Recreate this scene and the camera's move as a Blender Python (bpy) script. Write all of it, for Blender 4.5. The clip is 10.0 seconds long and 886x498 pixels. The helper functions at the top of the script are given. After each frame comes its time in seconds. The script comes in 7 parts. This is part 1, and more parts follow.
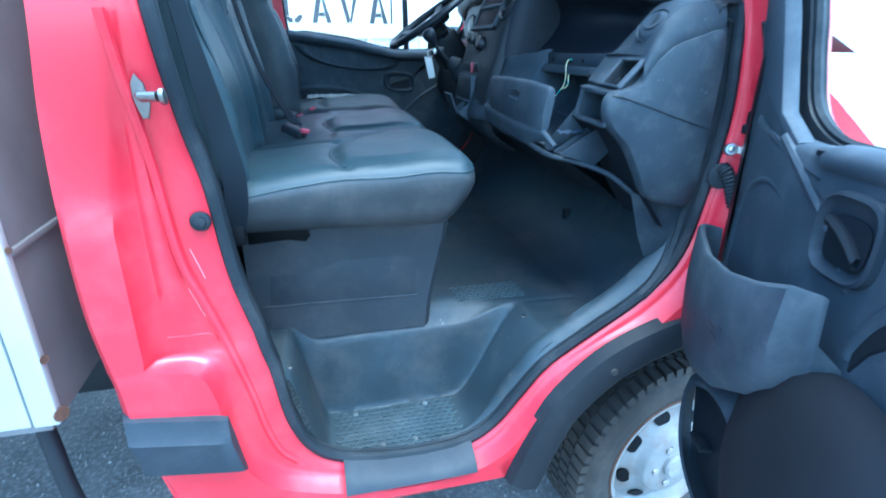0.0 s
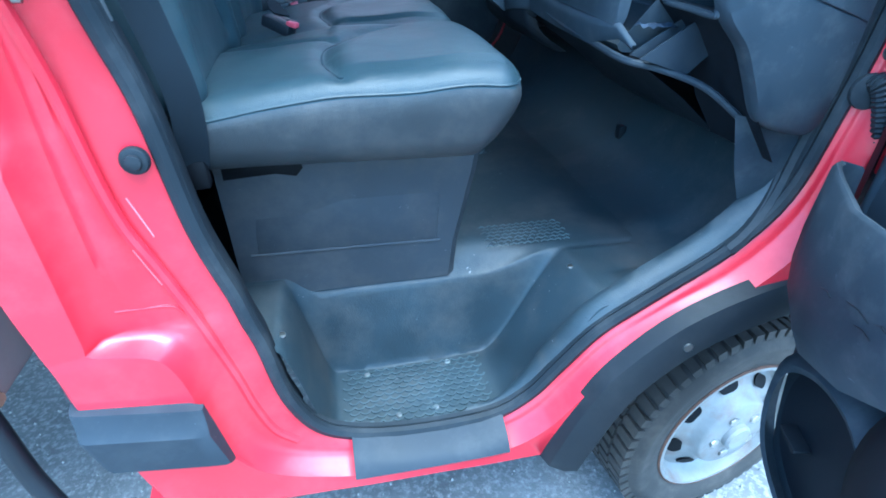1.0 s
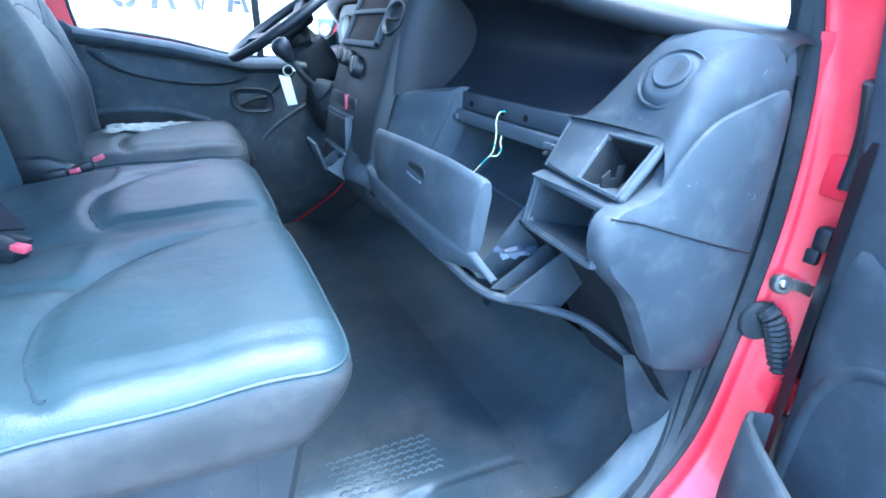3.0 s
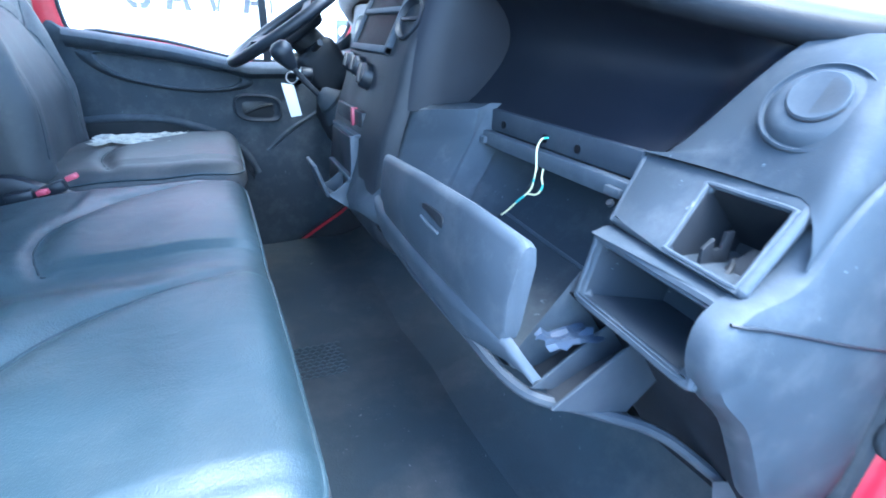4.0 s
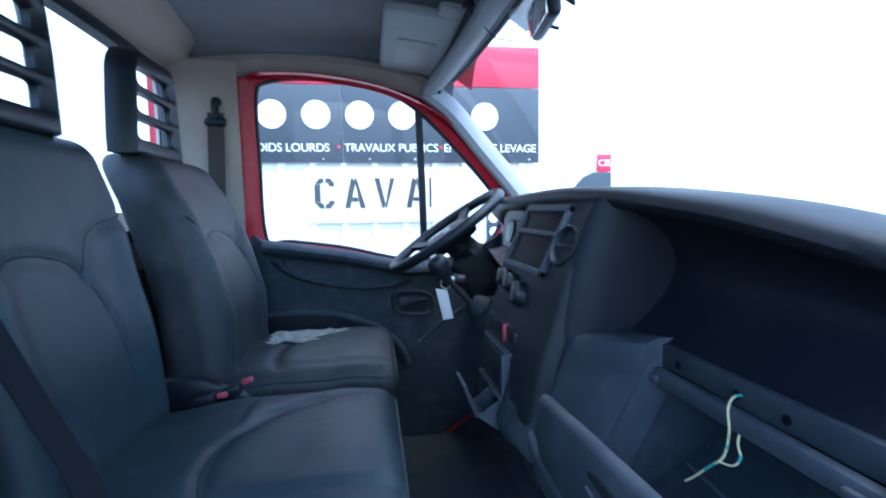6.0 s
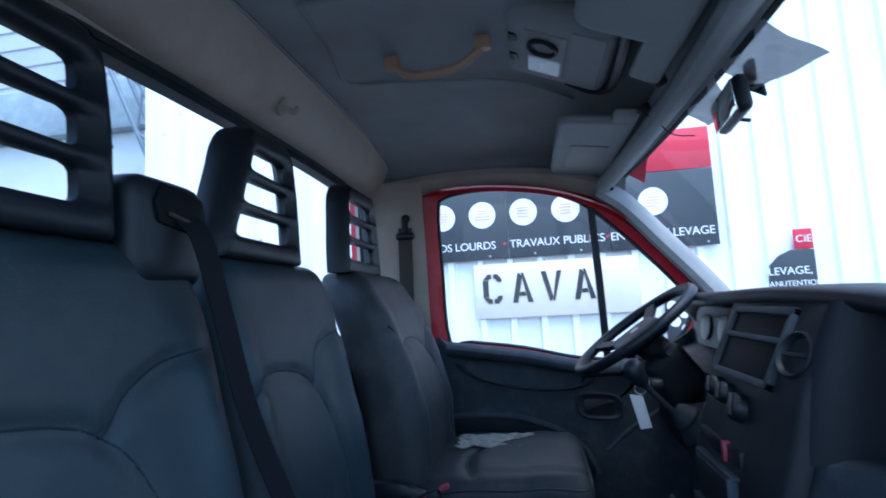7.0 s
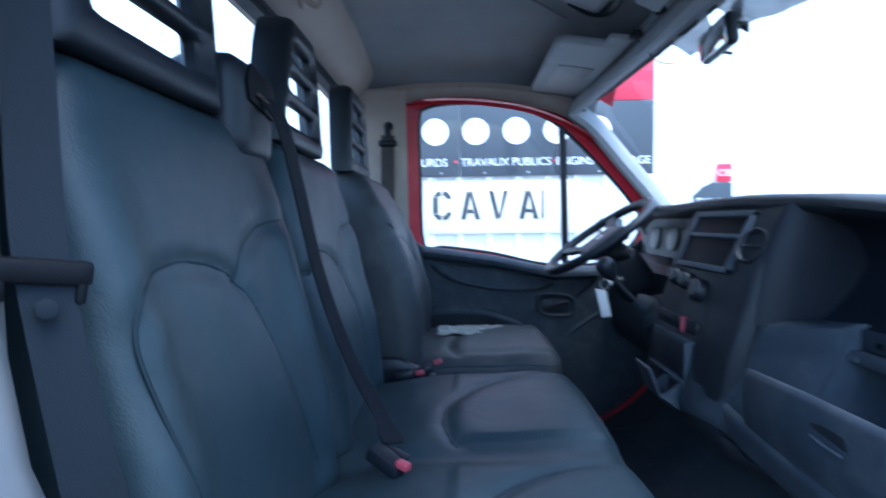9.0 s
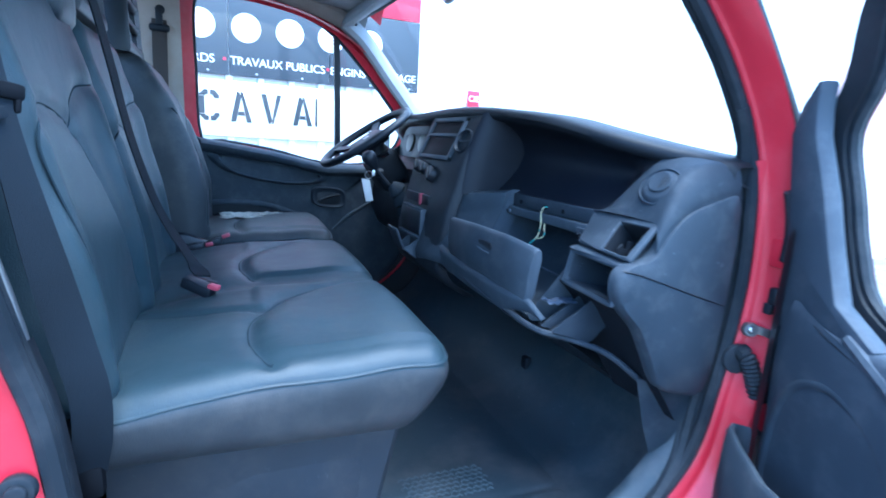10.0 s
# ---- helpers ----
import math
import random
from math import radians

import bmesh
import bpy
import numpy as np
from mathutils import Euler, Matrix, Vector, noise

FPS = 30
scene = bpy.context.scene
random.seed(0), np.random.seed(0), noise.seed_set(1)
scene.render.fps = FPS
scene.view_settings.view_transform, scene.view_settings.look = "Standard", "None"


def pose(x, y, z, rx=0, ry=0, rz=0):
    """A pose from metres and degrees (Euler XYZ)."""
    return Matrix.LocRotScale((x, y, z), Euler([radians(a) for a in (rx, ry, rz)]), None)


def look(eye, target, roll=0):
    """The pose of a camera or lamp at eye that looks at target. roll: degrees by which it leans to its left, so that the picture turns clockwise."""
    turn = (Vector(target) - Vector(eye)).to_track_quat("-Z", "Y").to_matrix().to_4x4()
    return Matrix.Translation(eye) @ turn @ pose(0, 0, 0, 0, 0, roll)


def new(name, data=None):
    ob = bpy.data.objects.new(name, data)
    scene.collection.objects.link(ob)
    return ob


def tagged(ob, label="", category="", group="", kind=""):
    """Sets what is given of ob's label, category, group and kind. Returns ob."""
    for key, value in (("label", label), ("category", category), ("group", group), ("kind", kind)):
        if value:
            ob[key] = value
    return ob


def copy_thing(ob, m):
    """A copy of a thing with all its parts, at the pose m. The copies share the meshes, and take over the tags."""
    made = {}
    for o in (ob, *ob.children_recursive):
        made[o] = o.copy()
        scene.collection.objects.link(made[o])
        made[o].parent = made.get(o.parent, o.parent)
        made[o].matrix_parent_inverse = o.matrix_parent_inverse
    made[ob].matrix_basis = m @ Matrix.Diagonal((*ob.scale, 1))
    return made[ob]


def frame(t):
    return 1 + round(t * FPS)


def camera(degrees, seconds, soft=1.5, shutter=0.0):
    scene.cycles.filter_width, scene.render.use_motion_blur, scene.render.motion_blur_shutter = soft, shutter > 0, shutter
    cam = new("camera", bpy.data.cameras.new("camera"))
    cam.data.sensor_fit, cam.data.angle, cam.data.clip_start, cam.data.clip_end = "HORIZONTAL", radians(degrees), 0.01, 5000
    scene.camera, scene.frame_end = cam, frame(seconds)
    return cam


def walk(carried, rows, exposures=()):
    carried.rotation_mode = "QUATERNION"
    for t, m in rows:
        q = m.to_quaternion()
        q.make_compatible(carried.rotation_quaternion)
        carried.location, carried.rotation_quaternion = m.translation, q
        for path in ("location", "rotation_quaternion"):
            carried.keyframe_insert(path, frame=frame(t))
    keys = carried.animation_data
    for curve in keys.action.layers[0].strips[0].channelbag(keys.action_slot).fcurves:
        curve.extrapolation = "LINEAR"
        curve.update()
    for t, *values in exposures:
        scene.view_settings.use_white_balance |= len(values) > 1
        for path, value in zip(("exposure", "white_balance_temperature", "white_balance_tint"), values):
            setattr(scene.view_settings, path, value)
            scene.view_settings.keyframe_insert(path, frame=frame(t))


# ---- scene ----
FOV = 81.2
cam = camera(FOV, 10.0, soft=1.7, shutter=0.25)
# seconds, eye x y z, yaw, pitch, lean to the right
PATH = [
    (0.0, 0.051, 0.093, 1.455, -13.92, -21.67, -0.36),
    (0.5, 0.078, 0.227, 1.423, -11.03, -29.36, -1.07),
    (1.0, 0.098, 0.383, 1.408, -11.69, -32.23, 0.00),
    (1.5, 0.120, 0.430, 1.408, -16.37, -34.77, 2.81),
    (2.0, 0.207, 0.523, 1.498, -19.65, -27.66, 1.56),
    (2.5, 0.267, 0.603, 1.529, -20.76, -24.94, 1.20),
    (2.7, 0.265, 0.648, 1.531, -23.70, -23.87, -0.78),
    (3.8, 0.312, 0.837, 1.534, -28.13, -21.54, -2.74),
    (4.0, 0.348, 0.890, 1.534, -24.22, -22.46, -2.38),
    (4.5, 0.394, 0.961, 1.542, -21.40, -21.96, -2.36),
    (5.0, 0.415, 0.991, 1.557, -17.97, -17.93, -1.21),
    (5.2, 0.413, 0.997, 1.566, -16.05, -15.29, -0.40),
    (6.3, 0.335, 0.949, 1.633, -2.38, -0.43, 1.60),
    (6.5, 0.330, 0.955, 1.636, 2.10, 2.22, 2.55),
    (7.0, 0.295, 0.929, 1.660, 9.44, 6.00, 3.18),
    (7.5, 0.243, 0.913, 1.683, 15.64, 9.30, 2.69),
    (8.0, 0.205, 0.897, 1.696, 20.09, 9.51, 1.88),
    (8.5, 0.177, 0.881, 1.668, 21.47, 2.76, 0.54),
    (9.0, 0.120, 0.783, 1.608, 1.96, -2.95, 0.71),
    (9.5, 0.078, 0.669, 1.566, -15.83, -8.99, -1.27),
    (10.0, 0.051, 0.443, 1.548, -23.31, -11.54, -3.32),
]
EXPOSURES = [(0.0, 3.4, 4600, -12), (1.5, 3.65, 4580, -11), (2.0, 4.25, 4680, -11), (2.5, 4.6, 4800, -8), (4.0, 4.8, 5080, 0), (5.2, 4.95, 5080, -2), (6.3, 2.3, 5100, 4), (7.0, 2.1, 5150, 4), (7.5, 2.3, 5150, 4), (8.0, 2.9, 5050, -2), (8.5, 3.55, 5030, -7), (9.0, 2.8, 5000, 3), (9.5, 2.15, 4980, 12), (10.0, 3.35, 4650, 0)]
walk(cam, [(t, pose(x, y, z, 0, 0, yaw) @ pose(0, 0, 0, 90 + pitch) @ pose(0, 0, 0, 0, 0, -lean)) for t, x, y, z, yaw, pitch, lean in PATH], EXPOSURES)

# ---------------------------------------------------------------- light
world = bpy.data.worlds.new("sky")
scene.world = world
world.use_nodes = True
wn = world.node_tree.nodes
sky = wn.new("ShaderNodeTexSky")
sky.sky_type, sky.sun_disc = "NISHITA", False
sky.sun_elevation, sky.sun_rotation = radians(77), radians(150)
sky.dust_density, sky.air_density = 2.5, 1.0
wn["Background"].inputs["Strength"].default_value = 0.15
world.node_tree.links.new(sky.outputs["Color"], wn["Background"].inputs["Color"])
sun = new("sun", bpy.data.lights.new("sun", "SUN"))
sun.data.energy, sun.data.angle, sun.data.color = 0.8, radians(50), (1.0, 0.97, 0.93)
sun.matrix_world = look((0.35, -0.6, 3.0), (0, 0, 0))

# ---------------------------------------------------------------- materials
def nodes_of(name):
    m = bpy.data.materials.new(name)
    m.use_nodes = True
    return m, m.node_tree.nodes, m.node_tree.links, m.node_tree.nodes["Principled BSDF"]


def surface(name, colour, rough=0.5, metal=0.0, var=0.25, scale=6.0, grain=400.0, bump=0.08, dirt=None, dirt_amount=0.35, dirt_scale=9.0, coat=0.0, spec=0.5, wear=0.15, edge=None, chips=None, dent=None):
    """Base colour varied at two scales, roughness that follows, fine relief, and patches of dirt."""
    m, n, l, p = nodes_of(name)
    tc = n.new("ShaderNodeTexCoord")
    big = n.new("ShaderNodeTexNoise")
    big.inputs["Scale"].default_value, big.inputs["Detail"].default_value, big.inputs["Roughness"].default_value = scale, 6, 0.6
    fine = n.new("ShaderNodeTexNoise")
    fine.inputs["Scale"].default_value, fine.inputs["Detail"].default_value = grain, 3
    for tex in (big, fine):
        l.new(tc.outputs["Object"], tex.inputs["Vector"])
    mix = n.new("ShaderNodeMixRGB")
    mix.blend_type = "MULTIPLY"
    ramp = n.new("ShaderNodeValToRGB")
    ramp.color_ramp.elements[0].position, ramp.color_ramp.elements[1].position = 0.3, 0.7
    low = 1 - var
    ramp.color_ramp.elements[0].color, ramp.color_ramp.elements[1].color = (low, low, low, 1), (1 + var * 0.5, 1 + var * 0.5, 1 + var * 0.5, 1)
    l.new(big.outputs["Fac"], ramp.inputs["Fac"])
    mix.inputs[0].default_value = 1.0
    mix.inputs[1].default_value = (*colour, 1)
    l.new(ramp.outputs["Color"], mix.inputs[2])
    out = mix.outputs["Color"]
    if dirt:
        dn = n.new("ShaderNodeTexNoise")
        dn.inputs["Scale"].default_value, dn.inputs["Detail"].default_value, dn.inputs["Roughness"].default_value = dirt_scale, 9, 0.7
        l.new(tc.outputs["Object"], dn.inputs["Vector"])
        dr = n.new("ShaderNodeValToRGB")
        dr.color_ramp.elements[0].position, dr.color_ramp.elements[1].position = 0.48, 0.72
        dr.color_ramp.elements[1].color = (dirt_amount, dirt_amount, dirt_amount, 1)
        dr.color_ramp.elements[0].color = (0, 0, 0, 1)
        l.new(dn.outputs["Fac"], dr.inputs["Fac"])
        dm = n.new("ShaderNodeMixRGB")
        l.new(dr.outputs["Color"], dm.inputs[0])
        l.new(out, dm.inputs[1])
        dm.inputs[2].default_value = (*dirt, 1)
        out = dm.outputs["Color"]
    if edge:
        # rubbed edges
        geo = n.new("ShaderNodeNewGeometry")
        er = n.new("ShaderNodeMapRange")
        er.inputs["From Min"].default_value, er.inputs["From Max"].default_value = 0.535, 0.62
        er.inputs["To Max"].default_value = 0.45
        l.new(geo.outputs["Pointiness"], er.inputs["Value"])
        em = n.new("ShaderNodeMath")
        em.operation = "MULTIPLY"
        l.new(er.outputs["Result"], em.inputs[0])
        l.new(big.outputs["Fac"], em.inputs[1])
        ex = n.new("ShaderNodeMixRGB")
        l.new(em.outputs[0], ex.inputs[0])
        l.new(out, ex.inputs[1])
        ex.inputs[2].default_value = (*edge, 1)
        out = ex.outputs["Color"]
    if chips:
        # small pale nicks, thicker in some places than in others
        cn = n.new("ShaderNodeTexNoise")
        cn.inputs["Scale"].default_value, cn.inputs["Detail"].default_value, cn.inputs["Distortion"].default_value = 70, 2, 1.5
        l.new(tc.outputs["Object"], cn.inputs["Vector"])
        cs = n.new("ShaderNodeMath")
        cs.operation = "ADD"
        l.new(cn.outputs["Fac"], cs.inputs[0])
        cw = n.new("ShaderNodeMath")
        cw.operation = "MULTIPLY"
        cw.inputs[1].default_value = 0.35
        l.new(big.outputs["Fac"], cw.inputs[0])
        l.new(cw.outputs[0], cs.inputs[1])
        cr = n.new("ShaderNodeMapRange")
        cr.inputs["From Min"].default_value, cr.inputs["From Max"].default_value = 0.925, 0.96
        cr.inputs["To Max"].default_value = 0.7
        l.new(cs.outputs[0], cr.inputs["Value"])
        cx = n.new("ShaderNodeMixRGB")
        l.new(cr.outputs["Result"], cx.inputs[0])
        l.new(out, cx.inputs[1])
        cx.inputs[2].default_value = (*chips, 1)
        out = cx.outputs["Color"]
    l.new(out, p.inputs["Base Color"])
    rr = n.new("ShaderNodeMapRange")
    rr.inputs["To Min"].default_value, rr.inputs["To Max"].default_value = max(0.03, rough - wear), min(1, rough + wear)
    l.new(big.outputs["Fac"], rr.inputs["Value"])
    l.new(rr.outputs["Result"], p.inputs["Roughness"])
    p.inputs["Metallic"].default_value = metal
    p.inputs["Specular IOR Level"].default_value = spec
    p.inputs["Coat Weight"].default_value, p.inputs["Coat Roughness"].default_value = coat, 0.12
    if bump:
        b = n.new("ShaderNodeBump")
        b.inputs["Strength"].default_value, b.inputs["Distance"].default_value = bump, 0.002
        l.new(fine.outputs["Fac"], b.inputs["Height"])
        if dent:
            # shallow unevenness: scale, strength
            dt = n.new("ShaderNodeTexNoise")
            dt.inputs["Scale"].default_value, dt.inputs["Detail"].default_value, dt.inputs["Distortion"].default_value = dent[0], 4, 0.8
            l.new(tc.outputs["Object"], dt.inputs["Vector"])
            b2 = n.new("ShaderNodeBump")
            b2.inputs["Strength"].default_value, b2.inputs["Distance"].default_value = dent[1], 0.01
            l.new(dt.outputs["Fac"], b2.inputs["Height"])
            l.new(b2.outputs["Normal"], b.inputs["Normal"])
        l.new(b.outputs["Normal"], p.inputs["Normal"])
    return m


def glass(name, tint=(1, 1, 1), gloss=1.0):
    m, n, l, p = nodes_of(name)
    n.remove(p)
    t, g, mx = n.new("ShaderNodeBsdfTransparent"), n.new("ShaderNodeBsdfGlossy"), n.new("ShaderNodeMixShader")
    t.inputs["Color"].default_value = (*tint, 1)
    g.inputs["Roughness"].default_value = 0.03
    mx.inputs["Fac"].default_value = 0.045 * gloss
    l.new(t.outputs[0], mx.inputs[1])
    l.new(g.outputs[0], mx.inputs[2])
    l.new(mx.outputs[0], n["Material Output"].inputs["Surface"])
    return m


RED = surface("red_paint", (0.47, 0.016, 0.034), 0.40, var=0.14, scale=3, grain=60, bump=0.012, dent=(7, 0.05), dirt=(0.58, 0.16, 0.17), dirt_amount=0.16, dirt_scale=6, coat=0.3, spec=0.35)
GREY = surface("grey_dash_plastic", (0.024, 0.032, 0.042), 0.64, var=0.2, grain=900, bump=0.18, dirt=(0.16, 0.16, 0.16), dirt_amount=0.2, dirt_scale=14, spec=0.26, edge=(0.15, 0.17, 0.20), chips=(0.13, 0.14, 0.16))
# dash grey lightened to stand in for daylight on the open door
DOOR_GREY_LIT = surface("lightened_door_plastic", (0.037, 0.047, 0.061), 0.66, var=0.2, grain=900, bump=0.18, dirt=(0.17, 0.17, 0.17), dirt_amount=0.2, dirt_scale=12, spec=0.28)
DARK = surface("charcoal_plastic", (0.010, 0.012, 0.0155), 0.52, var=0.2, grain=800, bump=0.15, dirt=(0.06, 0.06, 0.06), dirt_amount=0.15, spec=0.22)
BLACK = surface("black_plastic", (0.008, 0.0105, 0.015), 0.46, var=0.2, grain=700, bump=0.1, spec=0.32)
BOWL = surface("smooth_black_panel", (0.006, 0.0075, 0.012), 0.45, var=0.3, scale=3, grain=200, bump=0.01, spec=0.18, dirt=(0.05, 0.055, 0.065), dirt_amount=0.1, dirt_scale=4)
VINYL = surface("grey_vinyl", (0.019, 0.032, 0.039), 0.43, var=0.26, scale=5, grain=520, bump=0.3, dent=(16, 0.16), dirt=(0.12, 0.118, 0.11), dirt_amount=0.13, dirt_scale=7, spec=0.32)
VINYL_SIDE = surface("brown_grey_vinyl", (0.031, 0.034, 0.037), 0.50, var=0.25, scale=6, grain=520, bump=0.3, spec=0.3, dent=(12, 0.18), dirt=(0.14, 0.115, 0.095), dirt_amount=0.28, dirt_scale=6)
SEAM = surface("seam_thread", (0.015, 0.024, 0.030), 0.85, bump=0, spec=0.15)
RUBBER = surface("black_rubber", (0.013, 0.017, 0.022), 0.6, spec=0.22, var=0.3, grain=300, bump=0.1, dirt=(0.12, 0.12, 0.12), dirt_amount=0.2)
FLOOR = surface("worn_rubber_mat", (0.019, 0.030, 0.039), 0.56, var=0.35, scale=6, grain=250, bump=0.3, dirt=(0.115, 0.102, 0.092), dirt_amount=0.36, dirt_scale=5, chips=(0.20, 0.20, 0.20), edge=(0.10, 0.12, 0.13))
LINER = surface("grey_headliner", (0.25, 0.265, 0.285), 0.9, var=0.2, scale=4, grain=500, bump=0.5, dent=(8, 0.12), dirt=(0.27, 0.19, 0.13), dirt_amount=0.4, dirt_scale=3.5)
BEIGE = surface("soiled_beige_trim", (0.37, 0.315, 0.27), 0.75, var=0.16, scale=3, grain=500, bump=0.1, dirt=(0.24, 0.14, 0.09), dirt_amount=0.45, dirt_scale=3.2)
PALE = surface("pale_grey_trim", (0.22, 0.223, 0.228), 0.6, var=0.2, grain=500, bump=0.06, dirt=(0.30, 0.24, 0.19), dirt_amount=0.25, dirt_scale=6)
VISOR = surface("grey_visor_vinyl", (0.26, 0.27, 0.28), 0.75, var=0.12, grain=600, bump=0.1)
CHROME = surface("worn_steel", (0.55, 0.55, 0.54), 0.32, metal=1.0, var=0.2, bump=0.02)
MIRROR = surface("mirror_glass", (0.85, 0.86, 0.86), 0.04, metal=1.0, var=0.0, bump=0, wear=0.01)
WHITE_RIM = surface("white_rim_paint", (0.19, 0.187, 0.182), 0.55, var=0.25, scale=12, dirt=(0.13, 0.075, 0.05), dirt_amount=0.75, dirt_scale=11, bump=0.03)
TYRE = surface("dusty_tyre", (0.026, 0.023, 0.021), 0.85, var=0.35, scale=12, grain=300, bump=0.3, dirt=(0.10, 0.082, 0.068), dirt_amount=0.45, dirt_scale=9)
RUST = surface("rust", (0.085, 0.040, 0.024), 0.9, var=0.5, scale=40, grain=300, bump=0.4)
BOX_FRONT = surface("brown_grey_panel", (0.15, 0.14, 0.14), 0.6, var=0.2, grain=300, bump=0.1, dirt=(0.10, 0.08, 0.07), dirt_amount=0.4)
BOX_WHITE = surface("dirty_white_panel", (0.37, 0.378, 0.375), 0.55, var=0.12, dirt=(0.35, 0.30, 0.25), dirt_amount=0.4)
ASPHALT = surface("asphalt", (0.15, 0.15, 0.147), 0.92, var=0.55, scale=2.6, grain=95, bump=1.2, dirt=(0.38, 0.375, 0.36), dirt_amount=0.8, dirt_scale=55)
WALL = surface("white_sheet_metal", (0.86, 0.87, 0.87), 0.5, var=0.06, scale=1.2, grain=80, bump=0.02)
SIGN_DARK = surface("dark_sign_panel", (0.035, 0.042, 0.05), 0.55, var=0.12, bump=0.0)
SIGN_RED = surface("red_sign_panel", (0.55, 0.02, 0.05), 0.55, var=0.1, bump=0.0)
SIGN_WHITE = surface("white_sign_paint", (0.8, 0.8, 0.8), 0.6, var=0.04, bump=0.0)
SIGN_CREAM = surface("cream_board", (0.72, 0.66, 0.55), 0.65, var=0.08, bump=0.05)
STENCIL = surface("stencil_paint", (0.03, 0.032, 0.035), 0.7, var=0.2, bump=0.0)
PINK = surface("red_button", (0.34, 0.05, 0.075), 0.45, var=0.1, bump=0.0)
PAPER = surface("paper", (0.62, 0.60, 0.52), 0.85, var=0.25, scale=30, dirt=(0.10, 0.12, 0.16), dirt_amount=0.8, dirt_scale=40, bump=0.05)
TAG_WHITE = surface("white_card", (0.55, 0.55, 0.545), 0.7, var=0.05, bump=0)
YELLOW = surface("pale_yellow_wire", (0.66, 0.62, 0.36), 0.5, var=0.15, bump=0)
GREEN = surface("turquoise_wire", (0.09, 0.36, 0.32), 0.5, var=0.15, bump=0)
LENS = surface("lamp_lens", (0.62, 0.64, 0.66), 0.25, var=0.08, bump=0)
BELT = surface("belt_webbing", (0.008, 0.009, 0.012), 0.8, var=0.2, grain=900, bump=0.35, spec=0.15)
BELT_GREY = surface("grey_belt_webbing", (0.010, 0.0135, 0.018), 0.85, var=0.3, grain=900, bump=0.35, spec=0.15)
TAN = surface("tan_plastic", (0.40, 0.26, 0.17), 0.55, var=0.2, grain=400, bump=0.05, dirt=(0.16, 0.10, 0.07), dirt_amount=0.5, dirt_scale=8)
BASE = surface("dusty_seat_base", (0.029, 0.033, 0.040), 0.6, var=0.2, grain=700, bump=0.15, dirt=(0.12, 0.10, 0.085), dirt_amount=0.3, dirt_scale=5, spec=0.35, chips=(0.12, 0.12, 0.12))
RUB = surface("rub_strip_plastic", (0.020, 0.026, 0.035), 0.6, var=0.2, grain=600, bump=0.1, spec=0.25, dirt=(0.07, 0.075, 0.08), dirt_amount=0.3, dirt_scale=9, chips=(0.12, 0.13, 0.14))
STEEL = surface("dull_steel", (0.26, 0.26, 0.255), 0.38, metal=1.0, var=0.3, bump=0.03)
BELT_BROWN = surface("brown_stained_webbing", (0.040, 0.028, 0.022), 0.7, var=0.3, grain=900, bump=0.3)
TONGUE = surface("dull_black_plastic", (0.003, 0.0035, 0.005), 0.6, var=0.2, grain=600, bump=0.1, spec=0.12)
FOAM = surface("matt_black_cover", (0.008, 0.009, 0.012), 0.85, var=0.3, scale=5, grain=500, bump=0.1, spec=0.2)
RIB = surface("scuffed_tread", (0.055, 0.075, 0.085), 0.45, var=0.35, scale=20, grain=250, bump=0.1)
NET = surface("perforated_shade", (0.30, 0.31, 0.32), 0.7, var=0.15, grain=500, bump=0.5)
NET.node_tree.nodes["Principled BSDF"].inputs["Alpha"].default_value = 0.86
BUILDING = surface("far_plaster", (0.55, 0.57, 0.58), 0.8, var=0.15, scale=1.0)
STEEL_BLUE = surface("blue_grey_steel", (0.16, 0.20, 0.25), 0.6, var=0.2)
CLEAR = glass("clear_glass", (0.93, 0.96, 0.96))

# ---------------------------------------------------------------- mesh helpers
def finish(bm, name, mat, angle=38):
    me = bpy.data.meshes.new(name)
    bmesh.ops.recalc_face_normals(bm, faces=bm.faces)
    bm.to_mesh(me)
    bm.free()
    me.materials.append(mat)
    me.polygons.foreach_set("use_smooth", [True] * len(me.polygons))
    me.set_sharp_from_angle(angle=radians(angle))
    return me


def part(name, bm, mat, parent=None, label="", angle=38):
    ob = new(name, finish(bm, name, mat, angle))
    if parent is not None:
        ob.parent = parent
        if parent.parent is None:
            ob.matrix_parent_inverse = Matrix.Translation(-parent.location)
    if label:
        ob["label"] = label
    return ob


def thing(name, at, label, category, group="", kind=""):
    e = new(name)
    e.empty_display_size = 0.05
    e.location = at
    return tagged(e, label, category, group, kind)


def box(x0, x1, y0, y1, z0, z1, bevel=0.004, seg=2, m=None):
    bm = bmesh.new()
    bmesh.ops.create_cube(bm, size=1)
    for v in bm.verts:
        v.co = Vector(((x0 + x1) / 2 + v.co.x * (x1 - x0), (y0 + y1) / 2 + v.co.y * (y1 - y0), (z0 + z1) / 2 + v.co.z * (z1 - z0)))
    if bevel:
        bmesh.ops.bevel(bm, geom=bm.edges[:], offset=bevel, segments=seg, affect="EDGES", profile=0.5)
    if m is not None:
        bm.transform(m)
    return bm


def join(*bms):
    out = bms[0]
    for b in bms[1:]:
        tmp = bpy.data.meshes.new("tmp")
        b.to_mesh(tmp)
        b.free()
        out.from_mesh(tmp)
        bpy.data.meshes.remove(tmp)
    return out


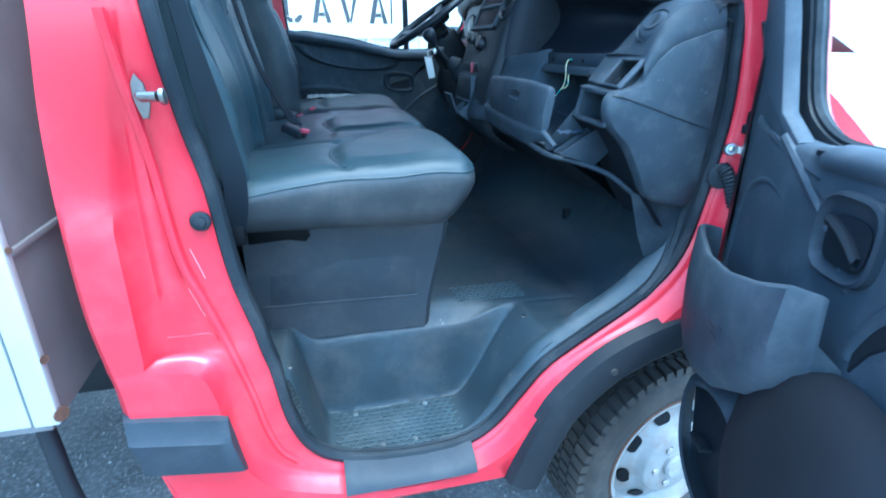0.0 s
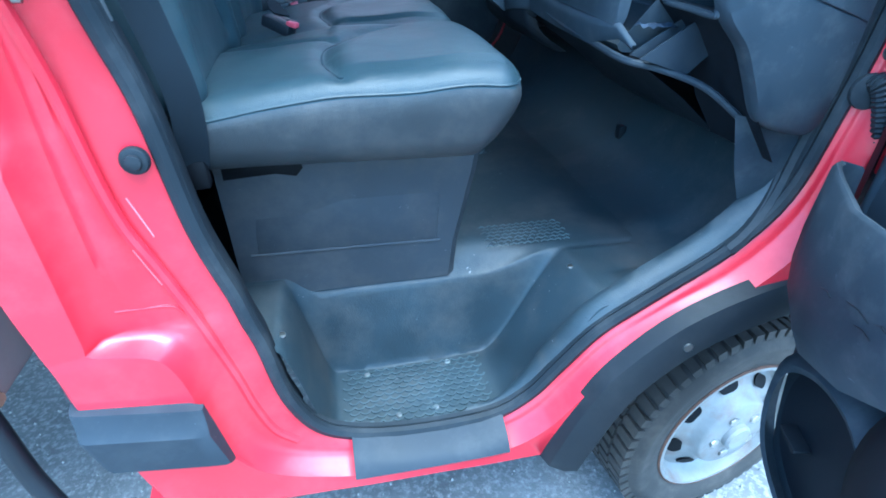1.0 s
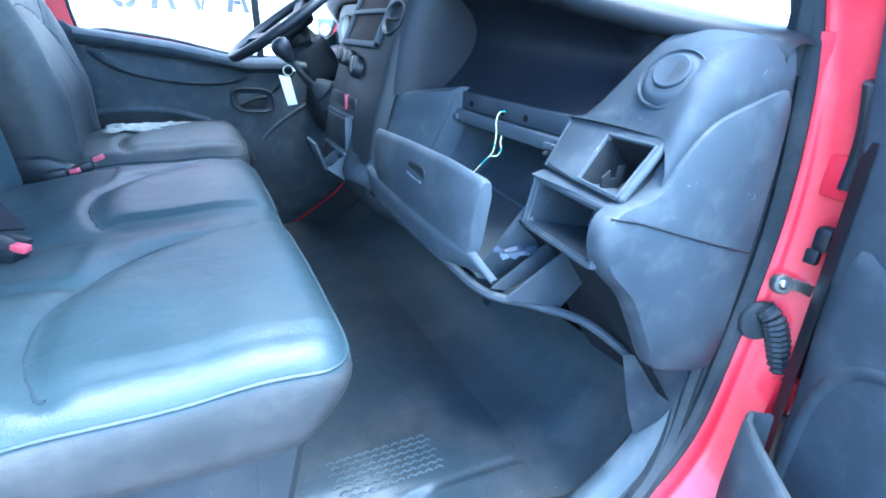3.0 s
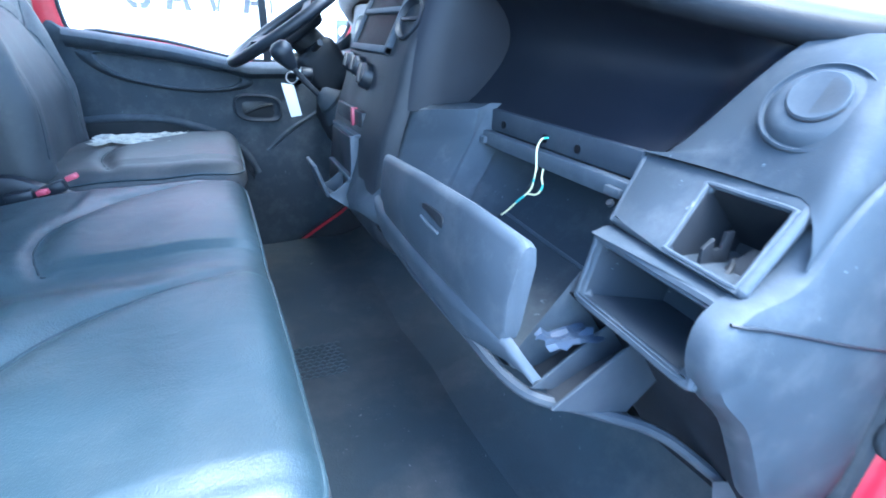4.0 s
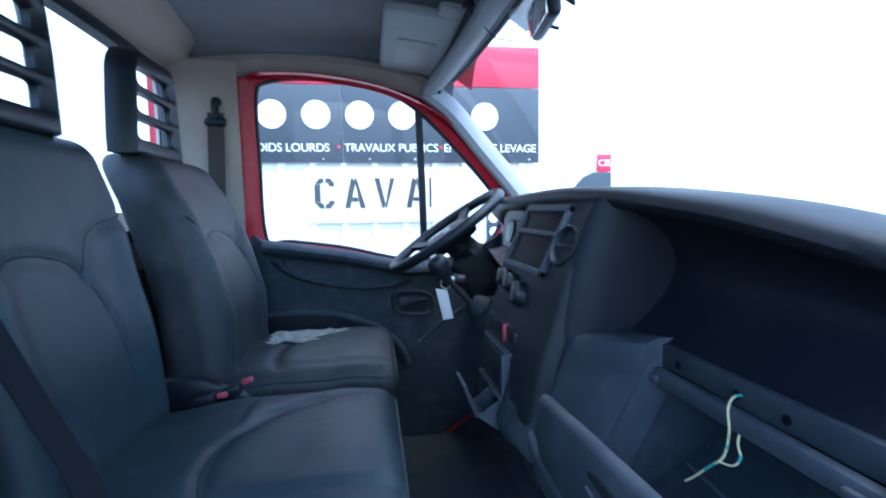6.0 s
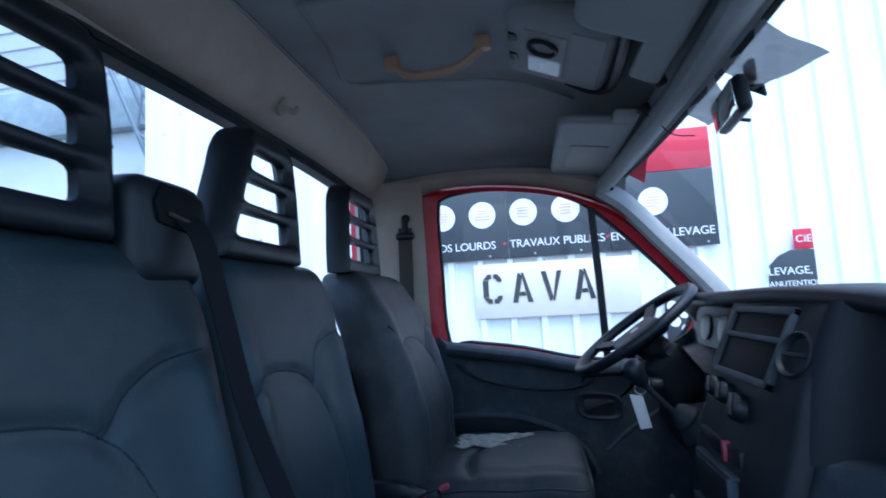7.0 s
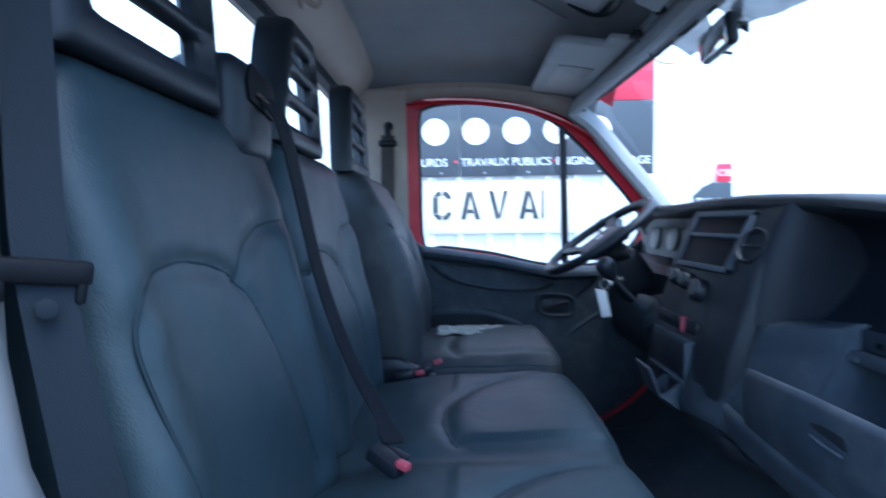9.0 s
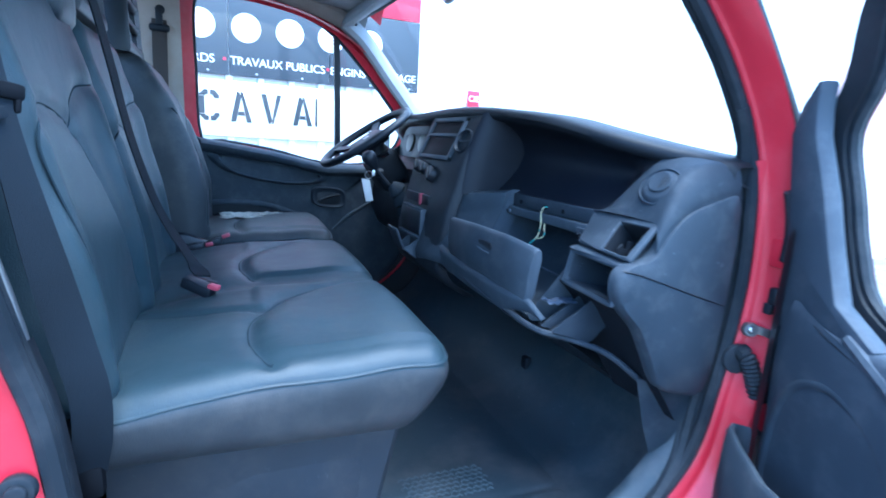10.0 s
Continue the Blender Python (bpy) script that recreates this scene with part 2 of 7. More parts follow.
def smooth_line(pts, n, closed=False):
    """Catmull-Rom through the points, n samples a span."""
    P = [Vector(p) for p in pts]
    out, k = [], len(P)
    spans = k if closed else k - 1
    for i in range(spans):
        a, b = P[i], P[(i + 1) % k]
        p = P[(i - 1) % k] if closed or i > 0 else a * 2 - b
        q = P[(i + 2) % k] if closed or i + 2 < k else b * 2 - a
        for j in range(n):
            t = j / n
            out.append(0.5 * ((2 * a) + (b - p) * t + (2 * p - 5 * a + 4 * b - q) * t * t + (3 * a - p - 3 * b + q) * t ** 3))
    if not closed:
        out.append(P[-1])
    return out


def loft(rings, closed=False, cap=False):
    """Quads between rings of equal length; closed: each ring is a loop."""
    bm = bmesh.new()
    rows = [[bm.verts.new(p) for p in r] for r in rings]
    n = len(rows[0])
    for a, b in zip(rows, rows[1:]):
        for i in range(n if closed else n - 1):
            j = (i + 1) % n
            bm.faces.new((a[i], a[j], b[j], b[i]))
    if cap:
        bm.faces.new(rows[0][::-1])
        bm.faces.new(rows[-1])
    return bm


def tube(pts, r, sides=8, closed=False, flat=None, up=None):
    """A tube along points; flat=(a, b): an oval or strap section, a across and b thick."""
    P = [Vector(p) for p in pts]
    n = len(P)
    rings = []
    ref = Vector(up) if up else None
    side = None
    for i, p in enumerate(P):
        if closed:
            d = (P[(i + 1) % n] - P[i - 1]).normalized()
        else:
            d = (P[min(i + 1, n - 1)] - P[max(i - 1, 0)]).normalized()
        if ref is not None:
            side = d.cross(ref).normalized()
        elif side is None:
            side = d.orthogonal().normalized()
        else:
            side = (side - d * side.dot(d)).normalized()
        nrm = side.cross(d).normalized()
        a, b = flat if flat else (r, r)
        rings.append([p + side * math.cos(k * math.tau / sides) * a + nrm * math.sin(k * math.tau / sides) * b for k in range(sides)])
    if closed:
        rings.append(rings[0])
        bm = loft(rings, True)
        bmesh.ops.remove_doubles(bm, verts=bm.verts, dist=1e-5)
        return bm
    return loft(rings, True, True)


def strap(pts, wide, thick, across):
    """A flat strip along points, its width along the direction across."""
    a = Vector(across).normalized() * wide / 2
    P = [Vector(p) for p in pts]
    rings = []
    for i, p in enumerate(P):
        d = (P[min(i + 1, len(P) - 1)] - P[max(i - 1, 0)]).normalized()
        w = (a - d * a.dot(d)).normalized() * wide / 2
        nn = w.cross(d).normalized() * thick / 2
        rings.append([p - w - nn, p + w - nn, p + w + nn, p - w + nn])
    return loft(rings, True, True)


def disc(centre, normal, r, depth, sides=28, bevel=0.0, r2=None):
    """A cylinder or cone frustum whose far face lies depth along the normal."""
    nrm = Vector(normal).normalized()
    q = nrm.to_track_quat("Z", "Y").to_matrix().to_4x4()
    bm = bmesh.new()
    bmesh.ops.create_cone(bm, cap_ends=True, segments=sides, radius1=r, radius2=r if r2 is None else r2, depth=depth)
    if bevel:
        bmesh.ops.bevel(bm, geom=[e for e in bm.edges if abs(e.verts[0].co.z - e.verts[1].co.z) < 1e-6], offset=bevel, segments=2, affect="EDGES", profile=0.5)
    bm.transform(Matrix.Translation(Vector(centre) + nrm * depth / 2) @ q)
    return bm


def lathe(centre, normal, profile, sides=40):
    """A profile of (radius, height) turned about the normal."""
    q = Vector(normal).normalized().to_track_quat("Z", "Y").to_matrix()
    c = Vector(centre)
    rings = [[c + q @ Vector((max(r, 1e-4) * math.cos(a), max(r, 1e-4) * math.sin(a), h)) for a in (k * math.tau / sides for k in range(sides))] for r, h in profile]
    bm = loft(rings, True)
    rows = len(profile)
    for k in (0, rows - 1):
        if profile[k][0] < 1e-3:
            bm.verts.ensure_lookup_table()
            bm.faces.new([bm.verts[k * sides + i] for i in range(sides)])
    return bm


def plate(outline, normal, depth, bevel=0.003, seg=2):
    """A flat outline given depth along the normal, its edges rounded."""
    bm = bmesh.new()
    f = bm.faces.new([bm.verts.new(p) for p in outline])
    ext = bmesh.ops.extrude_face_region(bm, geom=[f])
    vs = [g for g in ext["geom"] if isinstance(g, bmesh.types.BMVert)]
    bmesh.ops.translate(bm, verts=vs, vec=Vector(normal).normalized() * depth)
    if bevel:
        bmesh.ops.recalc_face_normals(bm, faces=bm.faces)
        caps = [fc for fc in bm.faces if len(fc.verts) == len(outline)]
        es = {e for fc in caps for e in fc.edges}
        bmesh.ops.bevel(bm, geom=list(es), offset=bevel, segments=seg, affect="EDGES", profile=0.5)
    return bm


def soft_box(lo, hi, r, step, bend=None):
    """A rounded box of even quads whose points bend() moves."""
    lo, hi = Vector(lo), Vector(hi)
    n = [max(2, round((hi[i] - lo[i]) / step)) for i in range(3)]
    bm = bmesh.new()
    cache = {}

    def vert(i, j, k):
        key = (i, j, k)
        if key not in cache:
            p = Vector((lo.x + (hi.x - lo.x) * i / n[0], lo.y + (hi.y - lo.y) * j / n[1], lo.z + (hi.z - lo.z) * k / n[2]))
            c = Vector([min(max(p[a], lo[a] + r), hi[a] - r) for a in range(3)])
            d = p - c
            if d.length > 1e-9:
                m = max(abs(x) for x in d)
                p = c + d.normalized() * r * (m / r if m < r else 1.0) if m < r else c + d.normalized() * r
            if bend:
                p = bend(p)
            cache[key] = bm.verts.new(p)
        return cache[key]

    for a, b, c in ((0, 1, 2), (1, 2, 0), (2, 0, 1)):
        for u in range(n[a]):
            for v in range(n[b]):
                for w in (0, n[c]):
                    def at(uu, vv):
                        t = [0, 0, 0]
                        t[a], t[b], t[c] = uu, vv, w
                        return vert(*t)
                    q = [at(u, v), at(u + 1, v), at(u + 1, v + 1), at(u, v + 1)]
                    bm.faces.new(q if w else q[::-1])
    return bm


def ease(a, b, x):
    t = min(1, max(0, (x - a) / (b - a)))
    return t * t * (3 - 2 * t)


def near_line(x, y, line):
    """Distance from (x, y) to a polyline."""
    best = 9
    for (ax, ay), (bx, by) in zip(line, line[1:]):
        dx, dy = bx - ax, by - ay
        t = min(1, max(0, ((x - ax) * dx + (y - ay) * dy) / (dx * dx + dy * dy)))
        best = min(best, math.hypot(x - ax - t * dx, y - ay - t * dy))
    return best


def mirror_y(bm):
    bm.transform(Matrix.Translation((0, 4, 0)) @ Matrix.Diagonal((1, -1, 1, 1)))
    bmesh.ops.reverse_faces(bm, faces=bm.faces)
    return bm


def lettering(words, size, place, mat, parent, name="lettering", rx=90, rz=0, spacing=1.0):
    cu = bpy.data.curves.new(name, "FONT")
    cu.body, cu.size, cu.extrude, cu.align_x, cu.space_character = words, size, 0.002, "CENTER", spacing
    tmp = bpy.data.objects.new("tmp", cu)
    scene.collection.objects.link(tmp)
    bpy.context.view_layer.update()
    me = bpy.data.meshes.new_from_object(tmp.evaluated_get(bpy.context.evaluated_depsgraph_get()))
    bpy.data.objects.remove(tmp)
    me.materials.clear()
    me.materials.append(mat)
    me.transform(pose(*place, rx, 0, rz))
    bm = bmesh.new()
    bm.from_mesh(me)
    bpy.data.meshes.remove(me)
    bmesh.ops.remove_doubles(bm, verts=bm.verts, dist=1e-5)
    # one part for each letter
    todo = set(bm.verts)
    letters = []
    while todo:
        grow, seen = [todo.pop()], set()
        while grow:
            v = grow.pop()
            seen.add(v)
            for e in v.link_edges:
                o = e.other_vert(v)
                if o in todo:
                    todo.discard(o)
                    grow.append(o)
        letters.append(seen)
    for group_ in letters:
        lb = bmesh.new()
        index = {v: lb.verts.new(v.co) for v in sorted(group_, key=lambda v: v.index)}
        for f in bm.faces:
            if f.verts[0] in group_:
                lb.faces.new([index[v] for v in f.verts])
        part("letter", lb, mat, parent)
    bm.free()

# ---------------------------------------------------------------- yard: ground, wall, signs
def ground():
    bm = bmesh.new()
    near = [-300, -60, -15] + [-6 + 0.25 * i for i in range(49)] + [15, 60, 300]
    rows = [[bm.verts.new((x, y, 0.012 * noise.noise((x * 0.9, y * 0.9, 0)) if abs(x) < 8 and abs(y) < 8 else 0)) for x in near] for y in near]
    for a, b in zip(rows, rows[1:]):
        for i in range(len(near) - 1):
            bm.faces.new((a[i], a[i + 1], b[i + 1], b[i]))
    return tagged(part("ground", bm, ASPHALT), "worn grey asphalt yard with loose gravel", "ground", kind="structure")


ground()


def gravel():
    rnd = random.Random(5)
    bm = bmesh.new()
    for _ in range(2600):
        x, y = rnd.uniform(-1.4, 1.6), rnd.uniform(0.4, 2.6)
        s = rnd.uniform(0.002, 0.006)
        vs = [bm.verts.new((x + s * math.cos(a) * rnd.uniform(0.6, 1.2), y + s * math.sin(a) * rnd.uniform(0.6, 1.2), 0.004)) for a in (0, 1.3, 2.5, 3.8, 5.0)]
        top = bm.verts.new((x, y, 0.006 + s))
        for i in range(5):
            bm.faces.new((vs[i], vs[(i + 1) % 5], top))
    return tagged(part("gravel", bm, surface("gravel_stone", (0.30, 0.29, 0.27), 0.9, var=0.4, scale=80)), "small pale stones scattered on the asphalt", "gravel", kind="stuff")


gravel()


def sheet_wall():
    """White trapezoid sheet cladding, a rib every 0.27 m."""
    prof = []
    x = -3.62
    while x < 15:
        prof += [(x, 0.0), (x + 0.19, 0.0), (x + 0.205, -0.035), (x + 0.255, -0.035)]
        x += 0.27
    rings = [[Vector((px, 5.66 + py, z)) for px, py in prof] for z in (0, 2.2, 6.4)]
    wall = tagged(part("wall_north", loft(rings), WALL, angle=20), "white ribbed sheet metal hall wall", "wall", kind="structure")
    part("cap_flashing", box(-3.62, 15, 5.60, 5.75, 6.4, 6.5, 0.01), SIGN_DARK, wall)
    part("backing_wall", box(-3.62, 15, 5.69, 5.80, 0, 6.39, 0.01), WALL, wall)
    return wall


sheet_wall()


def long_sign():
    s = thing("wall_sign", (0.2, 5.60, 2.03), "long dark grey banner with red band, white discs and lettering", "sign")
    for a, b in ((-0.95, 0.117), (0.123, 1.0), (1.005, 1.89)):
        part("panel", box(a, b, 5.60, 5.615, 2.03, 2.695, 0.002), SIGN_DARK, s)
        part("red_band", box(a, b, 5.60, 5.615, 2.70, 3.06, 0.002), SIGN_RED, s, "red upper band")
    i = 0
    for x in [-0.475 - 0.372 + 0.372 * k for k in range(7)]:
        d = part("disc", disc((x, 5.602, 2.44), (0, -1, 0), 0.122, 0.006, 32), SIGN_WHITE, s, "white disc with a pale red drawing")
        r = random.Random(i)
        for k in range(4):
            w = r.uniform(0.04, 0.075)
            part("bar", box(x - w, x + w, 5.593, 5.597, 2.395 + 0.026 * k, 2.407 + 0.026 * k, 0.001), surface("pale_red_print", (0.75, 0.45, 0.42), 0.6, bump=0) if i == 0 and k == 0 else bpy.data.materials["pale_red_print"], d)
        i += 1
    for words, x, spread in (("POIDS LOURDS", -0.33, 0.97), ("TRAVAUX PUBLICS", 0.545, 0.97), ("ENGINS DE LEVAGE", 1.435, 0.97)):
        lettering(words, 0.1, (x, 5.598, 2.125), SIGN_WHITE, s, spacing=spread)
    for x in (0.085, 0.985):
        part("dot", disc((x, 5.60, 2.165), (0, -1, 0), 0.014, 0.004, 16), SIGN_RED, s)
    for x in (-0.05, 0.35, 0.75, 1.4, 1.8):
        part("screw", disc((x, 5.60, 2.06), (0, -1, 0), 0.009, 0.004, 10), CHROME, s)


long_sign()


def stencil_sign():
    s = thing("stencil_board", (0.45, 5.60, 1.5), "cream board with black stencilled capital letters", "sign")
    part("board", box(-0.21, 1.22, 5.605, 5.62, 1.50, 1.985, 0.003), SIGN_CREAM, s)
    Y0, Y1 = 5.598, 5.603

    def bar(pts):
        return plate([(x, Y1, z) for x, z in pts], (0, -1, 0), 0.004, 0)

    # C in two halves, A, V, A from slanted strokes, one upright stroke
    h0, h1 = 1.632, 1.895
    c = join(bar([(-0.135, 1.69), (-0.085, 1.69), (-0.085, 1.84), (-0.135, 1.84)]),
             bar([(-0.135, 1.845), (-0.085, 1.845), (-0.07, 1.855), (-0.055, 1.855), (-0.055, h1), (-0.09, h1)]),
             bar([(-0.135, 1.685), (-0.09, h0), (-0.055, h0), (-0.055, 1.672), (-0.07, 1.672), (-0.085, 1.685)]),
             bar([(-0.04, h1), (-0.04, 1.855), (-0.02, 1.855), (-0.005, 1.825), (0.035, 1.825), (0.035, 1.85), (0.0, h1)]),
             bar([(-0.04, h0), (0.0, h0), (0.035, 1.675), (0.035, 1.70), (-0.005, 1.70), (-0.02, 1.672), (-0.04, 1.672)]))
    part("letter", c, STENCIL, s)
    for x in (0.125, 0.665):
        part("letter", join(bar([(x, h0), (x + 0.045, h0), (x + 0.095, 1.86), (x + 0.07, h1), (x + 0.055, h1)]),
                            bar([(x + 0.085, h1), (x + 0.105, h1), (x + 0.18, h0), (x + 0.135, h0)]),
                            bar([(x + 0.06, 1.69), (x + 0.12, 1.69), (x + 0.112, 1.725), (x + 0.068, 1.725)])), STENCIL, s)
    part("letter", join(bar([(0.385, h1), (0.43, h1), (0.482, 1.66), (0.462, h0), (0.45, h0)]),
                        bar([(0.478, h0), (0.492, h0), (0.565, h1), (0.522, h1), (0.49, 1.72)])), STENCIL, s)
    part("letter", bar([(0.872, h0), (0.892, h0), (0.892, h1), (0.872, h1)]), STENCIL, s)


stencil_sign()


def small_signs():
    s = thing("small_sign", (2.4, 5.60, 1.5), "dark sign with red top and two lines of white words", "sign")
    out = [(2.21, 5.62, 1.50), (2.60, 5.62, 1.50), (2.60, 5.62, 1.94), (2.42, 5.62, 1.94), (2.33, 5.62, 1.90), (2.25, 5.62, 1.82)]
    part("panel", plate(out, (0, -1, 0), 0.015, 0.002), SIGN_DARK, s)
    part("red_top", box(2.46, 2.60, 5.605, 5.62, 1.945, 2.11, 0.002), SIGN_RED, s)
    part("red_foot", box(2.22, 2.60, 5.605, 5.62, 1.42, 1.495, 0.002), SIGN_RED, s)
    lettering("LEVAGE,", 0.09, (2.40, 5.602, 1.74), SIGN_WHITE, s)
    lettering("MANUTENTION", 0.062, (2.41, 5.602, 1.645), SIGN_WHITE, s)
    lettering("CIE", 0.085, (2.53, 5.602, 2.0), SIGN_WHITE, s)
    d = thing("round_sign", (1.5, 5.60, 1.4), "black and white lobed emblem board on the wall", "sign")
    part("panel", box(1.40, 1.62, 5.605, 5.62, 1.22, 1.62, 0.01), SIGN_DARK, d)
    for x, z in ((1.46, 1.53), (1.55, 1.47), (1.47, 1.40), (1.56, 1.33)):
        part("lobe", disc((x, 5.604, z), (0, -1, 0), 0.045, 0.004, 24), SIGN_WHITE, d)


small_signs()


def far_side():
    """The neighbouring hall and lattice mast behind the truck."""
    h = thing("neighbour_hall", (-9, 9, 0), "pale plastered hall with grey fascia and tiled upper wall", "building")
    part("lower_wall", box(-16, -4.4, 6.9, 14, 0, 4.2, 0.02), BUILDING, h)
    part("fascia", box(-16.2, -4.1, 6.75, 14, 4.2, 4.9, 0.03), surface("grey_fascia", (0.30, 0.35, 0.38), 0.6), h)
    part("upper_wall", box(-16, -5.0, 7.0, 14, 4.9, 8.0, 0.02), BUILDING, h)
    for r in range(10):
        part("joint", box(-16.02, -4.99, 6.985, 6.995, 5.1 + 0.28 * r, 5.115 + 0.28 * r, 0), surface("joint_grey", (0.3, 0.3, 0.3), 0.9, bump=0) if r == 0 else bpy.data.materials["joint_grey"], h)
    m = thing("lattice_boom", (-2.2, 6.1, 0), "blue-grey steel lattice crane boom leaning up", "crane")
    for dx, dy in ((0, 0), (0.30, 0), (0, 0.30), (0.30, 0.30)):
        part("leg", tube([(-2.3 + dx, 6.0 + dy, 0), (-6.35 + dx, 6.0 + dy, 9)], 0.030, 6), STEEL_BLUE, m)
    for k in range(18):
        z = 0.3 + 0.5 * k
        part("brace", tube([(-2.3 - 0.45 * z, 6.0, z), (-2.0 - 0.45 * z - 0.225, 6.0, z + 0.5)] if k % 2 else [(-2.0 - 0.45 * z, 6.0, z), (-2.3 - 0.45 * z - 0.225, 6.0, z + 0.5)], 0.016, 5), STEEL_BLUE, m)
    v = thing("far_shed", (-12, 3, 0), "low grey-green shed with pale crates before it", "building")
    part("wall", box(-15, -12, -6, 6.2, 0, 4.4, 0.03), surface("grey_green_sheet", (0.22, 0.30, 0.29), 0.7, var=0.2), v)
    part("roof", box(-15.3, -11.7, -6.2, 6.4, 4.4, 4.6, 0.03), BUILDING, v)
    for y, w, hh in ((3.9, 0.9, 0.9), (5.0, 0.7, 0.7)):
        c = thing("crate", (-9, y, 1.9), "pale grey crate stacked on a rack", "crate")
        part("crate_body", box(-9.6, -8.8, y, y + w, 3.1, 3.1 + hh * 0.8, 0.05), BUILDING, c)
        part("rack", box(-9.7, -8.7, y - 0.1, y + w + 0.1, 0, 3.1, 0.02), STEEL_BLUE, c)


far_side()

# ---------------------------------------------------------------- truck shell
# opening x, z; width of the recessed jamb; outer edge of the panel x, z
SIDE = [
    (-0.150, 2.060, 0.05, -0.300, 2.14), (-0.190, 1.900, 0.055, -0.322, 1.95), (-0.192, 1.700, 0.058, -0.330, 1.70),
    (-0.178, 1.500, 0.064, -0.338, 1.50), (-0.162, 1.310, 0.106, -0.366, 1.32), (-0.144, 1.200, 0.138, -0.378, 1.18),
    (-0.126, 1.030, 0.160, -0.380, 1.00), (-0.097, 0.908, 0.190, -0.370, 0.885), (-0.0925, 0.885, 0.192, -0.367, 0.862), (-0.089, 0.868, 0.132, -0.364, 0.843), (-0.085, 0.846, 0.105, -0.362, 0.82),
    (-0.072, 0.790, 0.100, -0.355, 0.74), (-0.050, 0.650, 0.105, -0.318, 0.58), (-0.004, 0.553, 0.09, -0.27, 0.46), (0.079, 0.507, 0.045, 0.02, 0.425),
    (0.215, 0.488, 0.035, 0.21, 0.42), (0.357, 0.497, 0.035, 0.40, 0.415), (0.438, 0.546, 0.035, 0.505, 0.43),
    (0.500, 0.628, 0.03, 0.552, 0.575), (0.570, 0.715, 0.03, 0.605, 0.655), (0.680, 0.790, 0.03, 0.715, 0.735),
    (0.808, 0.874, 0.04, 0.85, 0.80), (0.896, 0.977, 0.04, 0.955, 0.89), (0.932, 1.128, 0.035, 0.975, 1.07),
    (0.954, 1.290, 0.026, 0.990, 1.29), (0.950, 1.420, 0.024, 0.978, 1.44), (0.934, 1.560, 0.02, 0.946, 1.592),
    (0.864, 1.690, 0.02, 0.869, 1.728), (0.771, 1.800, 0.02, 0.768, 1.846), (0.622, 1.945, 0.02, 0.615, 1.995),
    (0.420, 2.040, 0.045, 0.46, 2.13), (0.200, 2.080, 0.045, 0.21, 2.165), (0.000, 2.085, 0.045, -0.05, 2.17),
]
SIDE_LINE = smooth_line([(a, b, c) for a, b, c, d, e in SIDE], 5, True)
SIDE_OUT = smooth_line([(d, e, 0) for a, b, c, d, e in SIDE], 5, True)


def skin(z):
    """How far the side leans in from its widest line."""
    return 0.085 * max(0, z - 1.40) ** 1.2 + 0.10 * max(0, 0.75 - z) ** 1.5


def pillar_in(x, z):
    """The rear door pillar stands further out above the waist."""
    return -0.066 * ease(1.22, 1.52, z) * ease(0.0, -0.12, x)


truck = thing("truck", (0.4, 2.0, 0), "red light truck cab with open passenger door", "truck")


def side_panel(wrap=0.13):
    rings = [[] for _ in range(13)]
    for o, e in zip(SIDE_LINE, SIDE_OUT):
        x, z, w = o
        ex, ez = e.x, e.y
        d = Vector((ex - x, ez - z))
        L = max(d.length, 0.02)
        d /= L
        w = min(w, L * 0.75)

        def at(s, y):
            zz = z + d.y * s
            if y < 1.035:
                # pressed-in field above the waist of the outer panel
                y += 0.016 * ease(1.170, 1.190, zz) * ease(-0.02, -0.1, x)
            return Vector((x + d.x * s, y + skin(zz) + pillar_in(x, zz) * min(1, max(0, (y - 1.03) / 0.05)), zz))
        step = 0.018
        # pressed rib along the rear jamb; the rear edge turns round the corner of the cab
        rib = 0.013 * ease(0.90, 1.02, z) * ease(0.0, -0.1, x)
        back = ease(-0.20, -0.27, ex)
        rings[0].append(at(0.004, 1.125))
        rings[1].append(at(0.0, 1.105))
        rings[2].append(at(0.012, 1.092))
        rings[3].append(at(w * 0.50, 1.084))
        rings[4].append(at(w * 0.58, 1.082))
        rings[5].append(at(w * 0.66, 1.080 - rib))
        rings[6].append(at(w * 0.76, 1.079 - rib))
        rings[7].append(at(w * 0.86, 1.076))
        rings[8].append(at(w, 1.066))
        rings[9].append(at(min(w + step * 0.7, L * 0.92), 1.032))
        rings[10].append(at(max(L - 0.020, L * 0.94), 1.026))
        rings[11].append(at(L, 1.034 + 0.012 * back))
        rings[12].append(at(L + 0.004 + 0.012 * back, 1.055 + wrap * back))
    return loft(rings, True)


part("side_panel", side_panel(), RED, truck, "pinkish red painted cab side", 50)
part("side_panel", mirror_y(side_panel(0.02)), RED, truck, "pinkish red painted cab side", 50)


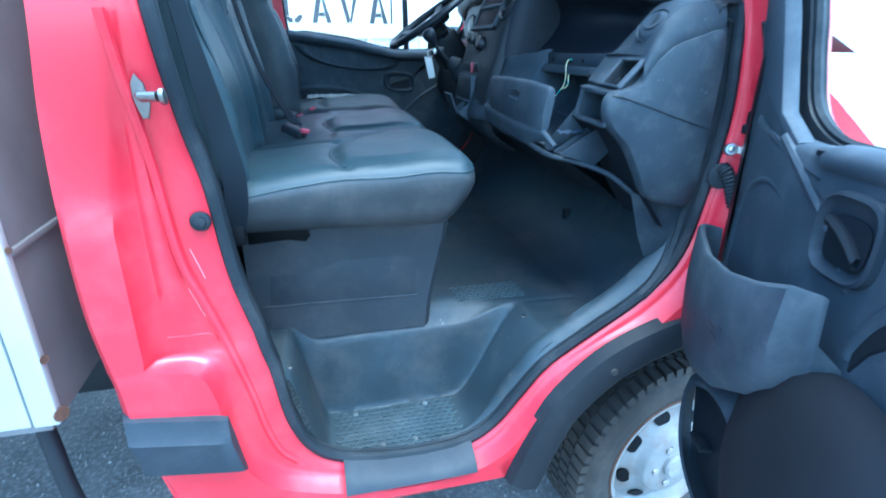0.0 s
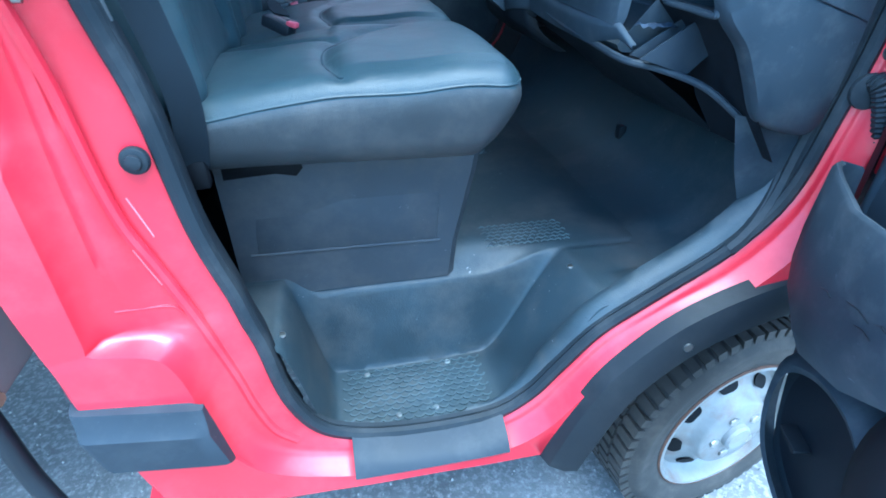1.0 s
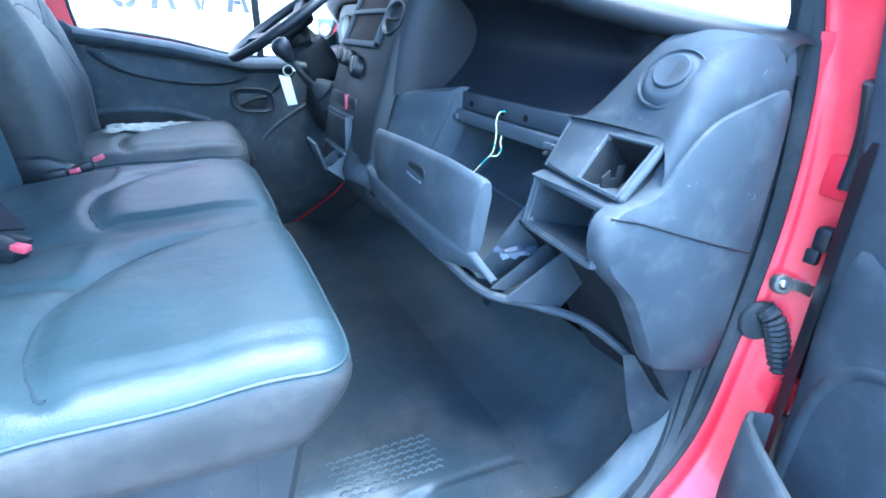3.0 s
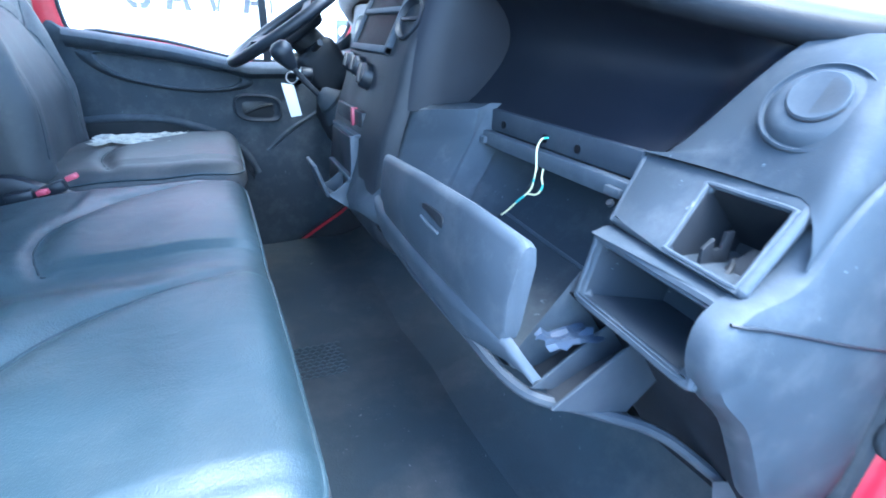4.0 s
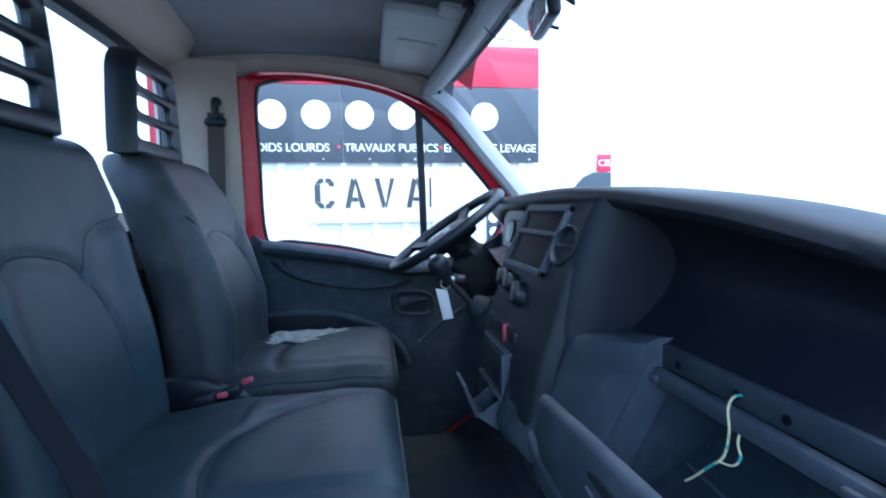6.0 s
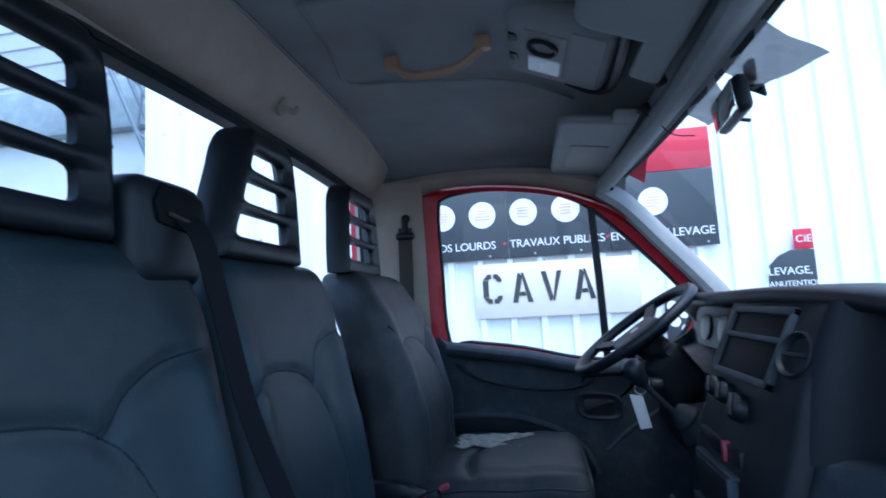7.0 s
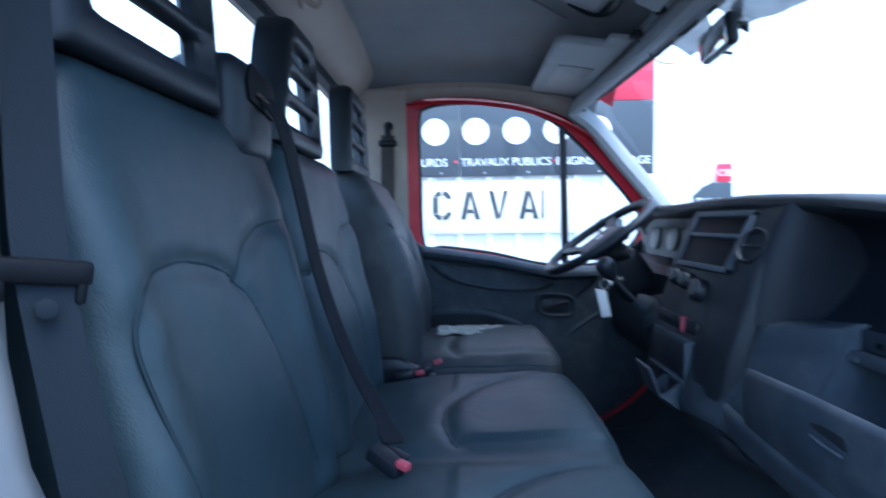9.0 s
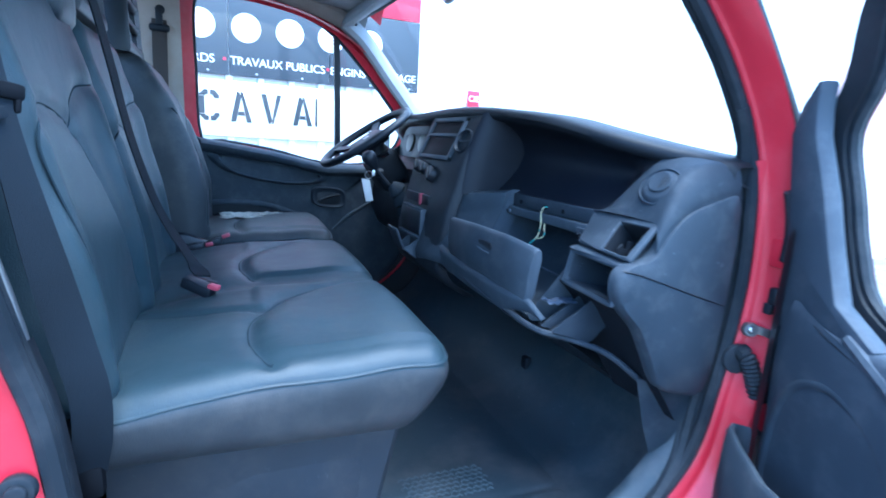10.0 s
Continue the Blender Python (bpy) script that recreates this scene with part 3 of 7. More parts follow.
def door_seal():
    """One rib of rubber all round; two more step in along the front pillar."""
    def rib(y, d, pts, fade=0):
        out = []
        for i, o in enumerate(pts):
            f = ease(0, fade, i) * ease(len(pts) - 1, len(pts) - 1 - fade, i) if fade else 1.0
            c = (Vector((0.38, 1.3)) - Vector((o.x, o.y))).normalized() * d * f
            out.append(Vector((o.x + c.x, 1.098 + (y - 1.098) * f + skin(o.y) + pillar_in(o.x, o.y), o.y + c.y)))
        return out
    front = [o for o in SIDE_LINE if o.x > 0.44 and 0.86 < o.y < 1.66]
    return join(tube(rib(1.098, 0.0, SIDE_LINE), 0.013, 8, True), tube(rib(1.112, 0.004, SIDE_LINE), 0.009, 6, True), tube(rib(1.122, 0.010, front, 8), 0.015, 8), tube(rib(1.145, 0.018, front, 10), 0.015, 8))


part("door_seal", door_seal(), RUBBER, truck, "black rubber door seal")


def flange():
    """Worn inner trim next to the seal."""
    rings = [[], [], []]
    c = Vector((0.38, 1.3))
    n = len(SIDE_LINE)
    i0 = next(i for i in range(n) if SIDE_LINE[i].y < 1.32 and SIDE_LINE[i].x < 0)
    i1 = max(i for i in range(n) if SIDE_LINE[i].x < -0.045 and SIDE_LINE[i].y < 0.7)
    for o in SIDE_LINE[i0:i1]:
        d = (c - Vector((o.x, o.y))).normalized()
        for k, (s, y) in enumerate(((0.008, 1.118), (0.012, 1.135), (0.006, 1.150))):
            rings[k].append(Vector((o.x + d.x * s, y + skin(o.y) + pillar_in(o.x, o.y), o.y + d.y * s)))
    return loft(rings)


part("inner_trim", flange(), DARK, truck)


def kick_flange():
    """Wide scuffed rubber lip from the step up to the kick panel."""
    line = [o for o in SIDE_LINE if o.x > 0.30 and 0.48 < o.y < 1.06 and o.x < 0.95]
    rings = [[] for _ in range(5)]
    for i, o in enumerate(line):
        d = (Vector((0.38, 1.3)) - Vector((o.x, o.y))).normalized()
        f = ease(0, 12, i)
        for k, (s, y) in enumerate(((0.006, 1.106), (0.018, 1.116), (0.030, 1.132), (0.032, 1.152), (0.004, 1.172))):
            rings[k].append(Vector((o.x + d.x * s * (0.4 + 0.6 * f), 1.106 + (y - 1.106) * (0.35 + 0.65 * f) + skin(o.y), o.y + d.y * s * (0.4 + 0.6 * f))))
    return loft(rings)


part("kick_flange", kick_flange(), FLOOR, truck, "scuffed blue-grey rubber lip", 60)
part("inner_trim", mirror_y(flange()), DARK, truck)


def outward(bm):
    for q in bm.verts:
        q.co.y += pillar_in(q.co.x, q.co.z)
    return bm


def crease():
    """The long pressed fold of the rear door jamb."""
    a = tube(smooth_line([(-0.235, 1.068, 1.50), (-0.225, 1.072, 1.25), (-0.212, 1.076, 1.08), (-0.185, 1.079, 0.985), (-0.160, 1.081, 0.90), (-0.140, 1.083, 0.82), (-0.122, 1.086, 0.74), (-0.108, 1.089, 0.66), (-0.085, 1.092, 0.585), (-0.05, 1.096, 0.54)], 8), 0.009, 8)
    return outward(a)


part("jamb_fold", crease(), RED, truck)
part("pressed_line", tube(smooth_line([(-0.262, 1.0765, 0.914), (-0.22, 1.0815, 0.911), (-0.185, 1.0845, 0.907), (-0.172, 1.0855, 0.890)], 5), 0.0026, 8), RED, truck)
CHIP = surface("scratched_primer", (0.55, 0.20, 0.22), 0.6, var=0.2, bump=0.0)
for pts in (((-0.213, 1.083, 1.038), (-0.208, 1.083, 1.029)), ((-0.2095, 1.083, 1.013), (-0.199, 1.0832, 0.980), (-0.188, 1.0834, 0.948)), ((-0.195, 1.085, 1.093), (-0.186, 1.085, 1.062), (-0.177, 1.085, 1.030)), ((-0.150, 1.084, 0.775), (-0.147, 1.084, 0.755)), ((-0.128, 1.086, 0.690), (-0.118, 1.087, 0.655))):
    part("scratch", tube([Vector(p) + Vector((0, 0.0007, 0)) for p in pts], 0.0010, 5), CHIP, truck, "pale paint scratch")


def trim_block():
    rows = []
    for x, k, back in ((-0.358, 0.2, 1.075), (-0.352, 0.9, 1.075), (-0.342, 1.0, 1.075), (-0.215, 1.0, 1.075), (-0.200, 1.0, 1.048), (-0.174, 0.98, 1.042), (-0.167, 0.9, 1.042)):
        u = 0.16 * (-0.16 - x)
        rows.append([Vector((x + dx, y - 0.014, z + u)) for dx, y, z in ((0.022, 1.06 - 0.036 * k, 0.610 + 0.006 * (1 - k)), (0.020, 1.055 - 0.042 * k, 0.619), (0.004, 1.05 - 0.040 * k, 0.698), (0.002, 1.05 - 0.030 * k, 0.712), (0.0, 1.055 - 0.028 * k, 0.744), (0.0, back, 0.744), (0.022, back, 0.600))])
    return loft(rows, True, True)


part("rub_strip", trim_block(), RUB, truck, "dark blue-grey moulded rub strip")
part("lower_panel", loft([[Vector((x, 1.045 + 0.10 * max(0, 0.55 - z), z)) for x in (-0.325 + 0.22 * (0.62 - z), -0.25, -0.20, -0.10 - 0.55 * max(0, z - 0.5))] for z in (0.62, 0.55, 0.50, 0.45, 0.425, 0.415)]), RED, truck)


def sill_plate():
    rows = []
    for x in (0.055, 0.07, 0.15, 0.25, 0.33, 0.37, 0.378):
        z = min((o for o in SIDE_LINE if o.y < 0.7), key=lambda o: abs(o.x - x)).y
        rows.append([Vector((x, y, 0.456 + (z - 0.456) * f)) for y, f in ((1.098, 1.06), (1.080, 0.90), (1.058, 0.70), (1.042, 0.45), (1.034, 0.15), (1.040, 0.0))])
    return loft(rows)


part("sill_plate", sill_plate(), RUB, truck, "scuffed black sill plate")
part("sill", loft([[Vector((x, y, z)) for y, z in ((1.16, 0.43), (1.10, 0.415), (1.06, 0.412), (1.075, 0.385), (1.20, 0.38))] for x in (-0.36, 0.0, 0.3, 0.47)]), RED, truck)


def flare():
    arch = smooth_line([(0.487, 0.41), (0.505, 0.46), (0.548, 0.565), (0.60, 0.65), (0.71, 0.745), (0.86, 0.805), (1.00, 0.822), (1.16, 0.79), (1.30, 0.69), (1.38, 0.56), (1.43, 0.40)], 5)
    c = Vector((0.985, 0.33))
    rings = [[] for _ in range(6)]
    for p in arch:
        d = (c - Vector((p.x, p.y))).normalized()
        for k, (s, y) in enumerate(((-0.036, 1.05), (-0.024, 1.018), (0.006, 1.002), (0.036, 1.000), (0.044, 1.006), (0.050, 1.06))):
            rings[k].append(Vector((p.x + d.x * s, y, p.y + d.y * s)))
    return loft(rings)


part("wheel_flare", flare(), DARK, truck, "black plastic wheel arch flare")
part("flare_screw", disc((0.700, 1.004, 0.728), (0, -1, 0), 0.009, 0.004, 12), CHROME, truck)
part("wheel_well", loft([[Vector((0.985 + r * math.cos(a), y, 0.33 + r * math.sin(a))) for a in (math.radians(12 + 8 * k) for k in range(20))] for r, y in ((0.43, 1.04), (0.44, 1.2), (0.44, 1.40), (0.05, 1.41))]), surface("dusty_liner", (0.07, 0.060, 0.052), 0.9, var=0.35, scale=5, grain=200, bump=0.3, dirt=(0.16, 0.13, 0.11), dirt_amount=0.5, dirt_scale=6), truck, "dusty wheel arch liner")
front = loft([[Vector((x, y + skin(z), z)) for z in zs] for x, y, zs in ((1.0, 1.045, (0.86, 1.0, 1.2, 1.4, 1.47)), (1.20, 1.045, (0.82, 0.95, 1.12, 1.28, 1.34)), (1.42, 1.07, (0.62, 0.8, 1.0, 1.15, 1.20)), (1.62, 1.18, (0.45, 0.7, 0.9, 1.02, 1.06)), (1.72, 1.40, (0.45, 0.65, 0.8, 0.92, 0.98)))])
part("front_wing", front, RED, truck)
front = loft([[Vector((x, y + skin(z), z)) for z in zs] for x, y, zs in ((1.0, 1.045, (0.40, 0.6, 1.0, 1.4, 1.47)), (1.20, 1.045, (0.40, 0.6, 1.0, 1.28, 1.34)), (1.42, 1.07, (0.40, 0.6, 0.9, 1.15, 1.20)), (1.62, 1.18, (0.40, 0.6, 0.8, 1.02, 1.06)), (1.72, 1.40, (0.40, 0.6, 0.8, 0.92, 0.98)))])
part("front_wing", mirror_y(front), RED, truck)
part("bonnet", loft([[Vector((x, y, z + 0.03 * (1 - ((y - 2) / 0.9) ** 2))) for y in (1.12 + k, 1.4, 1.7, 2.0, 2.3, 2.6, 2.88 - k)] for x, z, k in ((1.02, 1.47, 0), (1.25, 1.33, 0), (1.5, 1.15, 0.05), (1.70, 0.98, 0.25), (1.74, 0.5, 0.25))]), RED, truck)


# jamb in front of the opening: hinge, check strap, cable boot
def hinge_jamb():
    rows = []
    for z, xa in ((0.86, 0.94), (1.0, 0.965), (1.15, 0.985), (1.3, 0.995), (1.45, 0.985), (1.55, 0.96)):
        rows.append([Vector((xa - 0.026, 1.094, z)), Vector((xa - 0.008, 1.082, z)), Vector((xa + 0.010, 1.070, z)), Vector((xa + 0.016, 1.036, z)), Vector((xa + 0.06, 1.034, z))])
    return loft(rows)


part("hinge_pillar", hinge_jamb(), RED, truck)
for z in (1.05, 1.36):
    part("hinge", join(box(0.97, 1.03, 1.01, 1.065, z, z + 0.055, 0.006), disc((1.025, 1.025, z - 0.01), (0, 0, 1), 0.011, 0.075, 12)), RED, truck)
    part("hinge_bolt", disc((0.985, 1.066, z + 0.028), (-0.3, -1, 0), 0.009, 0.012, 6), DARK, truck)
check = part("check_strap", join(lathe((0.955, 1.066, 1.238), (-0.45, -0.85, 0.25), [(0.006, -0.002), (0.006, 0.008), (0.008, 0.010), (0.012, 0.010), (0.014, 0.007), (0.014, -0.002)], 24), disc((0.956, 1.068, 1.238), (-0.45, -0.85, 0.25), 0.0055, 0.016, 14, 0.0015), strap([(0.964, 1.058, 1.240), (0.978, 1.046, 1.236), (0.992, 1.034, 1.228), (1.01, 1.018, 1.220)], 0.015, 0.006, (0, 0, 1))), CHROME, truck, "steel door check strap")
part("pillar_clip", join(soft_box((0.962, 1.028, 1.292), (0.982, 1.050, 1.326), 0.007, 0.007), box(0.957, 0.968, 1.034, 1.050, 1.276, 1.296, 0.002)), BLACK, truck, "black clip on the hinge pillar")
part("pillar_strip", tube(smooth_line([(0.974, 1.036, 1.375), (0.973, 1.034, 1.42), (0.962, 1.032, 1.46), (0.945, 1.031, 1.50)], 5), 0.010, 8), RUBBER, truck, "short black rubber strip")


def boot():
    path = smooth_line([(0.953, 1.078, 1.195), (0.957, 1.060, 1.182), (0.966, 1.050, 1.150), (0.975, 1.043, 1.112), (0.982, 1.036, 1.07), (0.985, 1.03, 1.04)], 9)
    P = [Vector(p) for p in path]
    rings = []
    for i, p in enumerate(P):
        d = (P[min(i + 1, len(P) - 1)] - P[max(i - 1, 0)]).normalized()
        a = d.orthogonal().normalized()
        b = d.cross(a)
        r = 0.0145 + 0.0025 * (i % 2)
        rings.append([p + (a * math.cos(t) + b * math.sin(t)) * r for t in (k * math.tau / 10 for k in range(10))])
    return join(loft(rings, True, True), disc((0.955, 1.082, 1.175), (-0.35, -1, 0), 0.030, 0.012, 16, 0.004))


part("cable_boot", boot(), RUBBER, truck, "ribbed black rubber cable boot", 25)
part("rubber_stop", join(disc((-0.166, 1.088, 1.147), (-0.1, -1, 0), 0.019, 0.014, 20, 0.004), disc((-0.166, 1.076, 1.147), (-0.1, -1, 0), 0.011, 0.008, 16, 0.003)), RUBBER, truck, "round black rubber door stop")
striker = part("door_striker", outward(join(plate([(-0.218, 1.072, 1.338), (-0.208, 1.072, 1.338), (-0.200, 1.072, 1.362), (-0.202, 1.072, 1.395), (-0.212, 1.072, 1.41), (-0.221, 1.072, 1.395), (-0.224, 1.072, 1.37)], (0, -1, 0), 0.006, 0.002), tube([(-0.212, 1.066, 1.375), (-0.20, 1.03, 1.377), (-0.175, 1.022, 1.378)], 0.008, 10), disc((-0.172, 1.022, 1.378), (1, 0, 0), 0.013, 0.008, 12, 0.002))), STEEL, truck, "steel door striker pin")

# ---------------------------------------------------------------- front wheel
def front_wheel():
    w = thing("front_wheel", (0.985, 1.05, 0.345), "white steel wheel with dusty tyre and rusty rim edge", "wheel")
    c = (0.985, 1.05, 0.345)
    N = (0, -1, 0)
    prof = [(0.215, -0.20), (0.29, -0.205), (0.318, -0.190), (0.328, -0.15), (0.330, -0.09), (0.328, -0.03), (0.318, 0.0), (0.296, 0.018), (0.280, 0.020), (0.277, 0.0185), (0.255, 0.017), (0.222, 0.008), (0.212, -0.01)]
    tyre = part("tyre", lathe(c, N, prof, 72), TYRE, w, "dusty worn black tyre", 60)
    blocks = bmesh.new()
    bl = []
    for k in range(58):
        a = k * math.tau / 58
        for h0, h1, sh in ((-0.045, 0.006, 0), (-0.088, -0.052, 0.5), (-0.13, -0.096, 0), (-0.175, -0.138, 0.5)):
            aa = a + sh * math.tau / 58
            r0, r1 = 0.305 if h1 > 0 else 0.322, 0.338
            d = 0.045
            ring = []
            for rr in (r0, r1):
                for ang, hh in ((aa - d, h0), (aa + d * 0.6, h0), (aa + d, h1), (aa - d * 0.6, h1)):
                    ring.append(blocks.verts.new((c[0] + rr * math.cos(ang), c[1] - hh, c[2] + rr * math.sin(ang))))
            for f in ((4, 5, 6, 7), (0, 1, 5, 4), (1, 2, 6, 5), (2, 3, 7, 6), (3, 0, 4, 7)):
                blocks.faces.new([ring[i] for i in f])
    t = part("tread", blocks, TYRE, tyre)
    t["kind"] = "stuff"
    rim = [(0.222, 0.004), (0.218, 0.012), (0.208, 0.012), (0.203, -0.006), (0.199, -0.026), (0.188, -0.034), (0.172, -0.027), (0.150, -0.016), (0.125, -0.005), (0.117, 0.004), (0.112, 0.022), (0.105, 0.028), (0.05, 0.030), (0.0, 0.030)]
    r = part("rim", lathe(c, N, rim, 72), WHITE_RIM, w, "white painted steel rim", 50)
    part("rim_lip", lathe(c, N, [(0.2225, 0.002), (0.2235, 0.010), (0.2195, 0.0135), (0.2185, 0.010)], 72), RUST, r, "rusty rim edge")
    # near-black plates laid on the disc imitate the shade inside the vent holes
    for k in range(8):
        a = math.radians(45 * k + 12)
        p = Vector((c[0] + 0.154 * math.cos(a), c[1] + 0.0075, c[2] + 0.154 * math.sin(a)))
        tang = Vector((-math.sin(a), 0, math.cos(a)))
        rad = Vector((math.cos(a), 0, math.sin(a)))
        out = []
        for q in range(16):
            b = q * math.tau / 16
            out.append(p + tang * (0.018 * math.cos(b) + 0.011 * math.copysign(1, math.cos(b))) + rad * 0.0165 * math.sin(b) + Vector((0, 0.0085 * (1 + math.sin(b)), 0)))
        part("vent_hole_shade", plate(out, (0, -1, 0), 0.004, 0), TONGUE, r)
    for k in range(5):
        a = math.radians(72 * k + 40)
        part("wheel_nut", disc((c[0] + 0.068 * math.cos(a), c[1] - 0.027, c[2] + 0.068 * math.sin(a)), N, 0.014, 0.010, 6, 0.003), CHROME, r)
    part("hub_cap", lathe((c[0], c[1] - 0.027, c[2]), N, [(0.040, 0.0), (0.040, 0.016), (0.034, 0.022), (0.0, 0.024)], 28), WHITE_RIM, r)


front_wheel()
bpy.data.objects["front_wheel"].matrix_basis = pose(0.985, 1.098, 0.318, 0, 0, 8) @ Matrix.Diagonal((0.94, 0.94, 0.94, 1))
tagged(copy_thing(bpy.data.objects["front_wheel"], pose(0.985, 2.902, 0.318, 0, 0, 188)), group="wheels")
tagged(bpy.data.objects["front_wheel"], group="wheels")

# ---------------------------------------------------------------- load bed behind the cab
def load_box():
    b = thing("load_box", (-2.4, 2.0, 0.755), "truck load box with brown-grey front and white side", "truck body")
    part("front_panel", box(-0.52, -0.487, 1.075, 2.92, 0.755, 1.62, 0.004), BOX_FRONT, b, "brown-grey front board")
    part("corner_strip", box(-0.525, -0.479, 1.062, 1.085, 0.755, 1.62, 0.004), BOX_WHITE, b)
    part("side_board", box(-4.2, -0.53, 1.065, 1.09, 0.755, 1.62, 0.004), BOX_WHITE, b, "white side board")
    part("side_board", box(-4.2, -0.53, 2.91, 2.935, 0.755, 1.62, 0.004), BOX_WHITE, b, "white side board")
    part("bed_floor", box(-4.2, -0.50, 1.075, 2.92, 0.735, 0.775, 0.004), BOX_FRONT, b)
    part("rib", box(-0.490, -0.480, 1.09, 2.9, 1.10, 1.115, 0.003), BOX_FRONT, b)
    for z, r in ((0.775, 0.016), (0.90, 0.009), (1.12, 0.006)):
        part("rust_patch", disc((-0.478, 1.072, z), (1, -0.6, 0), r, 0.004, 9), RUST, b, "rust spot")
    part("chassis_rail", box(-4.4, 1.4, 1.58, 1.66, 0.48, 0.66, 0.01), BLACK, b)
    part("chassis_rail", box(-4.4, 1.4, 2.34, 2.42, 0.48, 0.66, 0.01), BLACK, b)
    g = thing("side_guard", (-1.3, 1.2, 0.3), "black side guard rail on a curved bracket", "guard rail")
    part("bracket", tube(smooth_line([(-0.535, 1.11, 0.755), (-0.532, 1.11, 0.67), (-0.520, 1.10, 0.55), (-0.495, 1.09, 0.45), (-0.45, 1.08, 0.37)], 6), 0.018, 10), BLACK, g)
    rows = []
    for x in (-2.4, -0.39, -0.385):
        k = 1.0 if x < -0.387 else 0.9
        rows.append([Vector((x, 1.09 + yy * k, 0.38 + zz * k)) for yy, zz in ((-0.03, -0.035), (-0.034, -0.01), (-0.028, -0.006), (-0.034, 0.0), (-0.028, 0.006), (-0.034, 0.012), (-0.028, 0.018), (-0.02, 0.035), (0.03, 0.035), (0.03, -0.035))])
    part("rail", loft(rows, True, True), RUBBER, g)
    part("rail_end", box(-0.387, -0.380, 1.075, 1.10, 0.36, 0.405, 0.003), RUST, g)


load_box()

# ---------------------------------------------------------------- cab floor and step
FLOOR_Z = 0.757
LOW_EDGE = [(o.x, o.y) for o in SIDE_LINE if o.y < 1.02 and o.x > 0.43]
LOW_EDGE.sort()


def seal_height(x):
    for (ax, az), (bx, bz) in zip(LOW_EDGE, LOW_EDGE[1:]):
        if ax <= x <= bx:
            return az + (bz - az) * (x - ax) / (bx - ax + 1e-9)
    return LOW_EDGE[0][1] if x < LOW_EDGE[0][0] else LOW_EDGE[-1][1]


def floor_at(x, y):
    well = 0.478 + (FLOOR_Z - 0.478) * (1 - ease(-0.06, 0.03, x)) + (FLOOR_Z - 0.478) * ease(0.385, 0.60, x)
    yy = y + 0.005 * math.sin(x * 9)
    m = 1 - 0.80 * ease(1.326, 1.352, yy) - 0.20 * ease(1.345, 1.41, yy)
    z = FLOOR_Z + (well - FLOOR_Z) * m
    z -= 0.018 * math.exp(-((y - 1.335) / 0.016) ** 2) * 0.4 * (1 - m)
    if x > 0.5:
        z += max(0, seal_height(x) + 0.004 - z) * (1 - ease(1.16, 1.235, y)) * ease(0.5, 0.62, x)
    z += 0.75 * max(0, x - 0.86) ** 1.2
    return z


def floor_mat():
    xs = [-0.33, -0.25] + [-0.16 + 0.01 * i for i in range(126)]
    ys = [1.118 + 0.010 * i for i in range(20)] + [1.314 + 0.003 * i for i in range(19)] + [1.38, 1.40, 1.42, 1.44, 1.46, 1.55, 1.7, 1.9, 2.1, 2.4, 2.88]
    return loft([[Vector((x, y, floor_at(x, y) + (0.003 * noise.noise((x * 7, y * 7, 3)) if y > 1.35 else 0.0015 * noise.noise((x * 20, y * 20, 1))))) for y in ys] for x in xs])


floor_ob = tagged(part("floor", floor_mat(), FLOOR, angle=60), "worn blue-black rubber cab floor with moulded step", "floor", kind="structure")


def step_pattern():
    """Raised fish-scale ribs on the step and on the trodden parts of the mat."""
    bms = []
    rnd = random.Random(3)
    for j in range(12):
        for i in range(14):
            x = 0.052 + 0.0235 * i + (0.0118 if j % 2 else 0)
            y = 1.138 + 0.0155 * j
            if x > 0.372:
                continue
            z = floor_at(x, y) + 0.001
            bms.append(tube([(x - 0.0115, y + 0.005, z), (x - 0.006, y - 0.002, z + 0.001), (x, y - 0.004, z + 0.0015), (x + 0.006, y - 0.002, z + 0.001), (x + 0.0115, y + 0.005, z)], 0.0028, 4))
    for x0, y0, nx, ny in ((0.42, 1.38, 11, 7), (0.42, 1.95, 9, 10)):
        for j in range(ny):
            for i in range(nx):
                x = x0 + 0.019 * i + (0.0095 if j % 2 else 0) + rnd.uniform(-0.002, 0.002)
                y = y0 + 0.015 * j
                bms.append(tube([(x - 0.008, y, FLOOR_Z + 0.001), (x, y + 0.003, FLOOR_Z + 0.0035), (x + 0.008, y, FLOOR_Z + 0.001)], 0.002, 4))
    return join(*bms)


pat = part("tread_ribs", step_pattern(), RIB, floor_ob)
pat["kind"] = "stuff"
for x, y in ((0.577, 1.275), (0.16, 1.165), (0.245, 1.17), (0.10, 1.30), (0.30, 1.305), (-0.05, 1.17)):
    z = floor_at(x, y)
    part("screw", disc((x, y, z - 0.001), (0, 0, 1), 0.007, 0.005, 10, 0.001), CHROME, floor_ob)
part("toe_board", loft([[Vector((x, y, z)) for y in (1.12, 1.6, 2.0, 2.4, 2.88)] for x, z in ((0.74, 0.750), (0.77, 0.7555), (0.80, 0.762), (0.83, 0.770), (0.86, 0.781), (0.885, 0.795), (0.91, 0.815), (0.93, 0.836), (0.95, 0.862), (0.97, 0.897), (0.99, 0.94), (1.02, 1.02), (1.05, 1.12), (1.08, 1.45))]), FLOOR, floor_ob, "", 60)
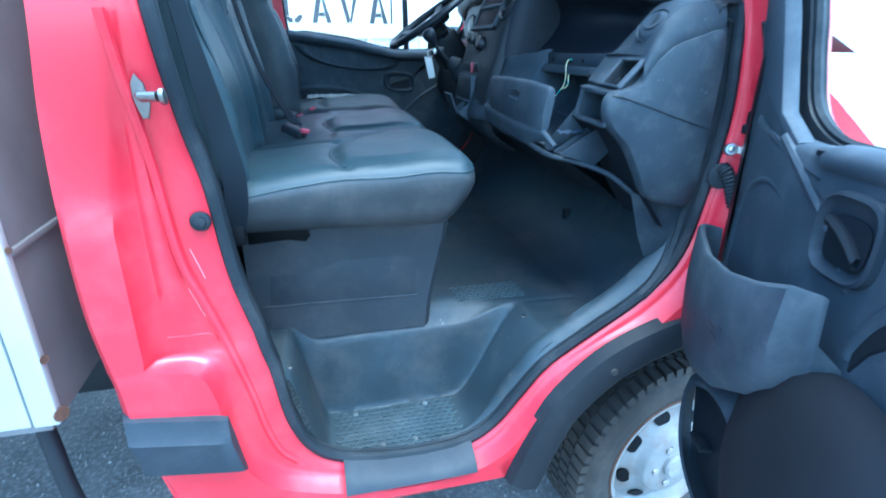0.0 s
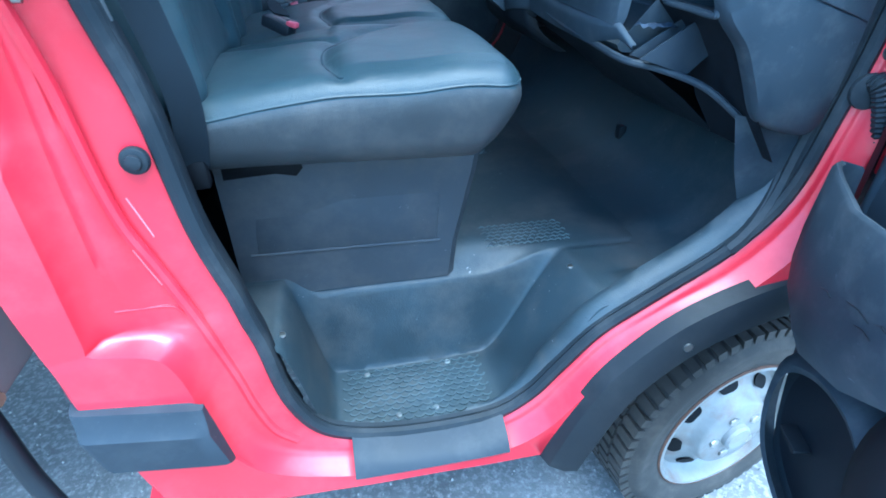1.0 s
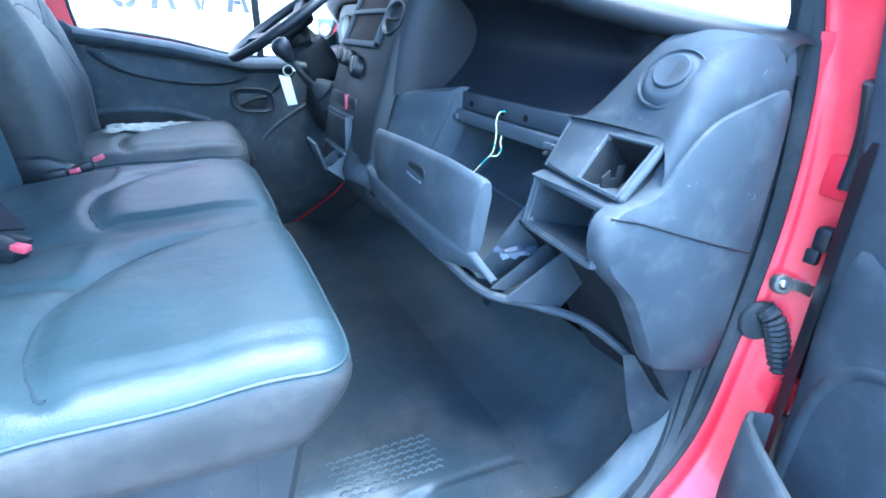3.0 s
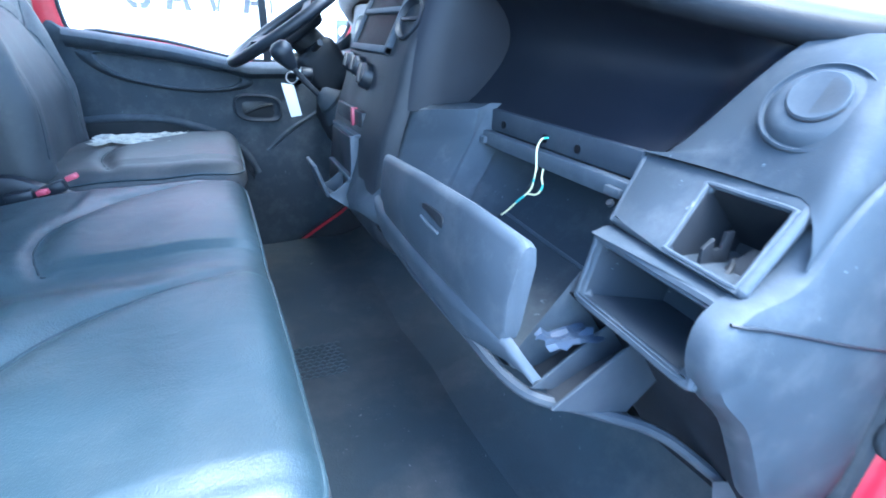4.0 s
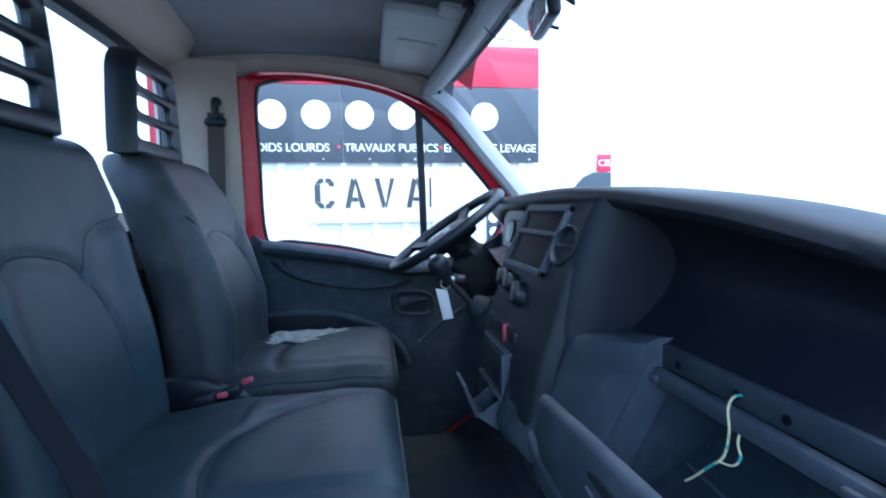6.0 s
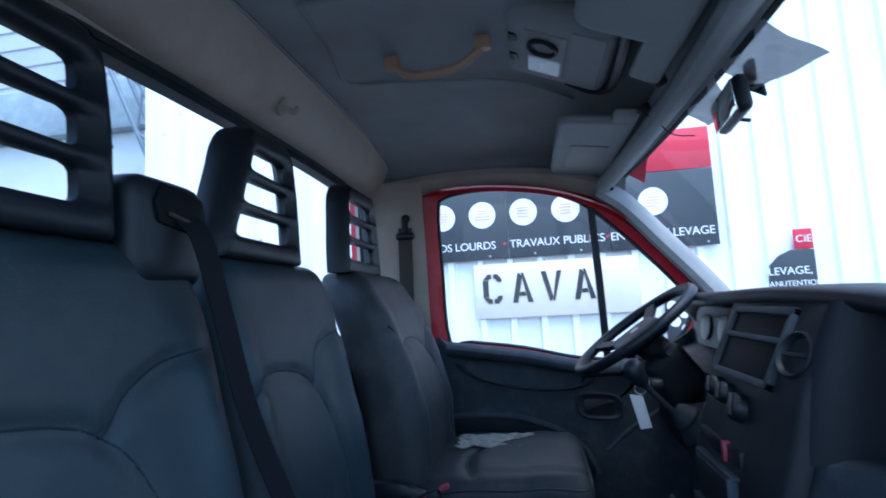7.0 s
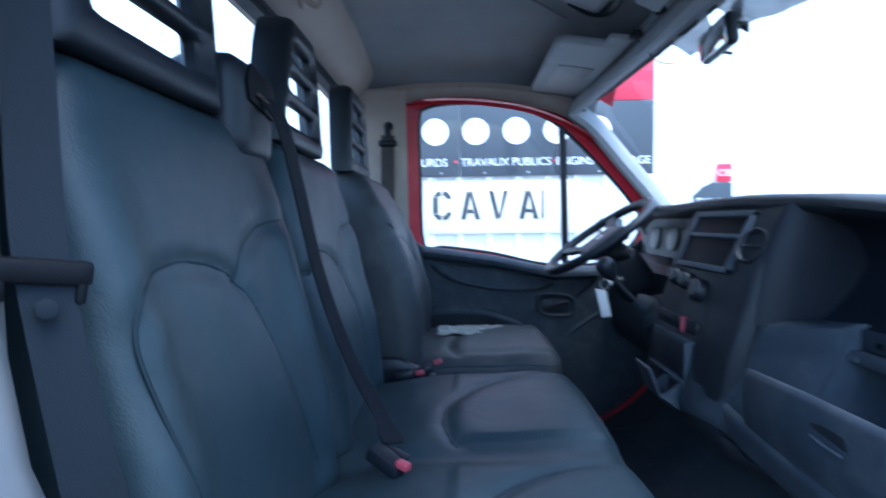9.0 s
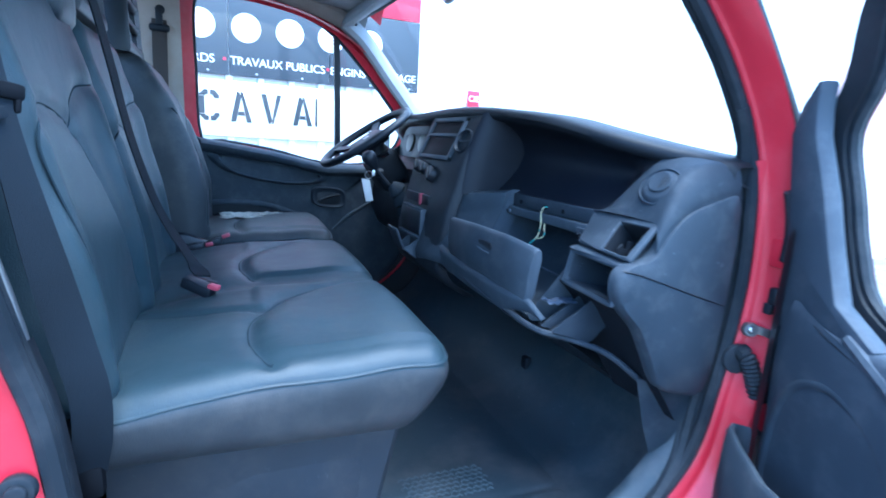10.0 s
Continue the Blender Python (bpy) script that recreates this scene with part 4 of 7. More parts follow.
part("kick_panel", loft([[Vector((x, 1.135 + dy, z)) for x, z, dy in row] for row in (((0.765, 1.13, 0.0), (0.80, 1.02, 0.0), (0.83, 0.96, 0.005)), ((0.83, 1.12, -0.012), (0.86, 1.02, -0.012), (0.872, 0.985, -0.006)), ((0.90, 1.12, -0.012), (0.905, 1.03, -0.012), (0.91, 0.99, -0.006)))]), GREY, floor_ob)
part("kick_panel", mirror_y(loft([[Vector((x, 1.105, z)) for z in (0.45, 0.8, 1.2)] for x in (0.42, 0.7, 1.08)])), BLACK, floor_ob)
part("vent_slot", plate([(0.955, y, z) for y, z in ((1.765, 0.845), (1.795, 0.845), (1.795, 0.885), (1.765, 0.885))], (-1, 0, 0), 0.02, 0.003), BLACK, floor_ob)


# ---------------------------------------------------------------- seats
def cushion_bend(y0, y1, seats, x_front):
    def insert(c):
        return [(0.112, c - 0.205), (0.103, c - 0.198), (0.083, c - 0.128), (0.087, c - 0.045), (0.118, c + 0.014), (0.160, c + 0.085), (0.233, c + 0.152), (0.337, c + 0.198)]

    def bend(p):
        p = p.copy()
        top = ease(1.12, 1.20, p.z)
        x, y = p.x, p.y
        dz = 0.0
        for c in seats:
            u = (y - c) / 0.235
            if abs(u) < 1.1:
                dz += 0.012 * math.cos(min(1, abs(u)) * math.pi / 2)
                # insert: arch seam open to the front
                d = near_line(x, y, insert(c))
                dz -= 0.008 * math.exp(-(d / 0.013) ** 2)
                if x > 0.1 and abs(u) < 0.8:
                    dz += 0.006 * ease(0.0, 0.05, d)
        if len(seats) > 1:
            v = 1.645 + 0.03 * (x - 0.1)
            dz -= 0.010 * math.exp(-((y - v) / 0.045) ** 2) * ease(0.40, 0.2, x)
            dz -= 0.010 * math.exp(-(near_line(x, y, [(-0.13, 1.52), (-0.085, 1.494), (0.0, 1.455), (0.064, 1.44), (0.10, 1.425)]) / 0.011) ** 2)
            dz += 0.004 * noise.noise((x * 14, y * 9, 2.0)) * math.exp(-((y - 1.62) / 0.13) ** 2) * ease(0.2, 0.0, x)
        dz += -0.030 * ease(0.12, -0.16, x) + 0.006 * math.exp(-((x - 0.30) / 0.06) ** 2)
        dz += 0.0025 * noise.noise((x * 9, y * 9, 0.5))
        p.z += dz * top
        # front roll tucks under; the sides lean in below
        low = ease(1.17, 1.07, p.z)
        p.x -= 0.045 * low * ease(0.25, 0.40, x)
        p.y += 0.020 * low * (ease(y0 + 0.1, y0, y) - ease(y1 - 0.1, y1, y))
        p.z -= 0.010 * low * ease(-0.1, 0.35, x)
        return p
    bend.seams = [[bend(Vector((q.x, q.y, 1.2145))) for q in smooth_line([(a, b, 0) for a, b in insert(c)], 8)] for c in seats]
    return bend


def back_bend(y0, y1, c, lean_x, arch):
    """Backrest: leans back, bolstered sides, an arched insert seam; arch holds the seam lines as (y, z)."""
    def bend(p):
        p = p.copy()
        y, z = p.y, p.z
        frontness = ease(-0.05, 0.03, p.x)
        dx = 0.0
        for line in arch:
            dx -= 0.007 * math.exp(-(near_line(y, z, line) / 0.013) ** 2)
        u = (y - c) / ((y1 - y0) / 2)
        dx += 0.020 * math.exp(-((abs(u) - 0.80) / 0.16) ** 2) * ease(1.72, 1.55, z) + 0.018 * math.exp(-((z - 1.36) / 0.12) ** 2) * (1 - 0.5 * u * u)
        dx += 0.003 * noise.noise((y * 8, z * 8, 1.1))
        p.x += dx * frontness
        # upper corners draw in
        t = ease(1.60, 1.77, z)
        p.y = c + (y - c) * (1 - 0.14 * t * t)
        p.x += lean_x(z) if callable(lean_x) else lean_x - 0.17 * (z - 1.20)
        return p
    bend.seams = [[bend(Vector((0.0295, q.x, q.y))) for q in smooth_line([(a, b, 0) for a, b in line], 6) if y0 + 0.018 < q.x < y1 - 0.018] for line in arch]
    return bend


def headrest(parent, y0, y1, x, slant=0.075, margin=0.050):
    """A moulded open headrest with three rounded slots and proud fins; the side at y0 slants."""
    z_top, r_slot = 2.026, 0.015
    slots = ((1.796, 1.846), (1.862, 1.912), (1.928, 1.976))
    zs = [1.760, 1.764, 1.772, 1.786]
    for a, b in slots:
        zs += [a, a + 0.004, a + 0.010, (a + b) / 2, b - 0.010, b - 0.004, b, b + 0.012]
    zs += [1.996, 2.006, 2.013, 2.018, 2.022, 2.0245, z_top]

    def inset(z, r):
        d = max(0.0, z - (z_top - r))
        return r - math.sqrt(max(0.0, r * r - d * d))

    def sides(z):
        return y0 + slant * ease(1.76, 2.02, z) + inset(z, 0.075), y1 - 0.010 * ease(1.88, 2.02, z) - inset(z, 0.055)

    def rounding(d):
        return 0.030 * max(0.0, 1 - d / 0.026) ** 2.2

    bm = bmesh.new()
    grid, open_rows = [], []
    for z in zs:
        L, R = sides(z)
        zz = min(z, 1.975)
        sl, sr = y0 + margin + 6 * slant * (zz - 1.80), y1 - 0.058
        hole = 0.0
        for a, b in slots:
            if a - 1e-6 <= z <= b + 1e-6:
                d = min(z - a, b - z)
                k = r_slot - math.sqrt(max(0.0, r_slot ** 2 - max(0.0, r_slot - d) ** 2))
                sl, sr = sl + k, sr - k
            hole = max(hole, ease(a - 0.012, a + 0.008, z) * ease(b + 0.012, b - 0.008, z))
        sl, sr = max(sl, L + 0.028), min(sr, R - 0.028)
        edge = min(z - 1.748, z_top + 0.004 - z)
        cols = [(L, 0), (L + 0.004, 0), (L + 0.011, 0), (L + 0.022, 0), (L + (sl - L) * 0.72, 0.05), (sl, 0.45), (sr, 1.0), (sr + (R - sr) * 0.30, 0.9), (sr + (R - sr) * 0.58, 0.25), (R - 0.016, 0), (R - 0.008, 0), (R - 0.003, 0), (R, 0)]
        row = []
        for y, k in cols:
            deep = rounding(min(y - L, R - y, edge)) + 0.014 * k * hole + 0.003 * k
            bow = 0.012 * (1 - ((y - (L + R) / 2) / (R - L) * 2) ** 2)
            row.append(bm.verts.new((x - 0.045 * (z - 1.76) - deep + bow, y, z)))
        grid.append(row)
        open_rows.append(any(a - 1e-6 <= z < b - 1e-6 for a, b in slots))
    for i in range(len(zs) - 1):
        for j in range(len(grid[0]) - 1):
            if open_rows[i] and j == 5:
                continue
            bm.faces.new((grid[i][j], grid[i][j + 1], grid[i + 1][j + 1], grid[i + 1][j]))
    ext = bmesh.ops.extrude_face_region(bm, geom=bm.faces[:])
    for g in ext["geom"]:
        if isinstance(g, bmesh.types.BMVert):
            L, R = sides(g.co.z)
            inner = ease(0.0, 0.045, min(g.co.y - L, R - g.co.y, g.co.z - 1.75, 2.03 - g.co.z))
            g.co.x = x - 0.058 + 0.034 * inner - 0.045 * (g.co.z - 1.76)
    ob = part("headrest", bm, BLACK, parent, "black moulded slotted headrest", 55)
    return ob


def seam_tube(pts, parent, r=0.0021):
    part("seam", tube(pts, r, 6), SEAM, parent)


def two_tone(ob, lo, hi, step, bend):
    """Side panels of a cushion in the browner vinyl, a welt where they meet the top."""
    ob.data.materials.append(VINYL_SIDE)
    flat = soft_box(lo, hi, 0.048, step)
    for f, g in zip(ob.data.polygons, flat.faces):
        c = g.calc_center_median()
        if c.z < 1.184 and not (lo[0] + 0.05 < c.x < hi[0] - 0.05 and lo[1] + 0.05 < c.y < hi[1] - 0.05):
            f.material_index = 1
    flat.free()
    r, k = 0.048, 0.0055
    line = []
    for cx, cy, a0 in ((lo[0] + r, lo[1] + r, 270), (hi[0] - r, lo[1] + r, 270), (hi[0] - r, hi[1] - r, 0)):
        for a in ((270,) if cx < 0 else [a0 + 10 * q for q in range(10)]):
            t = math.radians(a)
            line.append(Vector((cx + (r - k) * math.cos(t), cy + (r - k) * math.sin(t), 1.189)))
    fine = []
    for p, q in zip(line, line[1:]):
        n = max(1, int((q - p).length / 0.012))
        fine += [bend(p.lerp(q, i / n)) for i in range(n)]
    part("welt", tube(fine, 0.0028, 6), VINYL, ob)


def bench():
    s = thing("bench_seat", (0.1, 1.65, FLOOR_Z), "two-place bench seat in worn blue-grey vinyl on plastic base", "seat")
    rows = []
    for z, a in ((0.712, 0.0), (0.80, 0.008), (0.98, 0.045), (1.075, 0.058)):
        rows.append([Vector((-0.14, 1.35 - a * 0.3, z)), Vector((0.31 + a, 1.35 - a * 0.3, z)), Vector((0.325 + a, 1.365 - a * 0.3, z)), Vector((0.325 + a, 2.12, z)), Vector((-0.14, 2.12, z))])
    base = part("seat_base", loft(rows, True, True), BASE, s, "dusty grey plastic seat base")
    part("base_panel", plate([(-0.085, 1.349, 0.945), (0.290, 1.347, 0.935), (0.282, 1.352, 0.818), (-0.095, 1.352, 0.826)], (0, -1, 0), 0.009, 0.004), BASE, base)
    part("base_line", tube([(-0.11, 1.346, 0.822), (0.1, 1.346, 0.819), (0.29, 1.346, 0.814)], 0.0042, 6), BASE, base)
    # flat near-black plate paints the shade of the lever recess
    part("base_slot_shade", plate([(x, 1.336, z) for x, z in ((-0.125, 1.040), (-0.01, 1.040), (0.014, 1.032), (0.022, 1.014), (0.008, 0.998), (-0.03, 1.006), (-0.125, 1.000))], (0, -1, 0), 0.003, 0.001), TONGUE, base, "near-black plate for the shade in the lever slot")
    part("under_frame", box(-0.16, 0.30, 1.40, 2.1, 1.02, 1.085, 0.01), BLACK, s)
    cb = cushion_bend(1.165, 2.145, (1.405, 1.895), 0.40)
    cu = part("cushion", soft_box((-0.155, 1.165, 1.07), (0.402, 2.145, 1.215), 0.048, 0.0095, cb), VINYL, s, "blue-grey vinyl cushion", 60)
    two_tone(cu, (-0.155, 1.165, 1.07), (0.402, 2.145, 1.215), 0.0095, cb)
    for line in cb.seams:
        seam_tube(line, cu)
    for y0, y1, c, arch in (
        (1.165, 1.655, 1.40, [[(1.25, 1.22), (1.216, 1.36), (1.196, 1.46), (1.192, 1.518), (1.218, 1.552), (1.31, 1.570), (1.40, 1.552), (1.452, 1.515), (1.484, 1.455), (1.515, 1.36), (1.56, 1.24)], [(1.43, 1.535), (1.465, 1.575), (1.53, 1.605), (1.60, 1.615)]]),
        (1.672, 2.150, 1.905, [[(1.67, 1.50), (1.72, 1.535), (1.80, 1.555), (1.90, 1.54), (1.96, 1.50), (2.0, 1.42), (2.03, 1.24)], [(1.96, 1.51), (1.99, 1.57), (2.05, 1.60), (2.13, 1.615)]])):
        bb = back_bend(y0, y1, c, -0.135, arch)
        bk = part("backrest", soft_box((-0.115, y0, 1.165), (0.03, y1, 1.765), 0.045, 0.010, bb), VINYL, s, "blue-grey vinyl backrest", 60)
        for line in bb.seams:
            if len(line) > 3:
                seam_tube(line, bk)
    headrest(s, 1.185, 1.495, -0.20)
    headrest(s, 1.695, 2.015, -0.20)
    tower = part("belt_tower", soft_box((-0.30, 1.497, 1.70), (-0.185, 1.645, 1.855), 0.03, 0.02), BLACK, s, "black belt outlet at the seat shoulder", 50)
    part("belt_slot", plate([(-0.186, y, z) for y, z in ((1.530, 1.788), (1.620, 1.775), (1.630, 1.80), (1.620, 1.832), (1.535, 1.842), (1.522, 1.815))], (1, 0, 0), 0.006, 0.002), TONGUE, tower, "dark belt slot")
    part("slot_rim", tube([(-0.176, 1.545, 1.80), (-0.174, 1.58, 1.793), (-0.176, 1.615, 1.79)], 0.0032, 8), BELT_BROWN, tower)
    return s


bench()


def driver_seat():
    s = thing("single_seat", (0.1, 2.5, FLOOR_Z), "single seat behind the wheel in worn blue-grey vinyl", "seat")
    part("seat_base", soft_box((-0.12, 2.28, FLOOR_Z), (0.33, 2.72, 1.05), 0.03, 0.06), DARK, s)
    part("side_cover", soft_box((-0.17, 2.222, 1.03), (0.06, 2.262, 1.225), 0.018, 0.02, lambda p: Vector((p.x, p.y, p.z - 0.45 * max(0, p.x + 0.06) * ease(1.05, 1.2, p.z)))), BLACK, s, "black recliner cover")
    cb = cushion_bend(2.262, 2.76, (2.51,), 0.41)
    cu = part("cushion", soft_box((-0.155, 2.262, 1.07), (0.415, 2.76, 1.215), 0.048, 0.0115, cb), VINYL_SIDE, s, "dark grey vinyl cushion", 60)
    two_tone(cu, (-0.155, 2.262, 1.07), (0.415, 2.76, 1.215), 0.0115, cb)
    for line in cb.seams:
        seam_tube(line, cu)
    arch = [[(2.30, 1.24), (2.315, 1.42), (2.35, 1.52), (2.43, 1.56), (2.53, 1.56), (2.62, 1.53), (2.67, 1.45), (2.69, 1.24)], [(2.34, 1.51), (2.31, 1.58), (2.27, 1.62)], [(2.64, 1.51), (2.68, 1.58), (2.73, 1.62)]]
    knots = [(1.0, -0.038), (1.20, -0.045), (1.36, -0.058), (1.50, -0.088), (1.65, -0.136), (1.80, -0.212)]

    def upright(z):
        for (a, b), (c, d) in zip(knots, knots[1:]):
            if z <= c:
                return b + (d - b) * (z - a) / (c - a)
        return knots[-1][1]
    bb = back_bend(2.262, 2.752, 2.505, upright, arch)
    bk = part("backrest", soft_box((-0.115, 2.262, 1.165), (0.03, 2.752, 1.765), 0.045, 0.0115, bb), VINYL_SIDE, s, "dark grey vinyl backrest", 60)
    for line in bb.seams:
        if len(line) > 3:
            seam_tube(line, bk)
    headrest(s, 2.262, 2.600, -0.192, 0.030, 0.036)


driver_seat()


def seat_belts():
    b = thing("middle_seat_belt", (-0.18, 1.58, 1.79), "black lap and shoulder belt from the bench shoulder", "seat belt")
    part("webbing", strap(smooth_line([(-0.178, 1.58, 1.80), (-0.155, 1.585, 1.765), (-0.135, 1.60, 1.66), (-0.112, 1.625, 1.52), (-0.075, 1.66, 1.38), (-0.02, 1.655, 1.275), (0.005, 1.62, 1.243)], 6), 0.041, 0.003, (0.1, 1, 0.25)), BELT, b)
    part("tongue", box(-0.03, 0.03, -0.008, 0.008, -0.004, 0.004, 0.003, m=pose(0.008, 1.605, 1.236, 0, 10, -35)), BLACK, b)
    part("buckle", box(-0.035, 0.03, -0.016, 0.016, -0.012, 0.012, 0.005, m=pose(0.0, 1.585, 1.228, 0, 20, -30)), BLACK, b)
    part("release_button", box(0.0, 0.022, -0.008, 0.008, -0.005, 0.005, 0.002, m=pose(0.018, 1.57, 1.234, 0, 10, -30)), PINK, b, "red release button")
    d = thing("belt_buckle", (0.05, 2.21, 1.22), "black buckle with red release button", "buckle")
    part("stalk", box(-0.05, 0.0, -0.014, 0.014, -0.012, 0.012, 0.005, m=pose(0.04, 2.205, 1.205, 0, -20, 0)), BLACK, d)
    part("release_button", box(0.0, 0.024, -0.008, 0.008, -0.005, 0.006, 0.002, m=pose(0.042, 2.208, 1.215, 0, -20, 0)), PINK, d, "red release button")
    e = thing("belt_buckle", (0.02, 2.17, 1.2), "black buckle with red release button", "buckle")
    part("stalk", box(-0.05, 0.0, -0.014, 0.014, -0.012, 0.012, 0.005, m=pose(-0.01, 2.172, 1.195, 0, -10, 0)), BLACK, e)
    part("release_button", box(0.0, 0.022, -0.008, 0.008, -0.005, 0.006, 0.002, m=pose(-0.006, 2.172, 1.197, 0, -10, 0)), PINK, e, "red release button")
    # passenger belt on the door pillar
    p = thing("passenger_belt", (-0.22, 1.17, 1.87), "grey-black shoulder belt hanging from the door pillar", "seat belt")
    part("upper_anchor", join(soft_box((-0.222, 1.150, 1.815), (-0.190, 1.176, 1.872), 0.011, 0.008), disc((-0.200, 1.162, 1.905), (0.2, -1, 0), 0.012, 0.016, 14, 0.003)), TONGUE, p)
    line = smooth_line([(-0.200, 1.160, 1.85), (-0.186, 1.146, 1.72), (-0.164, 1.124, 1.58), (-0.142, 1.128, 1.44), (-0.120, 1.140, 1.30), (-0.108, 1.148, 1.22), (-0.112, 1.160, 1.15), (-0.125, 1.178, 1.09)], 6)
    rings = []
    for q in line:
        f = ease(1.55, 1.30, q.z)
        w = Vector((0.68 + 0.25 * f, 0.73 - 0.5 * f, 0.0)).normalized() * (0.0160 + 0.006 * f)
        nn = Vector((w.y, -w.x, 0)).normalized() * 0.0013
        rings.append([q - w - nn, q + w - nn, q + w + nn, q - w + nn])
    part("webbing", loft(rings, True, True), BELT_GREY, p)
    tg = join(soft_box((-0.029, -0.006, -0.009), (0.029, 0.006, 0.009), 0.0045, 0.005), box(-0.026, -0.019, -0.005, 0.005, -0.022, 0.0, 0.003), box(0.019, 0.026, -0.005, 0.005, -0.022, 0.0, 0.003))
    tg.transform(pose(-0.162, 1.122, 1.578, 0, 8, 47))
    part("tongue", tg, TONGUE, p, "black belt tongue")
    part("stop_button", disc((-0.158, 1.118, 1.553), (0.7, -0.7, 0), 0.007, 0.005, 16, 0.0015), BELT_GREY, p)
    part("lower_anchor", soft_box((-0.145, 1.170, 1.055), (-0.105, 1.192, 1.105), 0.010, 0.012), TONGUE, p)
    # driver belt
    q = thing("driver_belt", (-0.17, 2.84, 1.97), "black driver shoulder belt on the far door pillar", "seat belt")
    part("upper_anchor", join(disc((-0.16, 2.828, 1.985), (0.3, -1, 0), 0.017, 0.022, 16, 0.004), box(-0.172, -0.148, 2.806, 2.822, 1.93, 1.99, 0.004), soft_box((-0.196, 2.800, 1.905), (-0.124, 2.824, 1.932), 0.010, 0.008)), BLACK, q, "black belt guide")
    part("slide_rail", box(-0.175, -0.145, 2.835, 2.850, 1.70, 2.02, 0.004), BEIGE, q)
    part("webbing", strap([(-0.16, 2.815, 1.95), (-0.165, 2.82, 1.7), (-0.17, 2.825, 1.4), (-0.17, 2.83, 1.1)], 0.052, 0.003, (1, 0.2, 0)), BELT_BROWN, q)


seat_belts()


def crumpled_paper(name, cx, cy, z, w, d, mat, label, seed, n=12):
    rnd = random.Random(seed)
    rows = []
    for i in range(n + 1):
        rows.append([Vector((cx + w * (i / n - 0.5) * (1 + 0.1 * math.sin(j * 1.7)), cy + d * (j / n - 0.5) * (1 + 0.15 * math.sin(i * 1.3)), z + 0.012 * abs(noise.noise((i * 0.55 + seed, j * 0.6, 0))) + min(0.006, w / n * 0.3) * rnd.random())) for j in range(n + 1)])
    bm = loft(rows)
    bmesh.ops.solidify(bm, geom=bm.faces[:], thickness=0.0012)
    return tagged(part(name, bm, mat, angle=15), label, "paper")


crumpled_paper("newspaper", 0.14, 2.58, 1.226, 0.20, 0.14, PAPER, "crumpled newspaper lying on the driver seat", 2)
crumpled_paper("newspaper", 0.205, 2.62, 1.224, 0.13, 0.10, PAPER, "torn newspaper sheet on the driver seat", 9)

# ---------------------------------------------------------------- dashboard
dash = thing("dashboard", (0.8, 1.7, 1.0), "grey truck dashboard with open glovebox and empty bays", "dashboard")
EDGE = [(1.094, 0.885, 1.532), (1.115, 0.865, 1.546), (1.21, 0.805, 1.566), (1.32, 0.748, 1.592), (1.46, 0.726, 1.620), (1.64, 0.716, 1.640), (1.78, 0.704, 1.650), (1.92, 0.698, 1.653), (2.08, 0.698, 1.651), (2.25, 0.702, 1.646), (2.50, 0.725, 1.645), (2.72, 0.765, 1.620), (2.86, 0.86, 1.56)]
EDGE_LINE = smooth_line([(x, y, z) for y, x, z in EDGE], 6)


def edge_at(y):
    for a, b in zip(EDGE_LINE, EDGE_LINE[1:]):
        if a.y <= y <= b.y:
            t = (y - a.y) / (b.y - a.y + 1e-9)
            return a.x + (b.x - a.x) * t, a.z + (b.z - a.z) * t
    return EDGE_LINE[-1].x, EDGE_LINE[-1].z


def dash_top():
    rings = []
    for p in EDGE_LINE:
        x, z = p.x, p.z
        rings.append([Vector((x + 0.045, p.y, z - 0.034)), Vector((x + 0.010, p.y, z - 0.026)), Vector((x, p.y, z - 0.014)), Vector((x + 0.004, p.y, z - 0.003)), Vector((x + 0.018, p.y, z + 0.004)), Vector((x + 0.10, p.y, z + 0.004)), Vector((max(x + 0.2, 1.02), p.y, z - 0.035)), Vector((1.13, p.y, min(z - 0.06, 1.52)))])
    return loft(rings)


part("dash_hood", dash_top(), DARK, dash, "dark charcoal dash hood", 60)


def bowl():
    rings = []
    n = 14
    for i in range(31):
        y = 1.205 + (1.70 - 1.205) * i / 30
        k = ease(1.192, 1.272, y)
        ex, ez = edge_at(y)
        zb = 1.540 + (1.432 - 1.540) * k
        xb = 0.812 + (0.746 - 0.812) * k
        top = Vector((ex + 0.03, y, ez - 0.030))
        low = Vector((xb, y, min(zb, ez - 0.032)))
        deep = 0.085 * ease(1.205, 1.30, y)
        ring = []
        for j in range(n + 1):
            t = j / n
            p = low.lerp(top, t)
            p.x += deep * math.sin(math.pi * t) ** 0.8 * (0.55 + 0.45 * t)
            ring.append(p)
        rings.append(ring)
    return loft(rings)


part("bowl_panel", bowl(), BOWL, dash, "smooth black recessed panel", 60)
strip = part("fixing_strip", box(0.742, 0.754, 1.285, 1.635, 1.402, 1.434, 0.003), RUB, dash)
for y in (1.565, 1.457, 1.388):
    part("hole", disc((0.7425, y, 1.415), (-1, 0, 0), 0.0055, 0.002, 12), TONGUE, strip)


